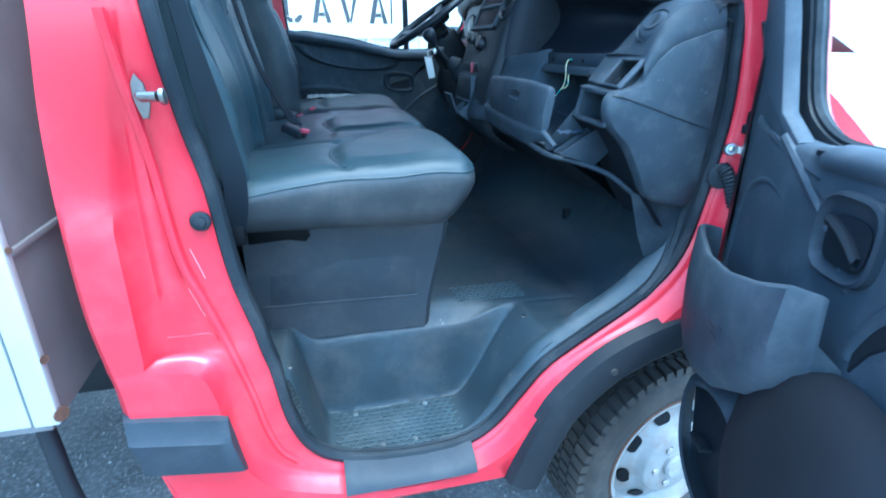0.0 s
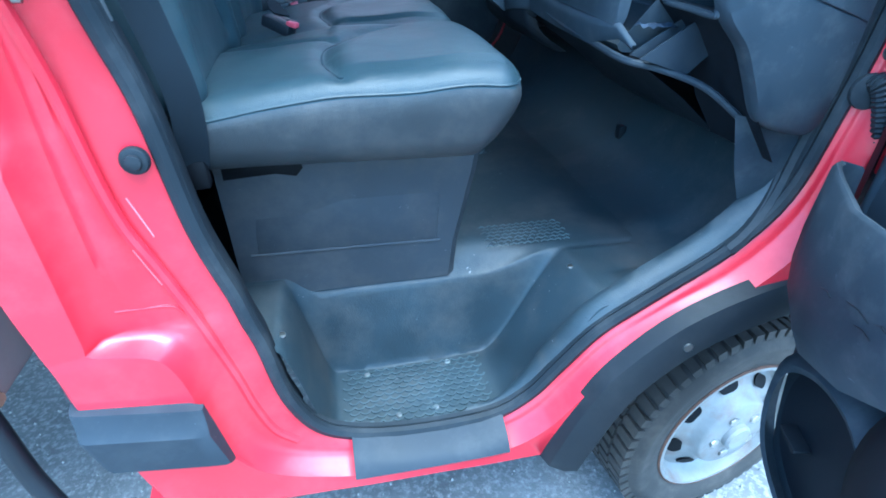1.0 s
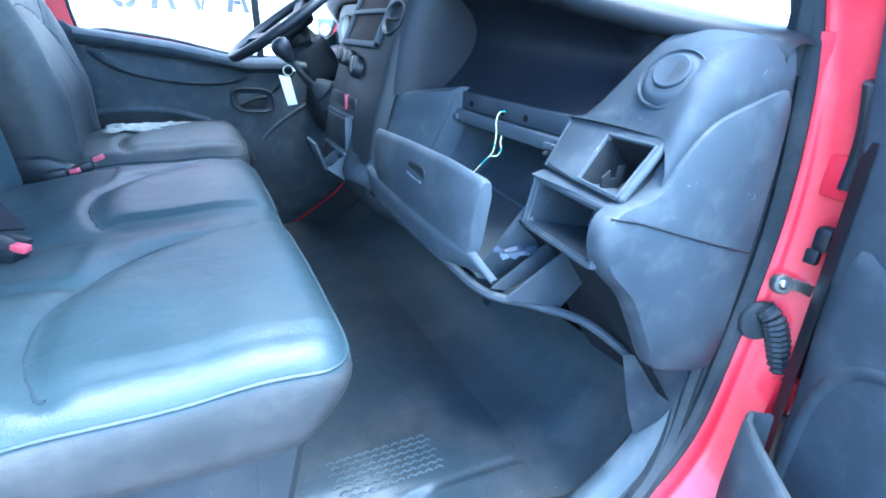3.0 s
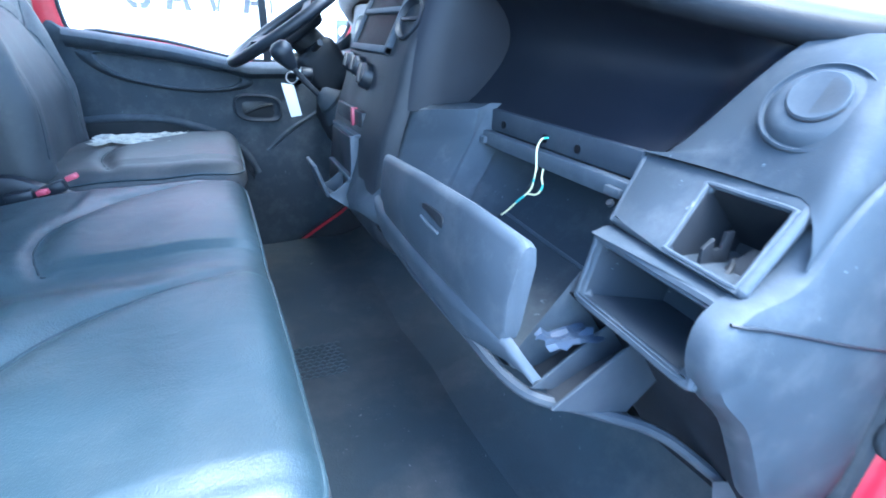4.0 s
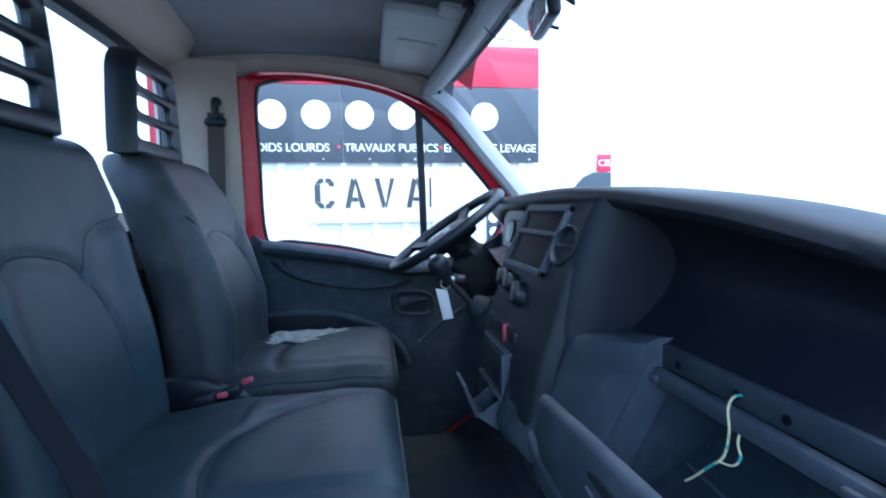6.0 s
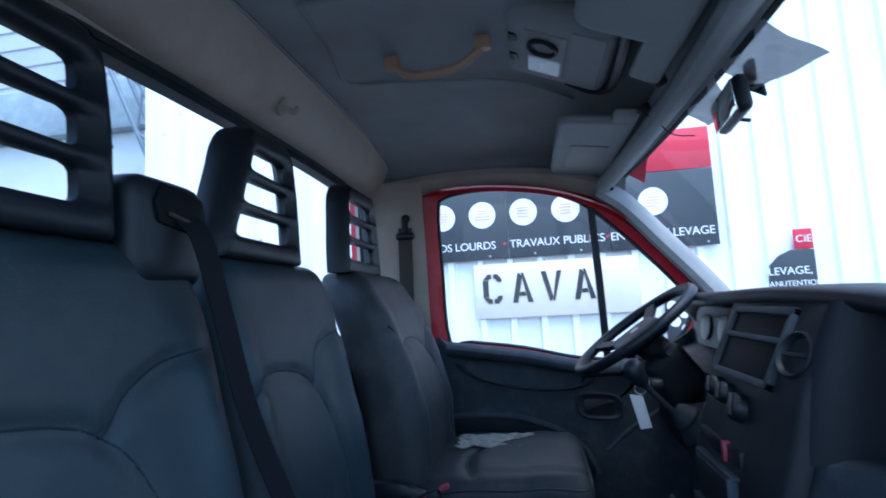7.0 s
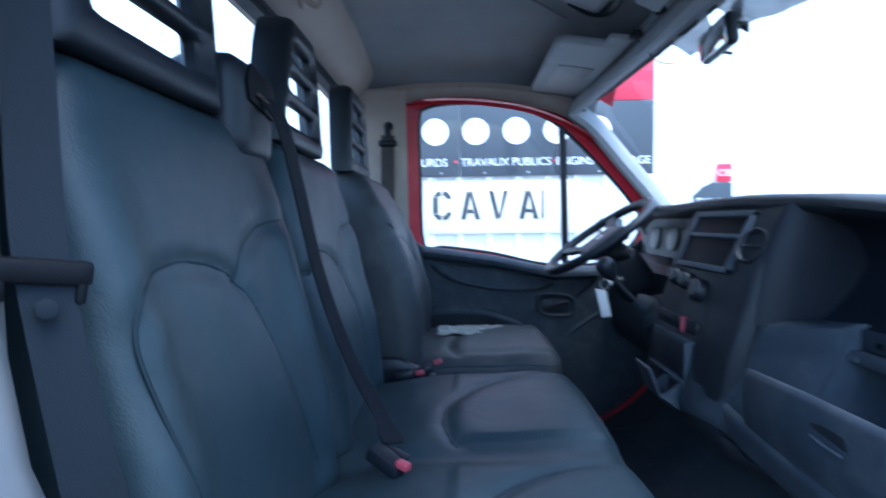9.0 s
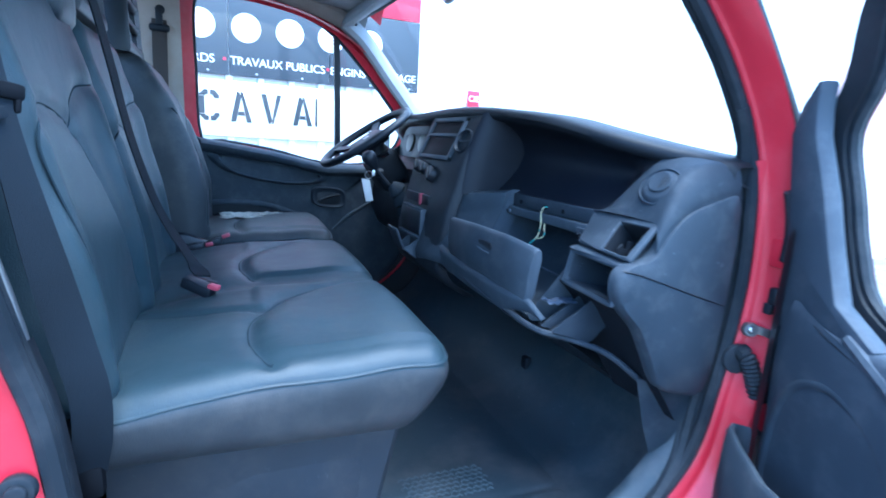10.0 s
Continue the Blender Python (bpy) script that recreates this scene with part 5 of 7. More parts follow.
# outer vent block
def vent_block():
    rim = [1.315 - 0.11 * i / 16 for i in range(17)]
    left = [Vector((0.812 - 0.066 * ease(1.192, 1.272, y), y, 1.540 - 0.108 * ease(1.192, 1.272, y))) for y in rim] + smooth_line([(0.815, 1.20, 1.543), (0.84, 1.195, 1.552), (0.88, 1.19, 1.556)], 2)[1:]
    right = smooth_line([(0.738, 1.120, 1.434), (0.752, 1.120, 1.466), (0.776, 1.119, 1.504), (0.822, 1.117, 1.537), (0.905, 1.114, 1.546)], 5)[:21]
    crease_ = smooth_line([(0.726, 1.094, 1.388), (0.746, 1.093, 1.420), (0.785, 1.092, 1.457), (0.842, 1.092, 1.478), (0.905, 1.092, 1.492)], 5)[:21]
    rings = []
    for a, b, c in zip(left, right, crease_):
        ring = [a + Vector((0.015, 0.010, -0.012)), a]
        for t in (0.1, 0.3, 0.5, 0.7, 0.9):
            ring.append(a.lerp(b, t) + Vector((-0.003, 0, 0.003)) * math.sin(math.pi * t))
        fall = b.lerp(c, 0.5) + Vector((-0.003, -0.007, 0.006))
        ring += [b, b.lerp(fall, 0.35) + Vector((0, -0.002, 0.003)), fall, fall.lerp(c, 0.6) + Vector((0, -0.002, 0)), c, c + Vector((0.012, 0.004, -0.012))]
        rings.append(ring)
    return loft(rings)


part("vent_block", vent_block(), GREY, dash, "grey corner vent housing", 50)
VN = Vector((-0.80, -0.16, 0.58)).normalized()
VC = Vector((0.7742, 1.1493, 1.4912)) + VN * 0.003
vs = Vector((0, 1, 0)) - VN * VN.y
vs.normalize()
vu = VN.cross(vs).normalized()
if vu.z < 0:
    vu = -vu
vent = part("round_vent", lathe(VC, VN, [(0.0395, -0.004), (0.0390, 0.003), (0.0375, 0.0045), (0.0360, 0.002), (0.0345, 0.0015), (0.0320, 0.0045), (0.0280, 0.0075), (0.0240, 0.0085), (0.0, 0.0085)], 48), GREY, dash, "round grey air vent")
VF = VC + vu * 0.0055 + VN * 0.007
part("vent_flap", lathe(VF, VN, [(0.0215, 0.0), (0.0213, 0.0034), (0.0200, 0.0046), (0.010, 0.0040), (0.0, 0.0038)], 40), GREY, vent)
for a0, a1 in ((35, 100), (195, 300)):
    part("flap_line", tube([VF + VN * 0.0022 + (vs * math.cos(a) + vu * math.sin(a)) * 0.0218 for a in (math.radians(a0 + (a1 - a0) * k / 12) for k in range(13))], 0.0009, 6), BLACK, vent)
for k in range(7):
    c_ = -0.003 - 0.0024 * k
    h_ = 0.75 * math.sqrt(0.0205 ** 2 - c_ ** 2)
    part("grille_slot", tube([VF + VN * 0.0042 + vs * c_ + vu * h_ * q for q in (-1, 0, 1)], 0.0005, 5), DARK, vent)
for k in range(5):
    part("demist_slot", tube([(0.818 + 0.011 * k, 1.121, 1.5345 + 0.0022 * k), (0.822 + 0.011 * k, 1.110, 1.521 + 0.002 * k), (0.826 + 0.011 * k, 1.100, 1.506 + 0.002 * k)], 0.0028, 6), BLACK, dash)


def quad_face(tl, tr, br, bl, holes, depth, mat, name, label="", bevel_in=0.0):
    """A panel between four corners with rectangular bays (u0, u1, v0, v1, depth, material)."""
    tl, tr, br, bl = (Vector(p) for p in (tl, tr, br, bl))

    def at(u, v):
        return tl.lerp(tr, u).lerp(bl.lerp(br, u), v)
    nrm = (tr - tl).cross(bl - tl).normalized()
    if nrm.x < 0:
        nrm = -nrm
    us = sorted({0, 1, *[h[0] for h in holes], *[h[1] for h in holes]})
    vv = sorted({0, 1, *[h[2] for h in holes], *[h[3] for h in holes]})
    bm = bmesh.new()
    g = [[bm.verts.new(at(u, v)) for u in us] for v in vv]
    for i in range(len(vv) - 1):
        for j in range(len(us) - 1):
            um, vm = (us[j] + us[j + 1]) / 2, (vv[i] + vv[i + 1]) / 2
            if any(h[0] < um < h[1] and h[2] < vm < h[3] for h in holes):
                continue
            bm.faces.new((g[i][j], g[i][j + 1], g[i + 1][j + 1], g[i + 1][j]))
    ext = bmesh.ops.extrude_face_region(bm, geom=bm.faces[:])
    bmesh.ops.translate(bm, verts=[q for q in ext["geom"] if isinstance(q, bmesh.types.BMVert)], vec=nrm * depth)
    bmesh.ops.recalc_face_normals(bm, faces=bm.faces)
    sharp = [e for e in bm.edges if len(e.link_faces) == 2 and e.calc_face_angle() > 0.9]
    bmesh.ops.bevel(bm, geom=sharp, offset=min(0.007, depth * 0.42), segments=3, affect="EDGES", profile=0.5)
    ob = part(name, bm, mat, dash, label, 45)
    # a darker lining material puts shade into the hollow of each bay
    for u0, u1, v0, v1, deep, m in holes:
        c = [at(u0, v0), at(u1, v0), at(u1, v1), at(u0, v1)]
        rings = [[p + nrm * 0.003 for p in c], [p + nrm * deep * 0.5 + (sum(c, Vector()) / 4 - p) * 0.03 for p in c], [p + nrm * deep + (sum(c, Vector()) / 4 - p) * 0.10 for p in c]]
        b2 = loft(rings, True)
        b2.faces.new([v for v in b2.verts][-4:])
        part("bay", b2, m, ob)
    return ob, at, nrm


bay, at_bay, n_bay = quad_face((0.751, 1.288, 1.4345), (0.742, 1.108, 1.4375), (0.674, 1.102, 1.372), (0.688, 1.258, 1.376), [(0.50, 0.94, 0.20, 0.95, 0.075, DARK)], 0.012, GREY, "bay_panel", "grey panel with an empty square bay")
part("bay_rim", tube(smooth_line([at_bay(u, v) + n_bay * 0.001 for u, v in ((0.50, 0.175), (0.72, 0.175), (0.93, 0.175), (0.955, 0.24), (0.955, 0.55), (0.955, 0.9), (0.93, 0.965), (0.72, 0.965), (0.50, 0.965), (0.485, 0.9), (0.485, 0.55), (0.485, 0.24))], 5, True), 0.0024, 8, True), GREY, bay, "scuffed rim")
part("bay_bracket", join(plate([(0.704, 1.166, 1.349), (0.736, 1.166, 1.349), (0.738, 1.166, 1.392), (0.728, 1.166, 1.392), (0.726, 1.166, 1.378), (0.717, 1.166, 1.378), (0.715, 1.166, 1.388), (0.704, 1.166, 1.380)], (0, -1, 0), 0.004, 0.001), plate([(0.708, 1.160, 1.350), (0.708, 1.128, 1.350), (0.734, 1.122, 1.378), (0.736, 1.140, 1.384)], (-0.6, 0, 0.8), 0.003, 0.001), tube(smooth_line([(0.700, 1.150, 1.352), (0.712, 1.142, 1.366), (0.730, 1.150, 1.372), (0.742, 1.136, 1.362)], 5), 0.0026, 6)), DARK, bay, "dark bracket and cable stub")
part("bay_screw", disc((0.712, 1.128, 1.352), (-0.6, 0, 0.8), 0.006, 0.004, 10, 0.001), CHROME, bay)
part("bay_screw", disc((0.70, 1.272, 1.386), (-0.7, 0, 0.7), 0.004, 0.003, 10), DARK, bay)
part("bay_cheek", plate([(0.745, 1.288, 1.430), (0.80, 1.288, 1.42), (0.80, 1.275, 1.36), (0.688, 1.260, 1.375)], (0, -1, 0), 0.008, 0.003), GREY, bay)
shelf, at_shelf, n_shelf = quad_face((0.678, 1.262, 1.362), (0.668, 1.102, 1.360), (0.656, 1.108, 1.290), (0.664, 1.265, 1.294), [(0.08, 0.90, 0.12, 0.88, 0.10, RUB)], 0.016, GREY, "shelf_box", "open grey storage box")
part("shelf_rim", tube(smooth_line([at_shelf(u, v) + n_shelf * 0.004 for u, v in ((0.06, 0.03), (0.5, 0.03), (0.93, 0.03), (0.975, 0.15), (0.975, 0.5), (0.975, 0.85), (0.93, 0.97), (0.5, 0.97), (0.06, 0.97), (0.025, 0.85), (0.025, 0.5), (0.025, 0.15))], 5, True), 0.0052, 8, True), GREY, shelf, "rounded rim")
part("shelf_cheek", plate([(0.680, 1.264, 1.360), (0.79, 1.268, 1.35), (0.79, 1.268, 1.28), (0.666, 1.266, 1.294)], (0, -1, 0), 0.006, 0.002), GREY, shelf)
part("shelf_top", loft([[Vector((x, y, z)) for y in (1.100, 1.18, 1.262)] for x, z in ((0.672, 1.363), (0.69, 1.368), (0.72, 1.366), (0.78, 1.36))]), GREY, shelf)


def end_cap():
    out = smooth_line([(0.728, 0, 1.386), (0.748, 0, 1.418), (0.786, 0, 1.455), (0.842, 0, 1.476), (0.906, 0, 1.490), (0.920, 0, 1.43), (0.918, 0, 1.30), (0.912, 0, 1.18), (0.895, 0, 1.102), (0.84, 0, 1.104), (0.778, 0, 1.130), (0.738, 0, 1.195), (0.708, 0, 1.245), (0.668, 0, 1.285), (0.650, 0, 1.318), (0.652, 0, 1.35), (0.674, 0, 1.366), (0.705, 0, 1.372)], 4, True)
    rings = []
    c = Vector((0.80, 0, 1.33))
    for s, y in ((1.0, 1.114), (1.0, 1.106), (0.985, 1.097), (0.95, 1.090), (0.75, 1.085), (0.3, 1.083)):
        rings.append([Vector((c.x + (p.x - c.x) * s, y, c.z + (p.z - c.z) * s)) for p in out])
    return loft(rings, True, True)


cap = part("end_cap", end_cap(), GREY, dash, "smooth grey dash end panel", 45)
part("cap_seam", tube(smooth_line([(0.660, 1.0932, 1.3565), (0.668, 1.0888, 1.355), (0.69, 1.0853, 1.350), (0.74, 1.0836, 1.334), (0.80, 1.0827, 1.314), (0.86, 1.0838, 1.295), (0.905, 1.088, 1.281)], 6), 0.0016, 6), BLACK, cap)


def knee_panel():
    rows = []
    for y, dx in ((1.10, 0.0), (1.19, 0.0), (1.268, -0.004), (1.275, 0.05)):
        rows.append([Vector((x + dx, y, z)) for x, z in ((0.665, 1.296), (0.70, 1.262), (0.745, 1.20), (0.785, 1.125), (0.84, 1.05))])
    return loft(rows)


part("knee_mesh", knee_panel(), surface("black_mesh_cloth", (0.007, 0.009, 0.013), 0.9, spec=0.12, var=0.4, scale=60, grain=900, bump=0.6), dash, "black woven under-dash cloth")


# glovebox
def glove_tray():
    prof = smooth_line([(0.748, 0, 1.402), (0.785, 0, 1.395), (0.835, 0, 1.375), (0.845, 0, 1.335), (0.80, 0, 1.275), (0.725, 0, 1.232), (0.66, 0, 1.214), (0.612, 0, 1.212), (0.598, 0, 1.225)], 4)
    rings = []
    for y, k in ((1.272, 0.0), (1.276, 1.0), (1.36, 1.0), (1.45, 1.0), (1.54, 1.0), (1.60, 1.0), (1.612, 0.96)):
        rings.append([Vector((p.x, y, p.z)) for p in prof])
    bm = loft(rings)
    for y in (1.272, 1.612):
        vs_ = [bm.verts.new((p.x, y, p.z)) for p in prof]
        bm.faces.new(vs_)
    return bm


glove = part("glovebox_tray", glove_tray(), GREY, dash, "empty grey glovebox interior", 50)
part("tray_rib", tube([(0.782, 1.60, 1.262), (0.775, 1.45, 1.258), (0.77, 1.30, 1.255)], 0.003, 6), GREY, glove)
part("tray_latch", box(0.757, 0.775, 1.315, 1.385, 1.372, 1.396, 0.003), BLACK, glove)
part("tray_rail", box(0.728, 0.744, 1.276, 1.62, 1.380, 1.402, 0.004), GREY, glove)
for y in (1.30, 1.60):
    part("clip", box(0.722, 0.738, y - 0.012, y + 0.012, 1.384, 1.394, 0.002), GREY, glove)
part("paper_scrap", tube([(0.78, 1.345, 1.268), (0.782, 1.335, 1.269), (0.785, 1.325, 1.271)], 0.0012, 4), TAG_WHITE, glove)


def lid():
    """Hanging glovebox lid, thick rounded upper edge."""
    rings = []
    for y, xt, zt, xb, zb in ((1.258, 0.592, 1.358, 0.582, 1.262), (1.264, 0.590, 1.363, 0.578, 1.256), (1.36, 0.582, 1.371, 0.573, 1.262), (1.50, 0.575, 1.372, 0.570, 1.268), (1.615, 0.571, 1.369, 0.572, 1.274), (1.622, 0.574, 1.364, 0.576, 1.279)):
        rings.append([Vector((x, y, z)) for x, z in ((xt, zt - 0.010), (xt + 0.004, zt - 0.002), (xt + 0.009, zt), (xt + 0.016, zt - 0.003), (xt + 0.018, zt - 0.02), (xb + 0.018, zb + 0.01), (xb + 0.014, zb), (xb + 0.003, zb + 0.003), (xb, zb + 0.012), (xb + (xt - xb) * 0.45 - 0.004, zb + (zt - zb) * 0.45))])
    return loft(rings, True, True)


gl = part("glovebox_lid", lid(), GREY, dash, "dropped grey glovebox lid", 45)
# thin dark plate in place of the shaded recess of the lid handle
slot = [(1.462 - 0.032 + 0.032 * math.copysign(abs(math.cos(a)) ** 0.45, math.cos(a)), 1.332 + 0.013 * math.copysign(abs(math.sin(a)) ** 0.45, math.sin(a))) for a in (k * math.tau / 20 for k in range(20))]
hb = part("lid_handle", plate([(0.5735 - 0.02 * (y - 1.43), y, z) for y, z in slot], (1, 0, 0), 0.0045, 0.0015), DARK, gl, "handle slot, its shade drawn as a dark plate")
part("handle_bar", tube([(0.5708, 1.456, 1.326), (0.5702, 1.43, 1.323), (0.5712, 1.404, 1.322)], 0.0022, 6), GREY, hb)
part("lower_rail", loft([[Vector((x + dx, y, z - dz * (0.25 + 0.75 * ease(1.225, 1.30, y)))) for dx, dz in ((0.012, -0.004), (0.004, 0.0), (0.003, 0.015), (0.010, 0.048))] for y, x, z in ((1.225, 0.596, 1.232), (1.24, 0.586, 1.248), (1.255, 0.578, 1.262), (1.36, 0.572, 1.262), (1.50, 0.568, 1.268), (1.64, 0.570, 1.276), (1.70, 0.578, 1.278))]), GREY, dash, "", 60)
part("lower_lip", tube(smooth_line([(0.585, 1.64, 1.252), (0.580, 1.50, 1.232), (0.588, 1.36, 1.218), (0.602, 1.25, 1.205), (0.66, 1.21, 1.192), (0.73, 1.18, 1.165), (0.79, 1.14, 1.115)], 8), 0.0065, 8), RUB, dash)


def under_dash():
    rows = []
    for y, k in ((1.28, 0.0), (1.45, 0.0), (1.62, -0.005), (1.76, -0.01)):
        rows.append([Vector((x + k, y, z)) for x, z in ((0.60, 1.215), (0.66, 1.185), (0.76, 1.12), (0.86, 1.04), (0.98, 0.98))])
    return loft(rows)


part("under_panel", under_dash(), BLACK, dash)
for y in (1.235, 1.20):
    part("gusset", plate([(0.605, y, 1.215), (0.70, y, 1.275), (0.76, y, 1.24), (0.70, y, 1.185)], (0, 1, 0), 0.004, 0.001), RUB, dash)
part("bin_floor", loft([[Vector((x, y, z)) for y in (1.205, 1.24, 1.275)] for x, z in ((0.625, 1.205), (0.67, 1.225), (0.74, 1.245))]), DARK, dash)


# wing between glovebox and console
def wing():
    rows = []
    for y, x0, z0, x1, z1, x2, z2, x3, z3 in ((1.602, 0.79, 1.440, 0.718, 1.438, 0.712, 1.398, 0.64, 1.27), (1.625, 0.78, 1.438, 0.702, 1.434, 0.692, 1.392, 0.60, 1.262), (1.70, 0.77, 1.432, 0.668, 1.424, 0.655, 1.375, 0.580, 1.255), (1.80, 0.76, 1.424, 0.640, 1.412, 0.625, 1.358, 0.575, 1.245), (1.86, 0.75, 1.418, 0.622, 1.402, 0.606, 1.345, 0.572, 1.235), (1.882, 0.74, 1.414, 0.622, 1.396, 0.612, 1.34, 0.59, 1.235)):
        rows.append([Vector((x, y, z)) for x, z in ((x0, z0), (x1 + 0.02, z1 + 0.004), (x1, z1 - 0.004), (x2, z2), (x2 - 0.004, z2 - 0.012), (x3, z3), (x3 + 0.005, z3 - 0.025), (0.66, 1.19))])
    bm = loft(rows)
    bm.verts.ensure_lookup_table()
    bm.faces.new([bm.verts[i] for i in range(8)])
    return bm


part("dash_wing", wing(), GREY, dash, "grey moulded panel beside the console", 45)


def cheek():
    """Black side of the console above the wing, with a round vent."""
    rows = []
    for z, f in ((1.415, 0.0), (1.50, 0.25), (1.57, 0.55), (1.635, 1.0)):
        rows.append([Vector((x, y, z)) for x, y in ((0.640 + 0.062 * f, 1.730), (0.655 + 0.055 * f, 1.716), (0.70 + 0.035 * f, 1.705), (0.76 + 0.0 * f, 1.695), (0.84, 1.68))])
    return loft(rows)


part("console_cheek", cheek(), BOWL, dash, "", 50)
CN = Vector((-0.90, -0.18, 0.40)).normalized()
CV = Vector((0.668, 1.768, 1.556))
part("centre_vent", join(lathe(CV, CN, [(0.036, -0.004), (0.036, 0.006), (0.033, 0.008), (0.029, 0.003), (0.027, -0.002), (0.0, -0.003)], 32), box(-0.026, 0.026, -0.003, 0.003, -0.002, 0.002, 0.001, m=Matrix.Translation(CV + CN * 0.003) @ CN.to_track_quat("Z", "Y").to_matrix().to_4x4())), BLACK, dash, "round black air vent")


def console():
    prof = smooth_line([(0.735, 0, 1.642), (0.704, 0, 1.628), (0.672, 0, 1.562), (0.645, 0, 1.500), (0.630, 0, 1.44), (0.612, 0, 1.385), (0.602, 0, 1.345), (0.590, 0, 1.27), (0.586, 0, 1.205), (0.61, 0, 1.165), (0.68, 0, 1.12)], 3)
    rings = []
    for y, d in ((1.722, 0.03), (1.728, 0.008), (1.740, 0.0), (2.085, 0.0), (2.10, 0.006), (2.108, 0.05), (2.11, 0.16)):
        rings.append([Vector((p.x + d, y - 0.02 * ease(1.5, 1.63, p.z) * 0, p.z)) for p in prof])
    return loft(rings)


con = part("centre_console", console(), DARK, dash, "charcoal centre console", 45)


def on_face(u, v, out=0.0):
    """A point of the console's upper face: u across (to the passenger), v up, from the middle of the radio frame."""
    up = Vector((0.058, 0, 0.122)).normalized()
    nrm = Vector((-up.z, 0, up.x))
    return Vector((0.669, 1.935, 1.560)) + Vector((0, -1, 0)) * u + up * v + nrm * out


def frame_bar(u0, u1, v0, v1, o0=-0.004, o1=0.009):
    bm = bmesh.new()
    vs_ = [bm.verts.new(on_face(u, v, o)) for o in (o0, o1) for u, v in ((u0, v0), (u1, v0), (u1, v1), (u0, v1))]
    for f in ((0, 1, 2, 3), (4, 5, 6, 7), (0, 1, 5, 4), (1, 2, 6, 5), (2, 3, 7, 6), (3, 0, 4, 7)):
        bm.faces.new([vs_[i] for i in f])
    bmesh.ops.recalc_face_normals(bm, faces=bm.faces)
    bmesh.ops.bevel(bm, geom=bm.edges[:], offset=0.002, segments=2, affect="EDGES", profile=0.5)
    return bm


part("radio_frame", join(frame_bar(-0.11, 0.13, 0.055, 0.068), frame_bar(-0.11, 0.13, -0.068, -0.055), frame_bar(-0.11, -0.098, -0.068, 0.068), frame_bar(0.118, 0.13, -0.068, 0.068), frame_bar(-0.10, 0.12, 0.006, 0.016)), GREY, con, "grey frame of two empty radio bays")
# flat near-black plates stand in for the shaded depth of the empty bays
part("radio_bay_shade", frame_bar(-0.10, 0.12, 0.014, 0.057, -0.004, 0.002), TONGUE, con)
part("radio_bay_shade", frame_bar(-0.10, 0.12, -0.057, 0.008, -0.004, 0.002), TONGUE, con)
for y, z, r in ((2.012, 1.470, 0.019), (1.962, 1.466, 0.019), (1.905, 1.452, 0.024)):
    kn = part("heater_knob", lathe((0.640, y, z), (-0.93, 0, 0.36), [(r + 0.002, 0.0), (r, 0.020), (r - 0.003, 0.025), (r * 0.5, 0.026), (0.0, 0.026)], 24), BLACK, con, "round heater control")
    part("knob_grip", box(-0.0035, 0.0035, -r * 0.85, r * 0.85, 0.0, 0.031, 0.002, m=Matrix.Translation((0.640, y, z)) @ Vector((-0.93, 0, 0.36)).to_track_quat("Z", "Y").to_matrix().to_4x4() @ pose(0, 0, 0, 0, 0, 30)), DARK, kn)
    part("knob_ring", lathe((0.641, y, z), (-0.93, 0, 0.36), [(r + 0.004, 0.0), (r + 0.004, 0.003), (r + 0.001, 0.004)], 24), CHROME, kn)
part("hazard_switch", box(0.602, 0.616, 1.922, 1.934, 1.360, 1.395, 0.002), PINK, con, "red hazard switch")
part("switch_plate", box(0.606, 0.620, 1.86, 1.918, 1.362, 1.393, 0.002), BLACK, con)
part("switch_plate", box(0.606, 0.620, 1.94, 2.06, 1.362, 1.393, 0.002), BLACK, con)
part("cubby", box(0.586, 0.61, 1.87, 2.04, 1.272, 1.345, 0.004), BLACK, con)
part("cubby_rim", join(box(0.583, 0.60, 1.862, 1.872, 1.268, 1.35, 0.002), box(0.590, 0.61, 1.862, 2.05, 1.345, 1.353, 0.002), box(0.578, 0.596, 1.862, 2.05, 1.262, 1.271, 0.002)), GREY, con)
ash = part("ashtray_drawer", plate([(0.543, 1.876, 1.236), (0.543, 1.955, 1.236), (0.583, 1.955, 1.206), (0.583, 1.876, 1.206)], (-0.6, 0, -0.8), 0.004, 0.001), GREY, con, "pulled-out worn grey ashtray drawer")
part("drawer_front", plate([(0.519, 1.872, 1.296), (0.519, 1.958, 1.296), (0.543, 1.958, 1.233), (0.543, 1.872, 1.233)], (-0.93, 0, -0.36), 0.007, 0.002), RUB, ash)
for y in (1.876, 1.951):
    part("drawer_side", plate([(x, y, z) for x, z in ((0.540, 1.237), (0.583, 1.205), (0.604, 1.226), (0.604, 1.270), (0.588, 1.266), (0.570, 1.254), (0.553, 1.240))], (0, 1, 0), 0.004, 0.001), GREY, ash)

# driver's part of the dashboard
part("gauge_hood_lining", loft([[Vector((x, y, z)) for y in (2.13, 2.3, 2.5, 2.7, 2.86)] for x, z in ((0.80, 1.61), (0.84, 1.55), (0.83, 1.48), (0.77, 1.46))]), BLACK, dash)
cl = part("gauge_panel", loft([[Vector((x, y, z)) for y in (2.24, 2.5, 2.74)] for x, z in ((0.828, 1.60), (0.812, 1.49))]), BLACK, dash)
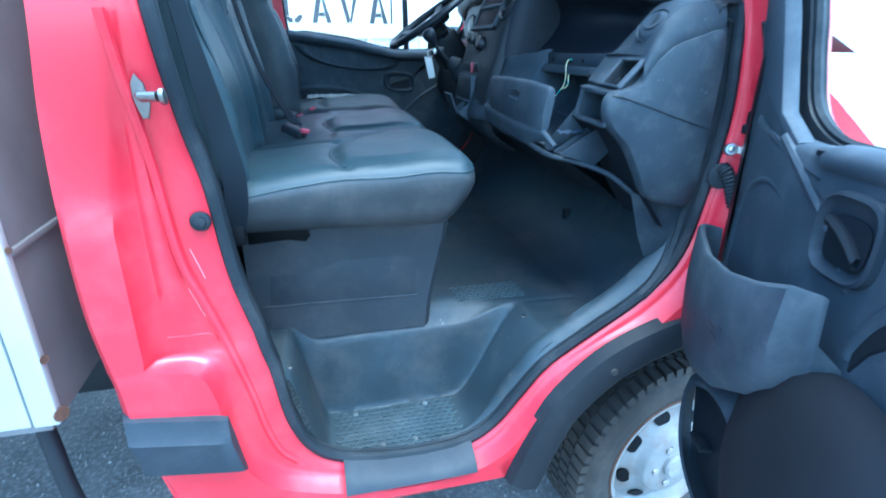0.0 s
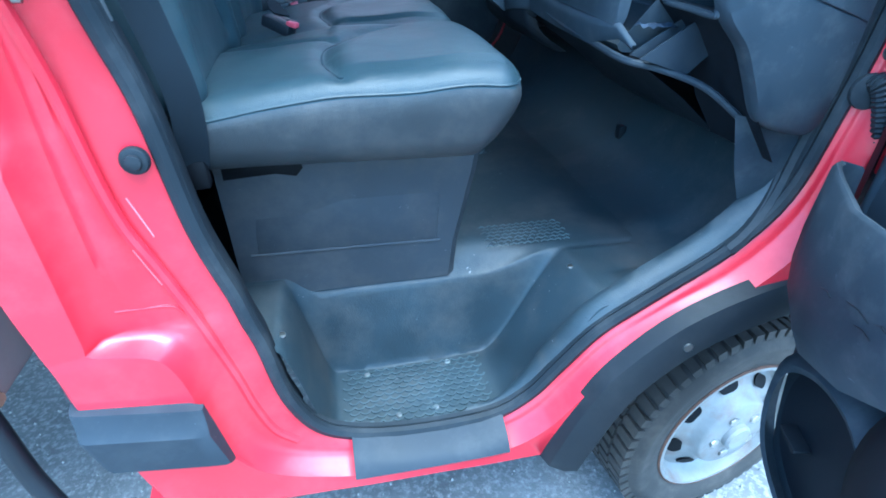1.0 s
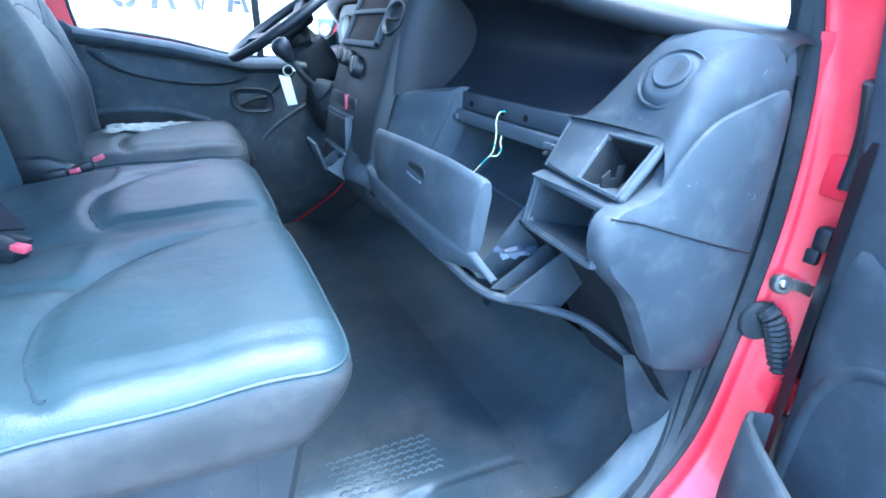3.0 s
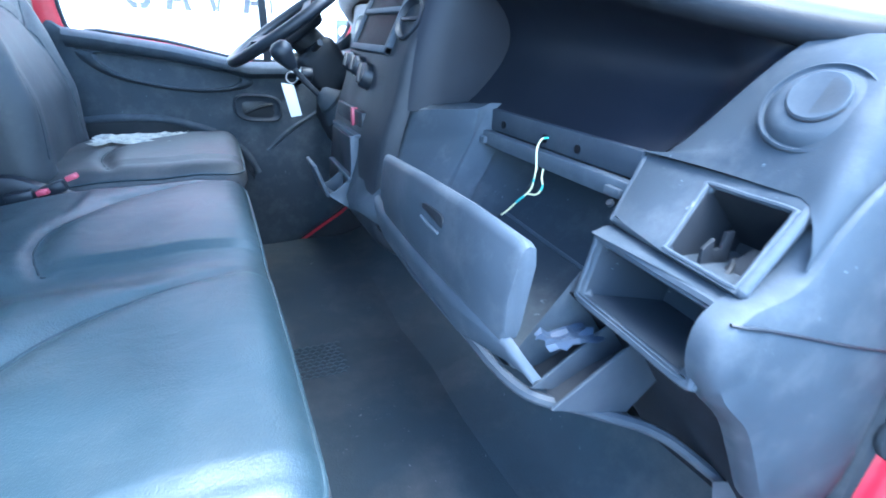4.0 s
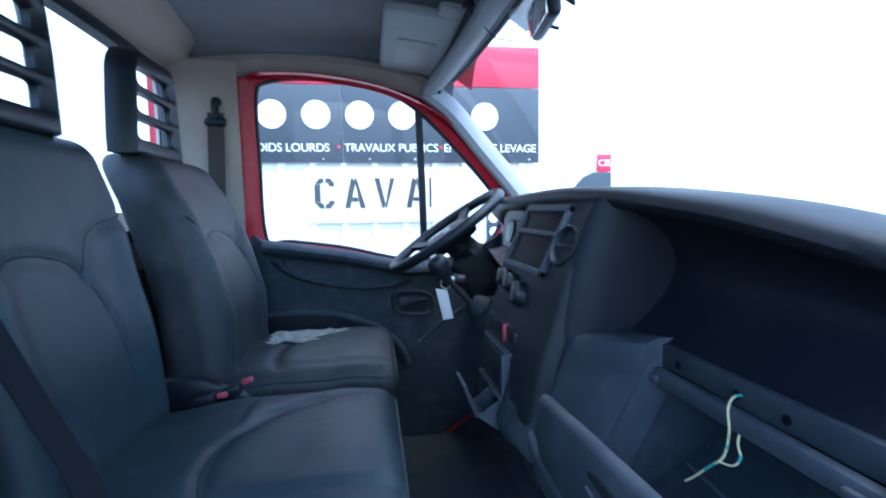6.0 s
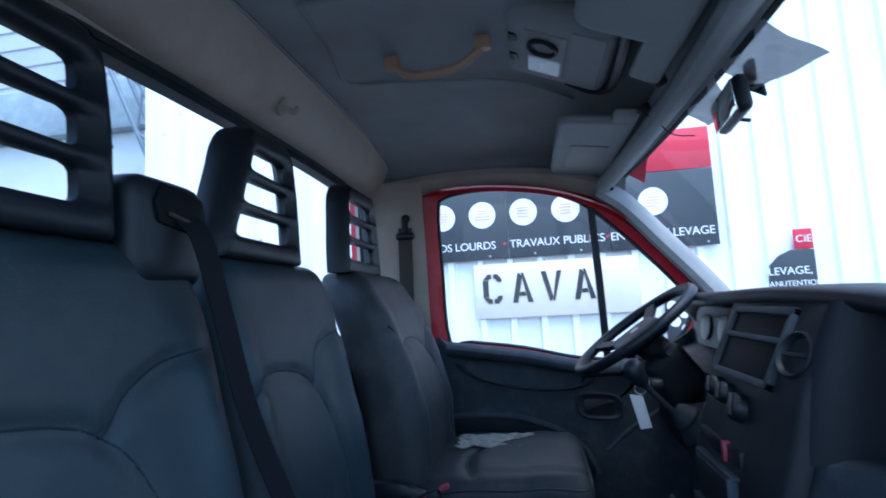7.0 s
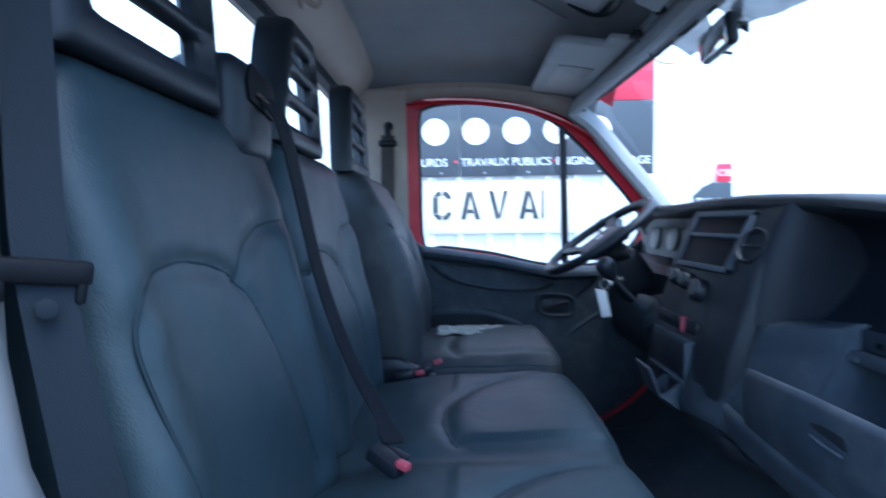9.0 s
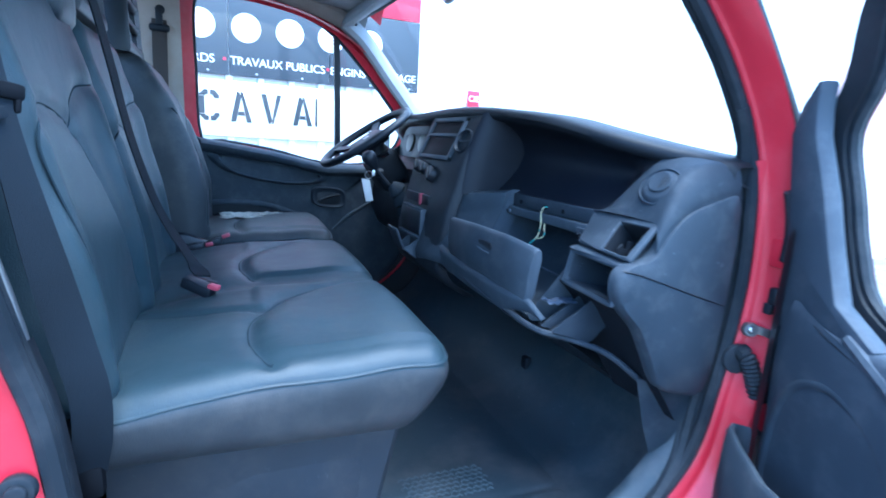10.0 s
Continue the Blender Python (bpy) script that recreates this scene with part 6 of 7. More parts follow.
for y in (2.34, 2.50, 2.65):
    part("gauge", disc((0.818, y, 1.545), (-0.98, 0, 0.18), 0.042, 0.006, 28, 0.002), surface("gauge_face", (0.07, 0.068, 0.06), 0.4, var=0.1, bump=0) if y == 2.34 else bpy.data.materials["gauge_face"], cl, "dull beige round gauge")
part("driver_panel", loft([[Vector((x, y, z)) for y in (2.10, 2.3, 2.5, 2.7, 2.88)] for x, z in ((0.77, 1.462), (0.735, 1.44), (0.715, 1.36), (0.70, 1.25), (0.74, 1.16), (0.86, 1.08))]), DARK, dash)
part("driver_end", plate([(0.74, 2.885, 1.46), (0.90, 2.885, 1.56), (0.93, 2.885, 1.10), (0.72, 2.885, 1.18)], (0, 1, 0), 0.02, 0.004), DARK, dash)
part("windscreen_shelf", loft([[Vector((x, y, z)) for y in (1.10, 1.5, 2.0, 2.5, 2.9)] for x, z in ((0.95, 1.50), (1.15, 1.50), (1.28, 1.44))]), BLACK, dash)


def loose_wires():
    w = thing("loose_wires", (0.74, 1.45, 1.41), "two thin yellow-green wires hanging from the dash strip", "wire")
    a = smooth_line([(0.745, 1.450, 1.417), (0.731, 1.448, 1.416), (0.726, 1.449, 1.402), (0.726, 1.446, 1.380), (0.725, 1.449, 1.356), (0.722, 1.453, 1.345), (0.716, 1.466, 1.330), (0.710, 1.480, 1.313), (0.706, 1.490, 1.303)], 5)
    b = smooth_line([(0.734, 1.436, 1.398), (0.729, 1.436, 1.372), (0.727, 1.429, 1.359), (0.724, 1.436, 1.347), (0.721, 1.453, 1.343)], 5)
    part("wire", tube(a, 0.0012, 6), YELLOW, w, "pale yellow wire")
    part("wire", tube(b, 0.0012, 6), YELLOW, w, "pale yellow wire")
    for line, i, j in ((a, 0, 4), (a, 18, 19), (a, 27, 31), (b, 9, 12)):
        part("green_stretch", tube(line[i:j + 1], 0.0015, 6), GREEN, w, "turquoise insulation")


loose_wires()
crumpled_paper("plastic_scrap", 0.650, 1.246, 1.256, 0.065, 0.032, surface("blue_film", (0.035, 0.055, 0.095), 0.6, var=0.3, scale=40), "crumpled pale blue plastic beside the glovebox lid", 5, 7)


# ---------------------------------------------------------------- steering, gear lever
def steering():
    s = thing("steering_wheel", (0.575, 2.5, 1.555), "black four-spoke steering wheel", "steering wheel")
    c = Vector((0.575, 2.5, 1.555))
    u = Vector((0.33, 0, 0.23)).normalized()
    v = Vector((0, 1, 0))
    n = u.cross(v).normalized()
    if n.z < 0:
        n = -n
    part("rim", tube([c + u * 0.192 * math.cos(a) + v * 0.192 * math.sin(a) for a in (k * math.tau / 56 for k in range(56))], 0.0155, 10, True), BLACK, s, "worn black wheel rim")
    for a in (55, 125, 235, 305):
        r = math.radians(a)
        d = u * math.cos(r) + v * math.sin(r)
        part("spoke", strap([c + d * 0.06 - n * 0.022, c + d * 0.12 - n * 0.016, c + d * 0.188], 0.034, 0.014, n.cross(d)), BLACK, s)
    M = Matrix((( *u, 0), (*v, 0), (*n, 0), (0, 0, 0, 1))).transposed()
    M.translation = c - n * 0.028
    hub = soft_box((-0.075, -0.085, -0.02), (0.075, 0.085, 0.025), 0.02, 0.02)
    hub.transform(M)
    h = part("hub_pad", hub, BLACK, s, "", 50)
    lg = box(-0.012, 0.012, -0.012, 0.012, 0.024, 0.028, 0.002)
    lg.transform(M)
    part("badge", lg, CHROME, h, "small square silver badge")
    part("column", tube([c - n * 0.03, c - n * 0.12 + u * 0.02, c - n * 0.26 + u * 0.04], 0.045, 14), DARK, s)
    sh = soft_box((-0.06, -0.075, -0.20), (0.065, 0.075, -0.05), 0.025, 0.02)
    sh.transform(M)
    part("column_shroud", sh, DARK, s, "", 50)
    for sgn in (-1, 1):
        part("stalk", tube([c - n * 0.09 + v * 0.05 * sgn, c - n * 0.075 + v * 0.14 * sgn + u * 0.01, c - n * 0.07 + v * 0.175 * sgn + u * 0.012], 0.008, 8), BLACK, s)
    k = thing("key_tag", (0.545, 2.35, 1.36), "white card tag hanging on the ignition key", "tag")
    part("tag", plate([(0.520, 2.33, 1.405), (0.552, 2.33, 1.400), (0.568, 2.33, 1.322), (0.540, 2.33, 1.318)], (0, 1, 0), 0.002, 0.0006), TAG_WHITE, k)
    part("key_ring", tube([Vector((0.548 + 0.014 * math.cos(a), 2.331, 1.418 + 0.014 * math.sin(a))) for a in (q * math.tau / 16 for q in range(16))], 0.0015, 6, True), CHROME, k)
    part("key", box(0.56, 0.60, 2.327, 2.331, 1.415, 1.437, 0.001), CHROME, k)
    part("ignition_lock", disc((0.60, 2.33, 1.425), (-1, 0, 0.1), 0.018, 0.03, 18, 0.003), BLACK, k)


steering()


def gear_lever():
    g = thing("gear_lever", (0.66, 2.19, 1.33), "dash-mounted gear lever with worn black knob", "gear lever")
    part("stick", tube(smooth_line([(0.66, 2.19, 1.33), (0.61, 2.19, 1.37), (0.555, 2.189, 1.425), (0.525, 2.188, 1.462)], 5), 0.007, 10), DARK, g)
    part("knob", lathe((0.534, 2.188, 1.450), (-0.56, 0, 0.83), [(0.010, 0.0), (0.014, 0.006), (0.018, 0.018), (0.0245, 0.034), (0.026, 0.046), (0.022, 0.058), (0.012, 0.065), (0.0, 0.066)], 24), BLACK, g, "worn black knob")
    part("boot", lathe((0.685, 2.19, 1.315), (-0.75, 0, 0.66), [(0.080, -0.02), (0.076, 0.0), (0.062, 0.020), (0.066, 0.028), (0.047, 0.052), (0.051, 0.060), (0.032, 0.084), (0.034, 0.092), (0.020, 0.118), (0.010, 0.126)], 24), RUBBER, g, "black rubber boot")
    part("boot_plate", soft_box((0.64, 2.115, 1.25), (0.76, 2.27, 1.40), 0.02, 0.03), DARK, g)


gear_lever()

# ---------------------------------------------------------------- doors
WIN = [(-0.035, 1.515), (-0.045, 1.80), (-0.045, 2.02), (-0.01, 2.072), (0.13, 2.088), (0.30, 2.075), (0.42, 2.045), (0.53, 1.985), (0.68, 1.84), (0.82, 1.68), (0.86, 1.60), (0.82, 1.50), (0.70, 1.43), (0.48, 1.425), (0.25, 1.475), (0.05, 1.503)]
SILL = [(-0.03, 1.508), (0.05, 1.498), (0.25, 1.468), (0.48, 1.418), (0.66, 1.420)]
PASSENGER_WIN = [(-0.035, 1.43), (-0.045, 1.80), (-0.045, 2.02), (-0.01, 2.072), (0.13, 2.088), (0.30, 2.075), (0.42, 2.045), (0.55, 1.985), (0.70, 1.84), (0.82, 1.69), (0.875, 1.60), (0.890, 1.50), (0.885, 1.42), (0.845, 1.345), (0.76, 1.305), (0.66, 1.30), (0.48, 1.313), (0.25, 1.36), (0.05, 1.41)]
PASSENGER_SILL = [(-0.03, 1.428), (0.05, 1.41), (0.25, 1.360), (0.48, 1.316), (0.66, 1.306)]


def lean(z):
    return skin(z)


def bulge(x, z, fore):
    """The front sash of the open door stands steeper."""
    return fore * (1.5 * ease(1.42, 1.66, z) + 2.2 * ease(1.66, 1.85, z)) * ease(0.30, 0.60, x)


def door_shell(name, label, to_world, win_pts, sill, dz, handle, fore):
    """A cab door in closed-door coordinates x, depth in from the skin, z; to_world places it."""
    WIN_LINE = smooth_line([(x + bulge(x, z, fore), z, 0) for x, z in win_pts], 4, True)
    # only the open door gets the lightened copy of the grey
    lining = DOOR_GREY_LIT if fore else GREY
    root = thing(name, to_world(Vector((0.95, 0.0, 0.5))), label, "door")

    def put(bm):
        for v in bm.verts:
            v.co = to_world(v.co)
        return bm

    outline = [(o.x + bulge(o.x, o.y, fore), o.y) for o in SIDE_LINE]
    c = Vector((0.40, 1.30))
    n = len(outline)
    win = []
    for x, z in outline:
        d = (Vector((x, z)) - c).normalized()
        best, bp = -2, None
        for q in WIN_LINE:
            e = (Vector((q.x, q.y)) - Vector((0.36, 1.74))).normalized()
            f = (Vector((x, z)) - Vector((0.36, 1.74))).normalized()
            if e.dot(f) > best:
                best, bp = e.dot(f), q
        win.append((bp.x, bp.y))

    def ring(pts, depth, grow, c0):
        out = []
        for x, z in pts:
            d = (Vector((x, z)) - Vector(c0)).normalized()
            zz = z + d.y * grow
            out.append(Vector((x + d.x * grow, depth + lean(zz), zz)))
        return out
    W0 = (0.36, 1.74)
    shell = loft([ring(win, 0.012, 0.0, W0), ring(win, 0.0, 0.012, W0), ring(outline, 0.0, 0.03, c), ring(outline, 0.018, 0.036, c), ring(outline, 0.030, 0.030, c), ring(outline, 0.052, 0.0, c), ring(outline, 0.060, -0.012, c)], True)
    part("door_skin", put(shell), RED, root, "red painted door", 50)
    frame_in = loft([ring(win, 0.012, 0.0, W0), ring(win, 0.045, 0.002, W0), ring(win, 0.052, 0.020, W0), [p + Vector((0, 0.0, 0)) for p in ring(outline, 0.060, -0.012, c)]], True)
    part("window_frame", put(frame_in), DARK if fore else RED, root, "dark inner window frame" if fore else "red inner window frame", 50)
    seal = tube([Vector((q.x, 0.030 + lean(q.y), q.y)) for q in WIN_LINE], 0.010, 6, True)
    part("window_seal", put(seal), RUBBER, root)
    gl_ = bmesh.new()
    gl_.faces.new([gl_.verts.new((q.x, 0.026 + lean(q.y), q.y)) for q in WIN_LINE])
    pane = part("pane", put(gl_), CLEAR, root)
    pane.visible_shadow = False
    bar = loft([[Vector((x + dx, d + lean(z), z)) for dx, d in ((-0.013, 0.020), (0.013, 0.020), (0.013, 0.040), (-0.013, 0.040))] for x, z in ((0.553, 1.42 + dz), (0.545, 1.70), (0.532, 1.99))], True, True)
    part("window_bar", put(bar), BLACK, root, "black quarter-light bar")

    # inner panel, below the glass
    lower = smooth_line([(-0.075, 1.53 + dz, 0)] + [(x, z + 0.002, 0) for x, z in sill] + ([(0.80, 1.475, 0), (0.850, 1.53, 0), (0.882, 1.56, 0), (0.905, 1.44, 0)] if fore == 0 else [(0.74, 1.298, 0), (0.83, 1.304, 0), (0.90, 1.318, 0), (0.945, 1.335, 0)]) + [(0.915 + fore, 1.25, 0), (0.905 + fore, 1.10, 0), (0.86 + fore * 1.9, 0.96, 0), (0.78 + fore * 2.2, 0.86, 0), (0.66 + fore * 2.0, 0.78, 0), (0.54, 0.70, 0), (0.46, 0.58, 0), (0.36, 0.53, 0), (0.20, 0.52, 0), (0.06, 0.54, 0), (0.0, 0.60, 0), (-0.03, 0.72, 0), (-0.06, 0.90, 0), (-0.10, 1.10, 0), (-0.115, 1.30, 0), (-0.12, 1.45, 0)], 3, True)
    cc = Vector((0.40, 1.15))
    rings = []
    for s, d in ((1.0, 0.058), (0.99, 0.085), (0.965, 0.098), (0.90, 0.104), (0.6, 0.108), (0.25, 0.108)):
        rings.append([Vector((cc.x + (p.x - cc.x) * s, d + lean(cc.y + (p.y - cc.y) * s), cc.y + (p.y - cc.y) * s)) for p in lower])
    bm = loft(rings, True)
    bm.faces.new([v for v in bm.verts][-len(lower):])
    inner = part("inner_panel", put(bm), lining, root, "grey moulded door lining", 50)
    top = loft([[Vector((x, 0.05 + (d - 0.05) * (0.68 if fore else 1.0) + lean(z), z)) for d, z in ((0.050, z0 + 0.004), (0.085, z0 + 0.006), (0.134, z0 - 0.003), (0.143, z0 - 0.014), (0.140, z0 - 0.030), (0.105, z0 - 0.048))] for x, z0 in sill])
    part("window_ledge", put(top), lining, inner, "", 50)
    # long recess under the ledge
    rec = smooth_line([(0.035, 1.440, 0), (0.09, 1.385, 0), (0.20, 1.352, 0), (0.32, 1.338, 0), (0.42, 1.345, 0), (0.455, 1.368, 0), (0.41, 1.388, 0), (0.25, 1.420, 0), (0.10, 1.440, 0)], 4, True)
    part("armrest_recess", put(loft([[Vector((0.27 + (p.x - 0.27) * s, d, 1.40 + dz + (p.y - 1.40) * s)) for p in rec] for s, d in ((1.22, 0.104), (1.14, 0.120), (1.06, 0.128), (1.01, 0.128), (0.97, 0.1135), (0.5, 0.111), (0.02, 0.111))], True)), lining, inner, "", 40)
    # handle bay: a dished surround, a dark well and the lever
    hx, hz, hw, hh = handle
    hr = [(hw * math.copysign(abs(math.cos(a)) ** 0.6, math.cos(a)), hh * math.copysign(abs(math.sin(a)) ** 0.6, math.sin(a)) - 0.1 * hw * math.cos(a)) for a in (k * math.tau / 28 for k in range(28))]
    bay_ = part("handle_bay", put(loft([[Vector((hx + x * q, d, hz + z * q)) for x, z in hr] for q, d in ((1.14, 0.104), (1.11, 0.119), (1.02, 0.122), (0.94, 0.114), (0.82, 0.110), (0.1, 0.110))], True)), RUB, inner, "black handle surround", 40)
    part("handle_well", put(plate([Vector((hx + x * 0.74, 0.1105, hz - 0.10 * hh + z * 0.66)) for x, z in hr], (0, 1, 0), 0.003, 0.001)), BLACK, bay_)
    part("pull_handle", put(loft([[Vector((hx + hw * u, 0.112 + d, hz + hh * v)) for d, v in ((0.0, v0), (0.010, v0 + 0.03), (0.013, v0 + 0.16), (0.008, v0 + 0.30), (0.0, v0 + 0.30))] for u, v0 in ((-0.62, -0.55), (-0.3, -0.30), (0.1, -0.05), (0.45, 0.10), (0.66, 0.12))], False)), DARK, bay_)
    # swept lower fold; a dark strip paints the shade of the map pocket behind it
    part("pocket_shade", put(loft([[Vector((x, d, z - dz)) for dz, d in ((0.0, 0.100), (0.006, 0.1125), (0.05, 0.112), (0.06, 0.104))] for x, z in ((-0.03, 1.236), (0.02, 1.242), (0.08, 1.244), (0.15, 1.242), (0.22, 1.233), (0.29, 1.212), (0.36, 1.183), (0.41, 1.15), (0.44, 1.12), (0.465, 1.075))])), DARK, inner)
    part("panel_fold", put(tube(smooth_line([(-0.03, 0.100, 1.238), (0.08, 0.102, 1.246), (0.22, 0.103, 1.235), (0.36, 0.103, 1.185), (0.44, 0.102, 1.12), (0.48, 0.100, 1.04)], 6), 0.015, 10)), lining, inner)
    part("panel_fold", put(tube(smooth_line([(0.52, 0.101, 1.12), (0.60, 0.103, 1.19), (0.70, 0.103, 1.25), (0.80, 0.098, 1.30)], 6), 0.010, 8)), lining, inner)
    return root, inner, put


def left_world(p):
    return Vector((p.x, 2.972 - p.y, p.z))


door_shell("driver_door", "closed red driver door with grey lining", left_world, WIN, SILL, 0.0, (0.50, 1.272, 0.072, 0.042), 0.0)
TH = math.radians(70)


def open_world(p):
    """The passenger door, swung out 70 degrees about its front edge."""
    s, off = 0.985 - p.x, p.y - 0.06
    return Vector((0.988 - math.cos(TH) * s - math.sin(TH) * off, 1.03 - math.sin(TH) * s + math.cos(TH) * off, p.z))


pd, pd_inner, pd_put = door_shell("passenger_door", "open red passenger door with grey lining and pocket", open_world, PASSENGER_WIN, PASSENGER_SILL, -0.085, (0.545, 1.195, 0.066, 0.060), 0.045)


def door_pocket():
    """The deep map pocket and the speaker below it."""
    rows = []
    for s, z0, z1, off in ((0.0, 0.90, 1.040, 0.060), (0.003, 0.87, 1.050, 0.100), (0.020, 0.84, 1.052, 0.118), (0.06, 0.80, 1.046, 0.130), (0.15, 0.775, 1.036, 0.150), (0.27, 0.815, 1.050, 0.162), (0.38, 0.88, 1.080, 0.162), (0.445, 0.93, 1.105, 0.15), (0.465, 0.96, 1.10, 0.115)):
        x, z0, z1 = 0.940 - s, z0 + 0.025, z1 + 0.035
        rows.append([Vector((x, 0.10, z0 - 0.01)), Vector((x, 0.06 + off * 0.8, z0)), Vector((x, 0.06 + off * 0.98, z0 + 0.05)), Vector((x, 0.06 + off, (z0 + z1) / 2)), Vector((x, 0.06 + off * 0.96, z1 - 0.006)), Vector((x, 0.06 + off * 0.92, z1)), Vector((x, 0.06 + off * 0.84, z1 - 0.006)), Vector((x, 0.06 + off * 0.80, z1 - 0.08)), Vector((x, 0.11, z0 + 0.03))])
    p = part("map_pocket", pd_put(loft(rows, True, True)), GREY, pd, "scratched grey door pocket", 45)
    for k, (s, z, L) in enumerate(((0.30, 0.985, 0.05), (0.33, 0.97, 0.035), (0.24, 0.965, 0.03), (0.36, 0.995, 0.02))):
        x = 0.985 - s
        part("scratch", pd_put(tube([(x, 0.2255, z), (x - L * 0.5, 0.2262, z + 0.006), (x - L, 0.2262, z + 0.004)], 0.0009, 4)), BLACK, p)
    c = Vector((0.985 - 0.585, 0.12, 0.80))
    sp = part("speaker_cone", pd_put(lathe(c, (0, 1, 0), [(0.225, 0.0), (0.225, 0.03), (0.215, 0.05), (0.175, 0.075), (0.11, 0.095), (0.04, 0.103), (0.0, 0.105)], 48)), FOAM, pd, "large black round speaker cover", 60)
    part("speaker_rim", pd_put(lathe(c + Vector((0, 0.068, -0.06)), (0, 1, 0.2), [(0.125, 0.0), (0.125, 0.008), (0.118, 0.010)], 40)), FOAM, sp)
    fr = smooth_line([(0.985 - s, z, 0) for s, z in ((0.16, 0.72), (0.24, 0.775), (0.34, 0.775), (0.42, 0.70), (0.44, 0.60), (0.40, 0.54), (0.30, 0.53), (0.20, 0.56), (0.155, 0.63))], 4, True)
    f = part("speaker_bay", pd_put(loft([[Vector((0.69 + (p_.x - 0.69) * k, d, 0.65 + (p_.y - 0.65) * k)) for p_ in fr] for k, d in ((1.32, 0.12), (1.22, 0.150), (1.08, 0.162), (1.0, 0.158))], True)), GREY, pd, "", 50)
    part("lower_panel", pd_put(plate([(0.985 - s, 0.125, z) for s, z in ((0.075, 0.84), (0.10, 0.70), (0.135, 0.58), (0.18, 0.48), (0.50, 0.45), (0.80, 0.48), (0.82, 0.90), (0.40, 0.90))], (0, -1, 0), 0.07, 0.01)), GREY, pd)
    b = bmesh.new()
    b.faces.new([b.verts.new((0.69 + (p_.x - 0.69) * 1.02, 0.130, 0.65 + (p_.y - 0.65) * 1.02)) for p_ in fr])
    part("bay_back", pd_put(b), BLACK, f)
    part("bay_tab", pd_put(box(0.72, 0.78, 0.13, 0.16, 0.632, 0.640, 0.002)), DARK, f)
    part("door_edge_trim", pd_put(loft([[Vector((x, d, z)) for x, d in ((0.968, 0.040), (0.975, 0.060), (0.972, 0.085), (0.955, 0.101), (0.935, 0.104))] for z in (0.93, 1.0, 1.1, 1.2, 1.35, 1.44)])), DARK, pd)
    corner = [(0.985 - s, z) for s, z in ((0.028, 1.40), (0.032, 1.50), (0.058, 1.595), (0.085, 1.640), (0.118, 1.678), (0.130, 1.678), (0.122, 1.64), (0.115, 1.595), (0.112, 1.50), (0.118, 1.42), (0.150, 1.342), (0.23, 1.298), (0.23, 1.268), (0.04, 1.268))]
    part("mirror_corner_trim", pd_put(plate([(x + bulge(x, z, 0.045), 0.066 + skin(z), z) for x, z in corner], (0, 1, 0), 0.034, 0.008)), DOOR_GREY_LIT, pd, "grey trim at the window corner")
    part("arch_ridge", pd_put(tube(smooth_line([(0.985 - u, 0.0965, z) for u, z in ((0.070, 0.96), (0.074, 1.06), (0.085, 1.14), (0.12, 1.195), (0.185, 1.215), (0.255, 1.185), (0.30, 1.13), (0.325, 1.06), (0.335, 0.98))], 6), 0.012, 10)), GREY, pd_inner, "moulded arch above the pocket")
    part("panel_seam", pd_put(tube(smooth_line([(0.985 - u, d, z) for u, d, z in ((0.06, 0.094, 1.322), (0.13, 0.104, 1.298), (0.21, 0.1055, 1.275), (0.33, 0.107, 1.255))], 6), 0.0016, 6)), BLACK, pd_inner)
    part("switch_tab", pd_put(box(0.60, 0.68, 0.088, 0.110, 1.290, 1.301, 0.003)), BLACK, pd)
    return p


door_pocket()

# ---------------------------------------------------------------- roof, rear wall, glazing
roof_line = smooth_line([(y, 0, z) for y, z in ((1.10, 2.10), (1.16, 2.165), (1.28, 2.205), (1.6, 2.235), (2.0, 2.245), (2.4, 2.235), (2.72, 2.205), (2.84, 2.165), (2.90, 2.10))], 4)


def roof_shell(dz, x0, x1):
    rings = []
    for x, k in ((x0, 0.04), (x0 + 0.06, 0.012), (0.0, 0.0), (0.3, 0.0), (x1 - 0.18, 0.012), (x1 - 0.06, 0.045), (x1, 0.085)):
        rings.append([Vector((x, 2.0 + (p.x - 2.0) * (1 + dz * 0.6), p.z + dz - k)) for p in roof_line])
    return loft(rings)


part("roof_panel", roof_shell(0.05, -0.38, 0.74), RED, truck, "red roof")
head = tagged(part("ceiling", roof_shell(0.0, -0.29, 0.66), LINER, angle=60), "soiled grey fabric headliner", "headliner", kind="structure")
for pts in ([(-0.20, 1.30, 2.196), (-0.20, 1.6, 2.222), (-0.20, 2.4, 2.222), (-0.20, 2.70, 2.196)],
            [(-0.10, 1.80, 2.235), (0.13, 1.785, 2.236), (0.34, 1.78, 2.23)], [(-0.10, 1.80, 2.235), (-0.115, 2.0, 2.238), (-0.13, 2.15, 2.235), (0.0, 2.185, 2.235), (0.28, 2.25, 2.231), (0.45, 2.40, 2.22)]):
    part("liner_seam", tube(smooth_line(pts, 6), 0.004, 6), LINER, head)


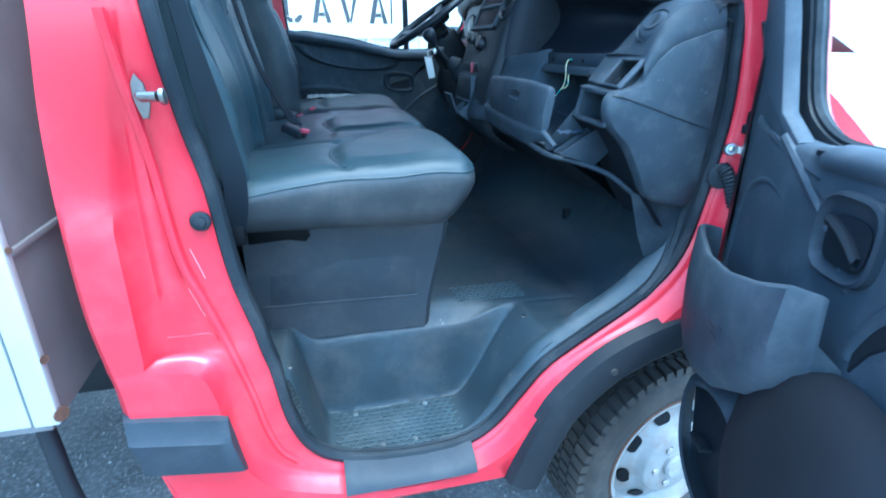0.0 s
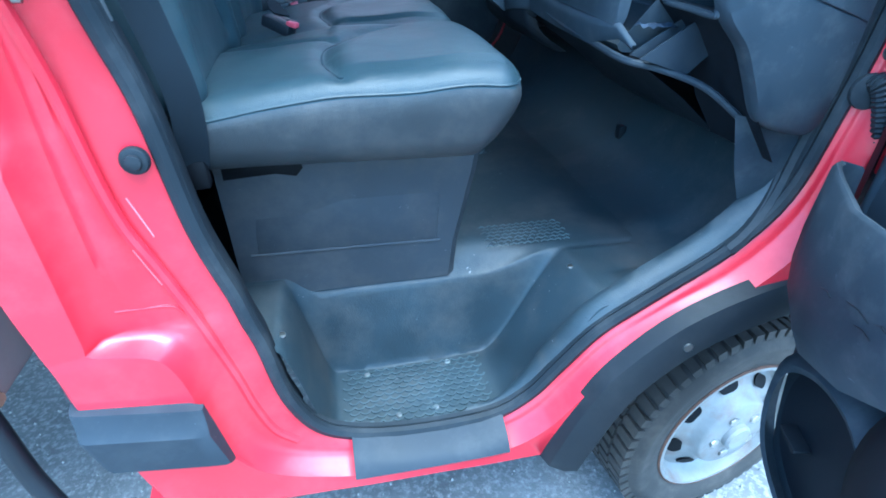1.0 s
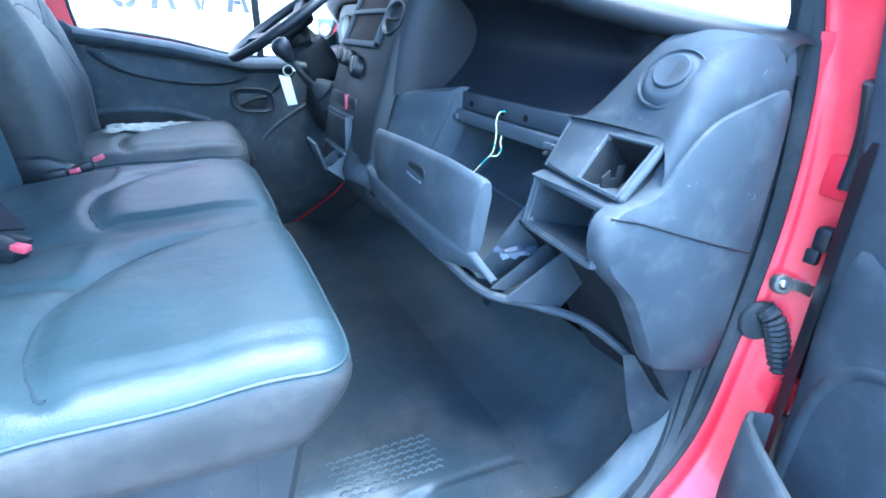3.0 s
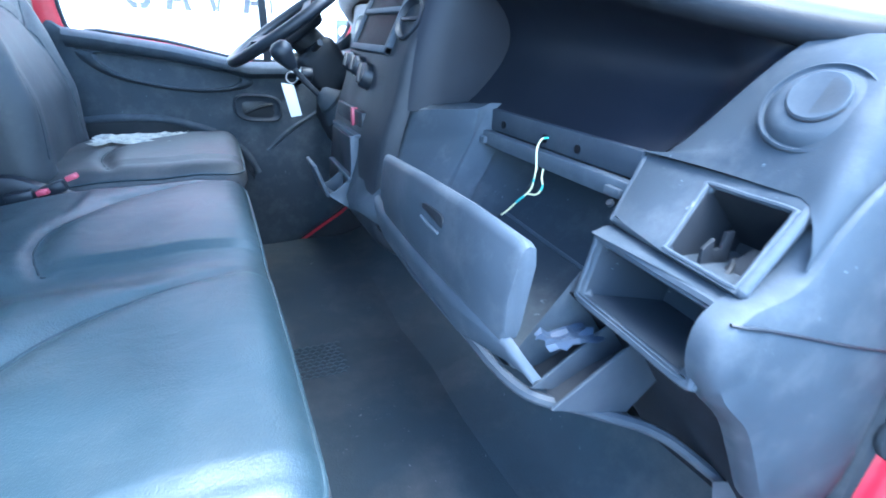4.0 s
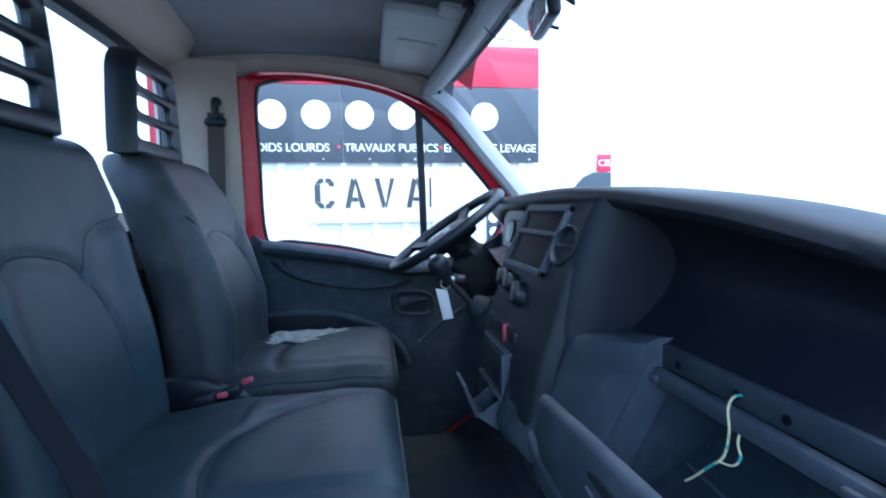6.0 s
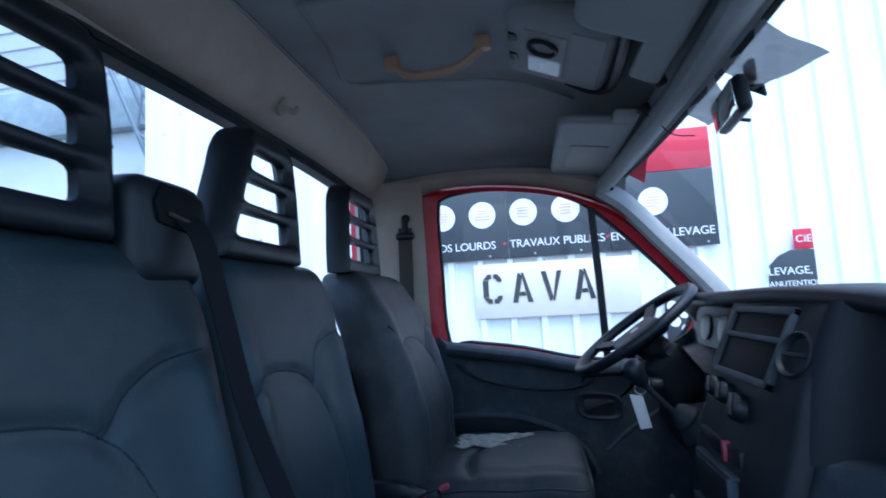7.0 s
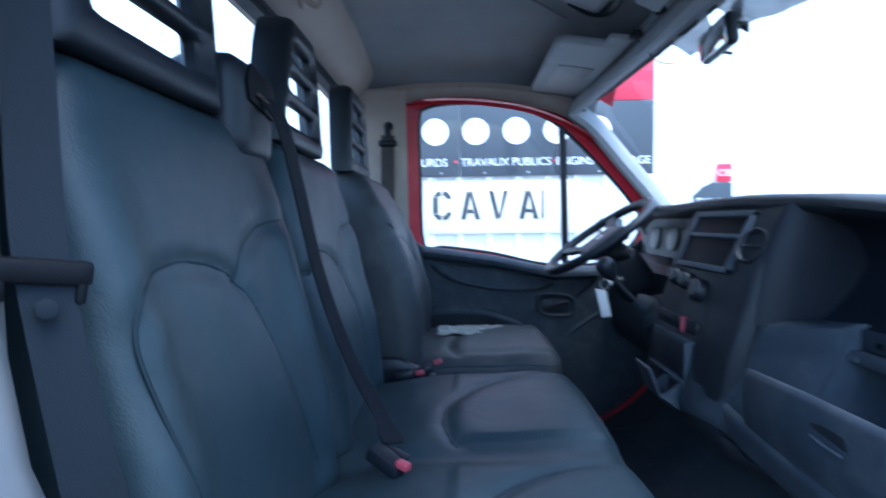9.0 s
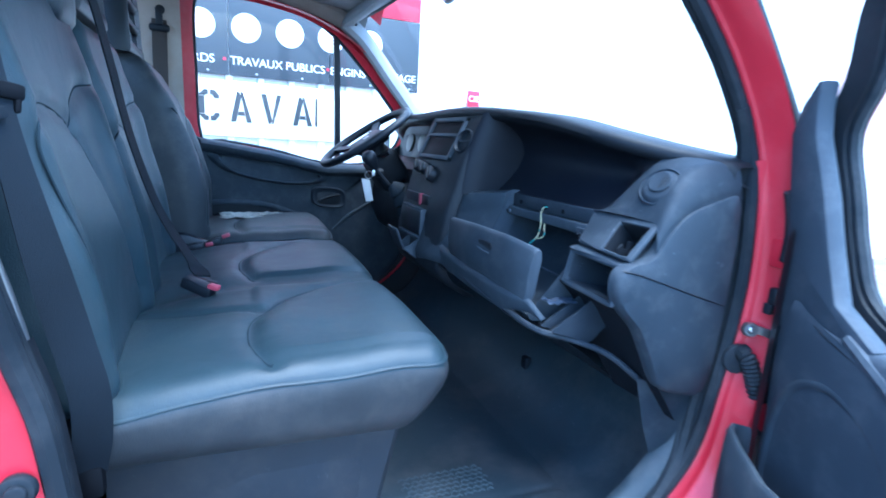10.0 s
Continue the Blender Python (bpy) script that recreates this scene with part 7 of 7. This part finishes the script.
def rear_wall():
    r = thing("cab_rear_wall", (-0.36, 2.0, 0.757), "cab rear wall with soiled beige trim and wide window", "wall")
    win = smooth_line([(-0.31, y, z) for y, z in ((1.33, 1.60), (1.332, 1.94), (1.352, 2.02), (1.42, 2.062), (1.6, 2.078), (2.0, 2.085), (2.4, 2.085), (2.74, 2.065), (2.79, 2.02), (2.79, 1.60), (2.75, 1.55), (1.34, 1.55))], 3, True)
    out = []
    cy = 2.0
    for p in win:
        dy, dz = p.y - cy, p.z - 1.82
        ty = (0.90 if dy > 0 else -0.90) / dy if abs(dy) > 1e-6 else 99
        tz = ((2.20 - 1.82) if dz > 0 else (0.757 - 1.82)) / dz if abs(dz) > 1e-6 else 99
        t = min(abs(ty), abs(tz))
        out.append(Vector((-0.30, cy + dy * t, 1.82 + dz * t)))
    flared = [p + Vector((-0.06, 0.07 * ease(2.6, 2.79, p.y), 0)) for p in win]
    part("trim_panel", loft([flared, [p + Vector((0.0, 0, 0)) for p in win], [p.lerp(q, 0.15) + Vector((0.012, 0, 0)) for p, q in zip(win, out)], out], True), BEIGE, r, "soiled beige trim", 50)
    part("outer_panel", loft([flared, [Vector((-0.395, 2.0 + (q.y - 2.0) * (0.97 if q.y > 2.0 else 0.88), q.z)) for q in out]], True), RED, r)
    part("window_seal", tube([p + Vector((0.004, 0, 0)) for p in win], 0.011, 6, True), RUBBER, r)
    g = bmesh.new()
    g.faces.new([g.verts.new(p + Vector((-0.03, 0, 0))) for p in win])
    pane = part("pane", g, CLEAR, r, "rear window glass")
    mid = Vector((0, 2.06, 1.82))
    part("window_border", loft([[p + Vector((0.010, 0, 0)) for p in win], [Vector((-0.300, p.y + (mid.y - p.y) * 0.012, p.z + (mid.z - p.z) * 0.085)) for p in win], [Vector((-0.330, p.y + (mid.y - p.y) * 0.014, p.z + (mid.z - p.z) * 0.095)) for p in win]], True), RUBBER, r, "black rubber window surround")
    pane.visible_shadow = False
    rings = []
    for y in (1.14, 1.25, 1.6, 2.0, 2.4, 2.70, 2.80):
        b = 0.03 * (1 - ((y - 2) / 0.85) ** 2)
        rings.append([Vector((x, y, z)) for x, z in ((-0.305, 2.085 + b * 0.2), (-0.265, 2.095 + b * 0.2), (-0.235, 2.125), (-0.215, 2.165), (-0.20, 2.20 + b))])
    part("header", loft(rings), BEIGE, r, "soiled beige header trim", 60)
    part("lower_trim", box(-0.294, -0.284, 1.13, 2.87, 0.758, 1.46, 0.004), DARK, r, "dark lower wall trim")
    k = part("coat_hook", join(disc((-0.240, 1.995, 2.128), (1, 0, -0.4), 0.022, 0.012, 16, 0.004), tube(smooth_line([(-0.232, 1.995, 2.124), (-0.205, 1.995, 2.110), (-0.195, 1.995, 2.120)], 4), 0.007, 8)), BEIGE, r, "beige coat hook")
    rnd = random.Random(8)
    for _ in range(26):
        y, z = rnd.uniform(1.5, 2.75), rnd.uniform(1.65, 2.06)
        part("speck", disc((-0.338, y, z), (1, 0, 0), rnd.uniform(0.0015, 0.004), 0.0008, 6), RUST, pane)


rear_wall()


def pillar_b(side):
    if side < 0:
        # flat strip next to the seal, then the belt recess
        rows = []
        for z in (1.20, 1.28, 1.36, 1.44, 1.52, 1.6, 1.7, 1.8, 1.9, 2.0, 2.10):
            e = min((o for o in SIDE_LINE if o.x < 0.1), key=lambda o: abs(o.y - z)).x
            y = 1.128 + skin(z) + pillar_in(e, z)
            rows.append([Vector((e + dx, y + dy, z)) for dx, dy in ((-0.006, -0.012), (-0.002, 0.0), (-0.005, 0.036), (-0.008, 0.052), (-0.018, 0.060), (-0.075, 0.072), (-0.11, 0.10))])
        part("lower_pillar_trim", loft([[Vector((e + dx, 1.135 + skin(z) + dy, z)) for e in [min((o for o in SIDE_LINE if o.x < 0.1), key=lambda o: abs(o.y - z)).x] for dx, dy in ((0.0, -0.01), (0.004, 0.008), (-0.02, 0.03), (-0.10, 0.06), (-0.19, 0.10))] for z in (0.60, 0.70, 0.80, 0.90, 1.0, 1.1, 1.2, 1.26)]), DARK, truck)
        return loft(rows)
    c = loft([[Vector((x, y + skin(z), z)) for x, y in ((-0.30, 1.19), (-0.27, 1.165), (-0.215, 1.150), (-0.205 + 0.0, 1.128))] for z in (0.80, 1.1, 1.4, 1.6, 1.8, 2.0, 2.12)])
    if side > 0:
        for v in c.verts:
            if v.co.x > -0.206:
                v.co.x = -0.088 - 0.05 * ease(1.5, 0.9, v.co.z)
    return c if side < 0 else mirror_y(c)


part("pillar_trim", pillar_b(-1), PALE, truck, "pale grey door pillar trim", 60)
part("pillar_trim", pillar_b(1), BEIGE, truck, "soiled beige door pillar trim", 60)
for y0, y1 in ((1.15, 1.135), (2.85, 2.865)):
    part("roof_rail_trim", tube(smooth_line([(-0.24, y0, 2.10), (0.0, y1, 2.125), (0.25, y1, 2.12), (0.45, y0, 2.085), (0.60, y0, 2.03)], 6), 0.032, 8, flat=(0.030, 0.042)), BEIGE, truck, "soiled beige roof side trim")
    pil = smooth_line([(0.565, y0, 2.055), (0.66, y1, 1.985), (0.78, y1 + (1.12 - y1 if y0 < 2 else 2.88 - y1), 1.85), (0.90, 1.115 if y0 < 2 else 2.885, 1.71), (0.995, 1.11 if y0 < 2 else 2.89, 1.585), (1.05, 1.11 if y0 < 2 else 2.89, 1.50)], 6)
    if y0 > 2:
        part("pillar_trim", tube([p + Vector((-0.006, 0, -0.008)) for p in pil], 0.03, 10, flat=(0.050, 0.032)), PALE, truck, "pale grey windscreen pillar trim")
    else:
        part("pillar_trim", tube([p + Vector((0.028, -0.012, 0.016)) for p in pil], 0.03, 10, flat=(0.024, 0.020)), DARK, truck, "dark windscreen pillar trim")
    part("trim_screw", disc((0.60, y0 + (0.03 if y0 < 2 else -0.03), 2.035), (0, 1 if y0 < 2 else -1, -0.5), 0.007, 0.006, 10), DARK, truck)
part("windscreen_header", tube(smooth_line([(0.60, 1.15, 2.075), (0.645, 1.5, 2.105), (0.665, 2.0, 2.115), (0.645, 2.5, 2.105), (0.60, 2.85, 2.075)], 8), 0.03, 12, flat=(0.085, 0.030)), LINER, truck, "grey windscreen header trim")

part("header_rear_lip", tube(smooth_line([(0.568, 1.15, 2.090), (0.613, 1.5, 2.120), (0.633, 2.0, 2.130), (0.613, 2.5, 2.120), (0.568, 2.85, 2.090)], 8), 0.016, 10), LINER, truck)


def windscreen():
    rings = []
    for y, k in ((1.10, 0.0), (1.35, 0.06), (1.7, 0.10), (2.0, 0.11), (2.3, 0.10), (2.65, 0.06), (2.90, 0.0)):
        rings.append([Vector((0.655 + k * 0.35 + (0.45 + k * 0.5) * t + 0.02 * math.sin(math.pi * t), y, 2.085 - 0.60 * t)) for t in (0, 0.25, 0.5, 0.75, 1.0)])
    ob = part("windscreen", loft(rings), CLEAR, truck, "clear windscreen")
    ob.visible_shadow = False
    part("windscreen_seal", tube([Vector(r[0]) for r in rings], 0.010, 6), RUBBER, truck)
    part("header_lip", tube([Vector(r[0]) + Vector((-0.012, 0, 0.012)) for r in rings], 0.017, 10), LINER, truck)


windscreen()


def overhead():
    c = thing("overhead_console", (0.42, 2.04, 2.21), "grey overhead lamp console with round spotlight", "ceiling light")
    M = pose(0.395, 2.06, 2.222, 0, 23, 0)
    body = soft_box((-0.122, -0.135, -0.030), (0.122, 0.150, 0.03), 0.025, 0.015)
    body.transform(M)
    part("housing", body, VISOR, c, "", 50)

    def put(bm):
        bm.transform(M)
        return bm
    part("lens", put(soft_box((-0.072, -0.085, -0.034), (0.024, 0.105, -0.026), 0.004, 0.012)), PALE, c, "pale lamp panel")
    part("lamp_glass", put(soft_box((-0.062, 0.018, -0.037), (0.016, 0.095, -0.030), 0.0035, 0.01)), LENS, c, "clear lamp lens")
    sp = part("spotlight", put(lathe((-0.028, -0.030, -0.032), (0, 0, -1), [(0.036, 0.0), (0.036, 0.008), (0.031, 0.010), (0.026, 0.002), (0.012, -0.002), (0.0, -0.002)], 28)), BLACK, c, "round black spotlight")
    part("reflector", put(disc((-0.028, -0.026, -0.032), (0, 0, -1), 0.022, 0.004, 24)), BLACK, sp)
    for y in (-0.038, 0.052):
        part("switch", put(soft_box((-0.108, y - 0.016, -0.034), (-0.088, y + 0.016, -0.026), 0.003, 0.008)), BLACK, c)
    part("glasses_flap", put(soft_box((0.031, -0.115, -0.034), (0.104, 0.105, -0.026), 0.004, 0.015)), VISOR, c)
    part("dark_edge", put(tube(smooth_line([(0.03, 0.162, -0.008), (0.09, 0.168, -0.012), (0.130, 0.135, -0.014), (0.140, 0.06, -0.014), (0.136, -0.10, -0.014), (0.128, -0.20, -0.012)], 6), 0.013, 8)), BLACK, c)


overhead()


def grab_handle():
    g = thing("grab_handle", (0.1, 2.02, 2.21), "brownish grab handle on the ceiling", "grab handle")
    part("grip", tube(smooth_line([(0.02, 2.055, 2.215), (0.05, 2.048, 2.188), (0.10, 2.04, 2.180), (0.165, 2.03, 2.182), (0.21, 2.022, 2.205), (0.225, 2.02, 2.222)], 6), 0.011, 8), TAN, g)
    for x, y in ((0.012, 2.058), (0.228, 2.018)):
        part("mount", soft_box((x - 0.018, y - 0.014, 2.208), (x + 0.018, y + 0.014, 2.240), 0.006, 0.01), TAN, g)


grab_handle()


def sun_visor(name, y0, y1, label, notch):
    v = thing(name, (0.56, (y0 + y1) / 2, 2.13), label, "sun visor")
    # a pad with a narrower tongue towards the middle of the cab
    M = pose(0.490, 0, 2.106, 0, 8, 0) if notch > 2.2 else pose(0.495, 0, 2.128, 0, 23, 0)
    q0, q1, tip = (y0, y1, y0 - 0.05) if notch > 2.2 else (y1, y0, y1 + 0.15)
    sg = 1 if q1 > q0 else -1
    body = join(soft_box((-0.098, min(q0, q1), -0.012), (0.100, max(q0, q1), 0.012), 0.0115, 0.013), soft_box((0.034, min(tip, q0 + 0.02 * sg), -0.010), (0.098, max(tip, q0 + 0.02 * sg), 0.010), 0.0095, 0.012))
    for p in body.verts:
        # round the corners in plan
        for ex, ey in ((-0.098, q0), (-0.098, q1), (0.100, q1)):
            cx, cy = ex - math.copysign(0.04, ex), ey - math.copysign(0.04, ey - (q0 + q1) / 2)
            dx, dy = (p.co.x - cx) * math.copysign(1, ex), (p.co.y - cy) * math.copysign(1, ey - cy)
            if dx > 0 and dy > 0:
                k = max(dx, dy) / math.hypot(dx, dy)
                p.co.x, p.co.y = cx + (p.co.x - cx) * k, cy + (p.co.y - cy) * k
    body.transform(M)
    part("pad", body, VISOR, v, "", 50)
    lab = box(-0.052, 0.058, notch - 0.115, notch + 0.125, -0.0150, -0.0128, 0.0006)
    lab.transform(M)
    part("label_patch", lab, PALE if notch > 2.2 else VISOR, v, "pale grey label patch")
    cy = tip - 0.012 * sg
    part("visor_clip", join(disc((0.588, cy, 2.105), (0.35, 0, -1), 0.013, 0.018, 14, 0.003), tube([(0.580, cy, 2.094), (0.578, tip + 0.02 * sg, 2.094)], 0.005, 6)), DARK, v)


sun_visor("sun_visor", 2.25, 2.83, "grey sun visor with pale label patch", 2.57)
sun_visor("sun_visor", 1.20, 1.87, "wide plain grey sun visor", 1.5)


def mirror():
    m = thing("rear_view_mirror", (0.71, 1.99, 2.03), "black rear-view mirror on a stalk", "mirror")
    sh = soft_box((-0.014, -0.085, -0.036), (0.014, 0.085, 0.036), 0.013, 0.012)
    M = pose(0.705, 1.99, 2.012, 0, -6, -6)
    sh.transform(M)
    part("housing", sh, BLACK, m, "", 50)
    gl_ = box(-0.0165, -0.0140, -0.077, 0.077, -0.029, 0.029, 0.0008)
    gl_.transform(M)
    part("mirror_glass", gl_, MIRROR, m)
    part("stalk", tube([(0.715, 1.99, 2.02), (0.738, 1.985, 2.05), (0.742, 1.985, 2.085)], 0.009, 8), BLACK, m)
    part("lever", tube([(0.712, 1.99, 1.985), (0.735, 1.985, 1.978)], 0.004, 8), BLACK, m)
    part("foot", box(0.736, 0.748, 1.965, 2.0, 2.05, 2.095, 0.004), BLACK, m)
    n = thing("mesh_sunshade", (0.74, 1.95, 2.05), "crumpled grey perforated sunshade at the windscreen top", "sunshade")
    # two loose folds hanging inside the glass
    def fold(corners, depth):
        a, b, c, d = (Vector(p) for p in corners)
        rows = []
        for i in range(15):
            u = i / 14
            rows.append([a.lerp(b, u).lerp(d.lerp(c, u), v / 8) + Vector((-0.008, 0, -0.006)) * (depth * math.sin(u * 9 + v * 0.5) + 0.4 * noise.noise((u * 5, v * 0.6, depth))) for v in range(9)])
        return loft(rows)
    part("mesh_cloth", fold(((0.676, 1.780, 2.092), (0.676, 1.985, 2.092), (0.738, 1.965, 2.030), (0.765, 1.772, 2.004)), 0.6), NET, n, "grey perforated cloth", 70)
    part("mesh_cloth", fold(((0.676, 1.99, 2.092), (0.676, 2.235, 2.092), (0.730, 2.195, 2.040), (0.745, 2.06, 2.022)), 0.5), NET, n, "grey perforated cloth", 70)
    part("shade_clip", plate([(0.712, 1.985, 2.052), (0.745, 1.945, 2.030), (0.758, 1.968, 2.016)], (0.75, 0, 0.65), 0.006, 0.001), BLACK, n)
    part("cable", tube(smooth_line([(0.582, 2.195, 2.095), (0.62, 2.215, 2.07), (0.66, 2.225, 2.035), (0.70, 2.20, 2.02)], 5), 0.0016, 5), BLACK, n)


mirror()
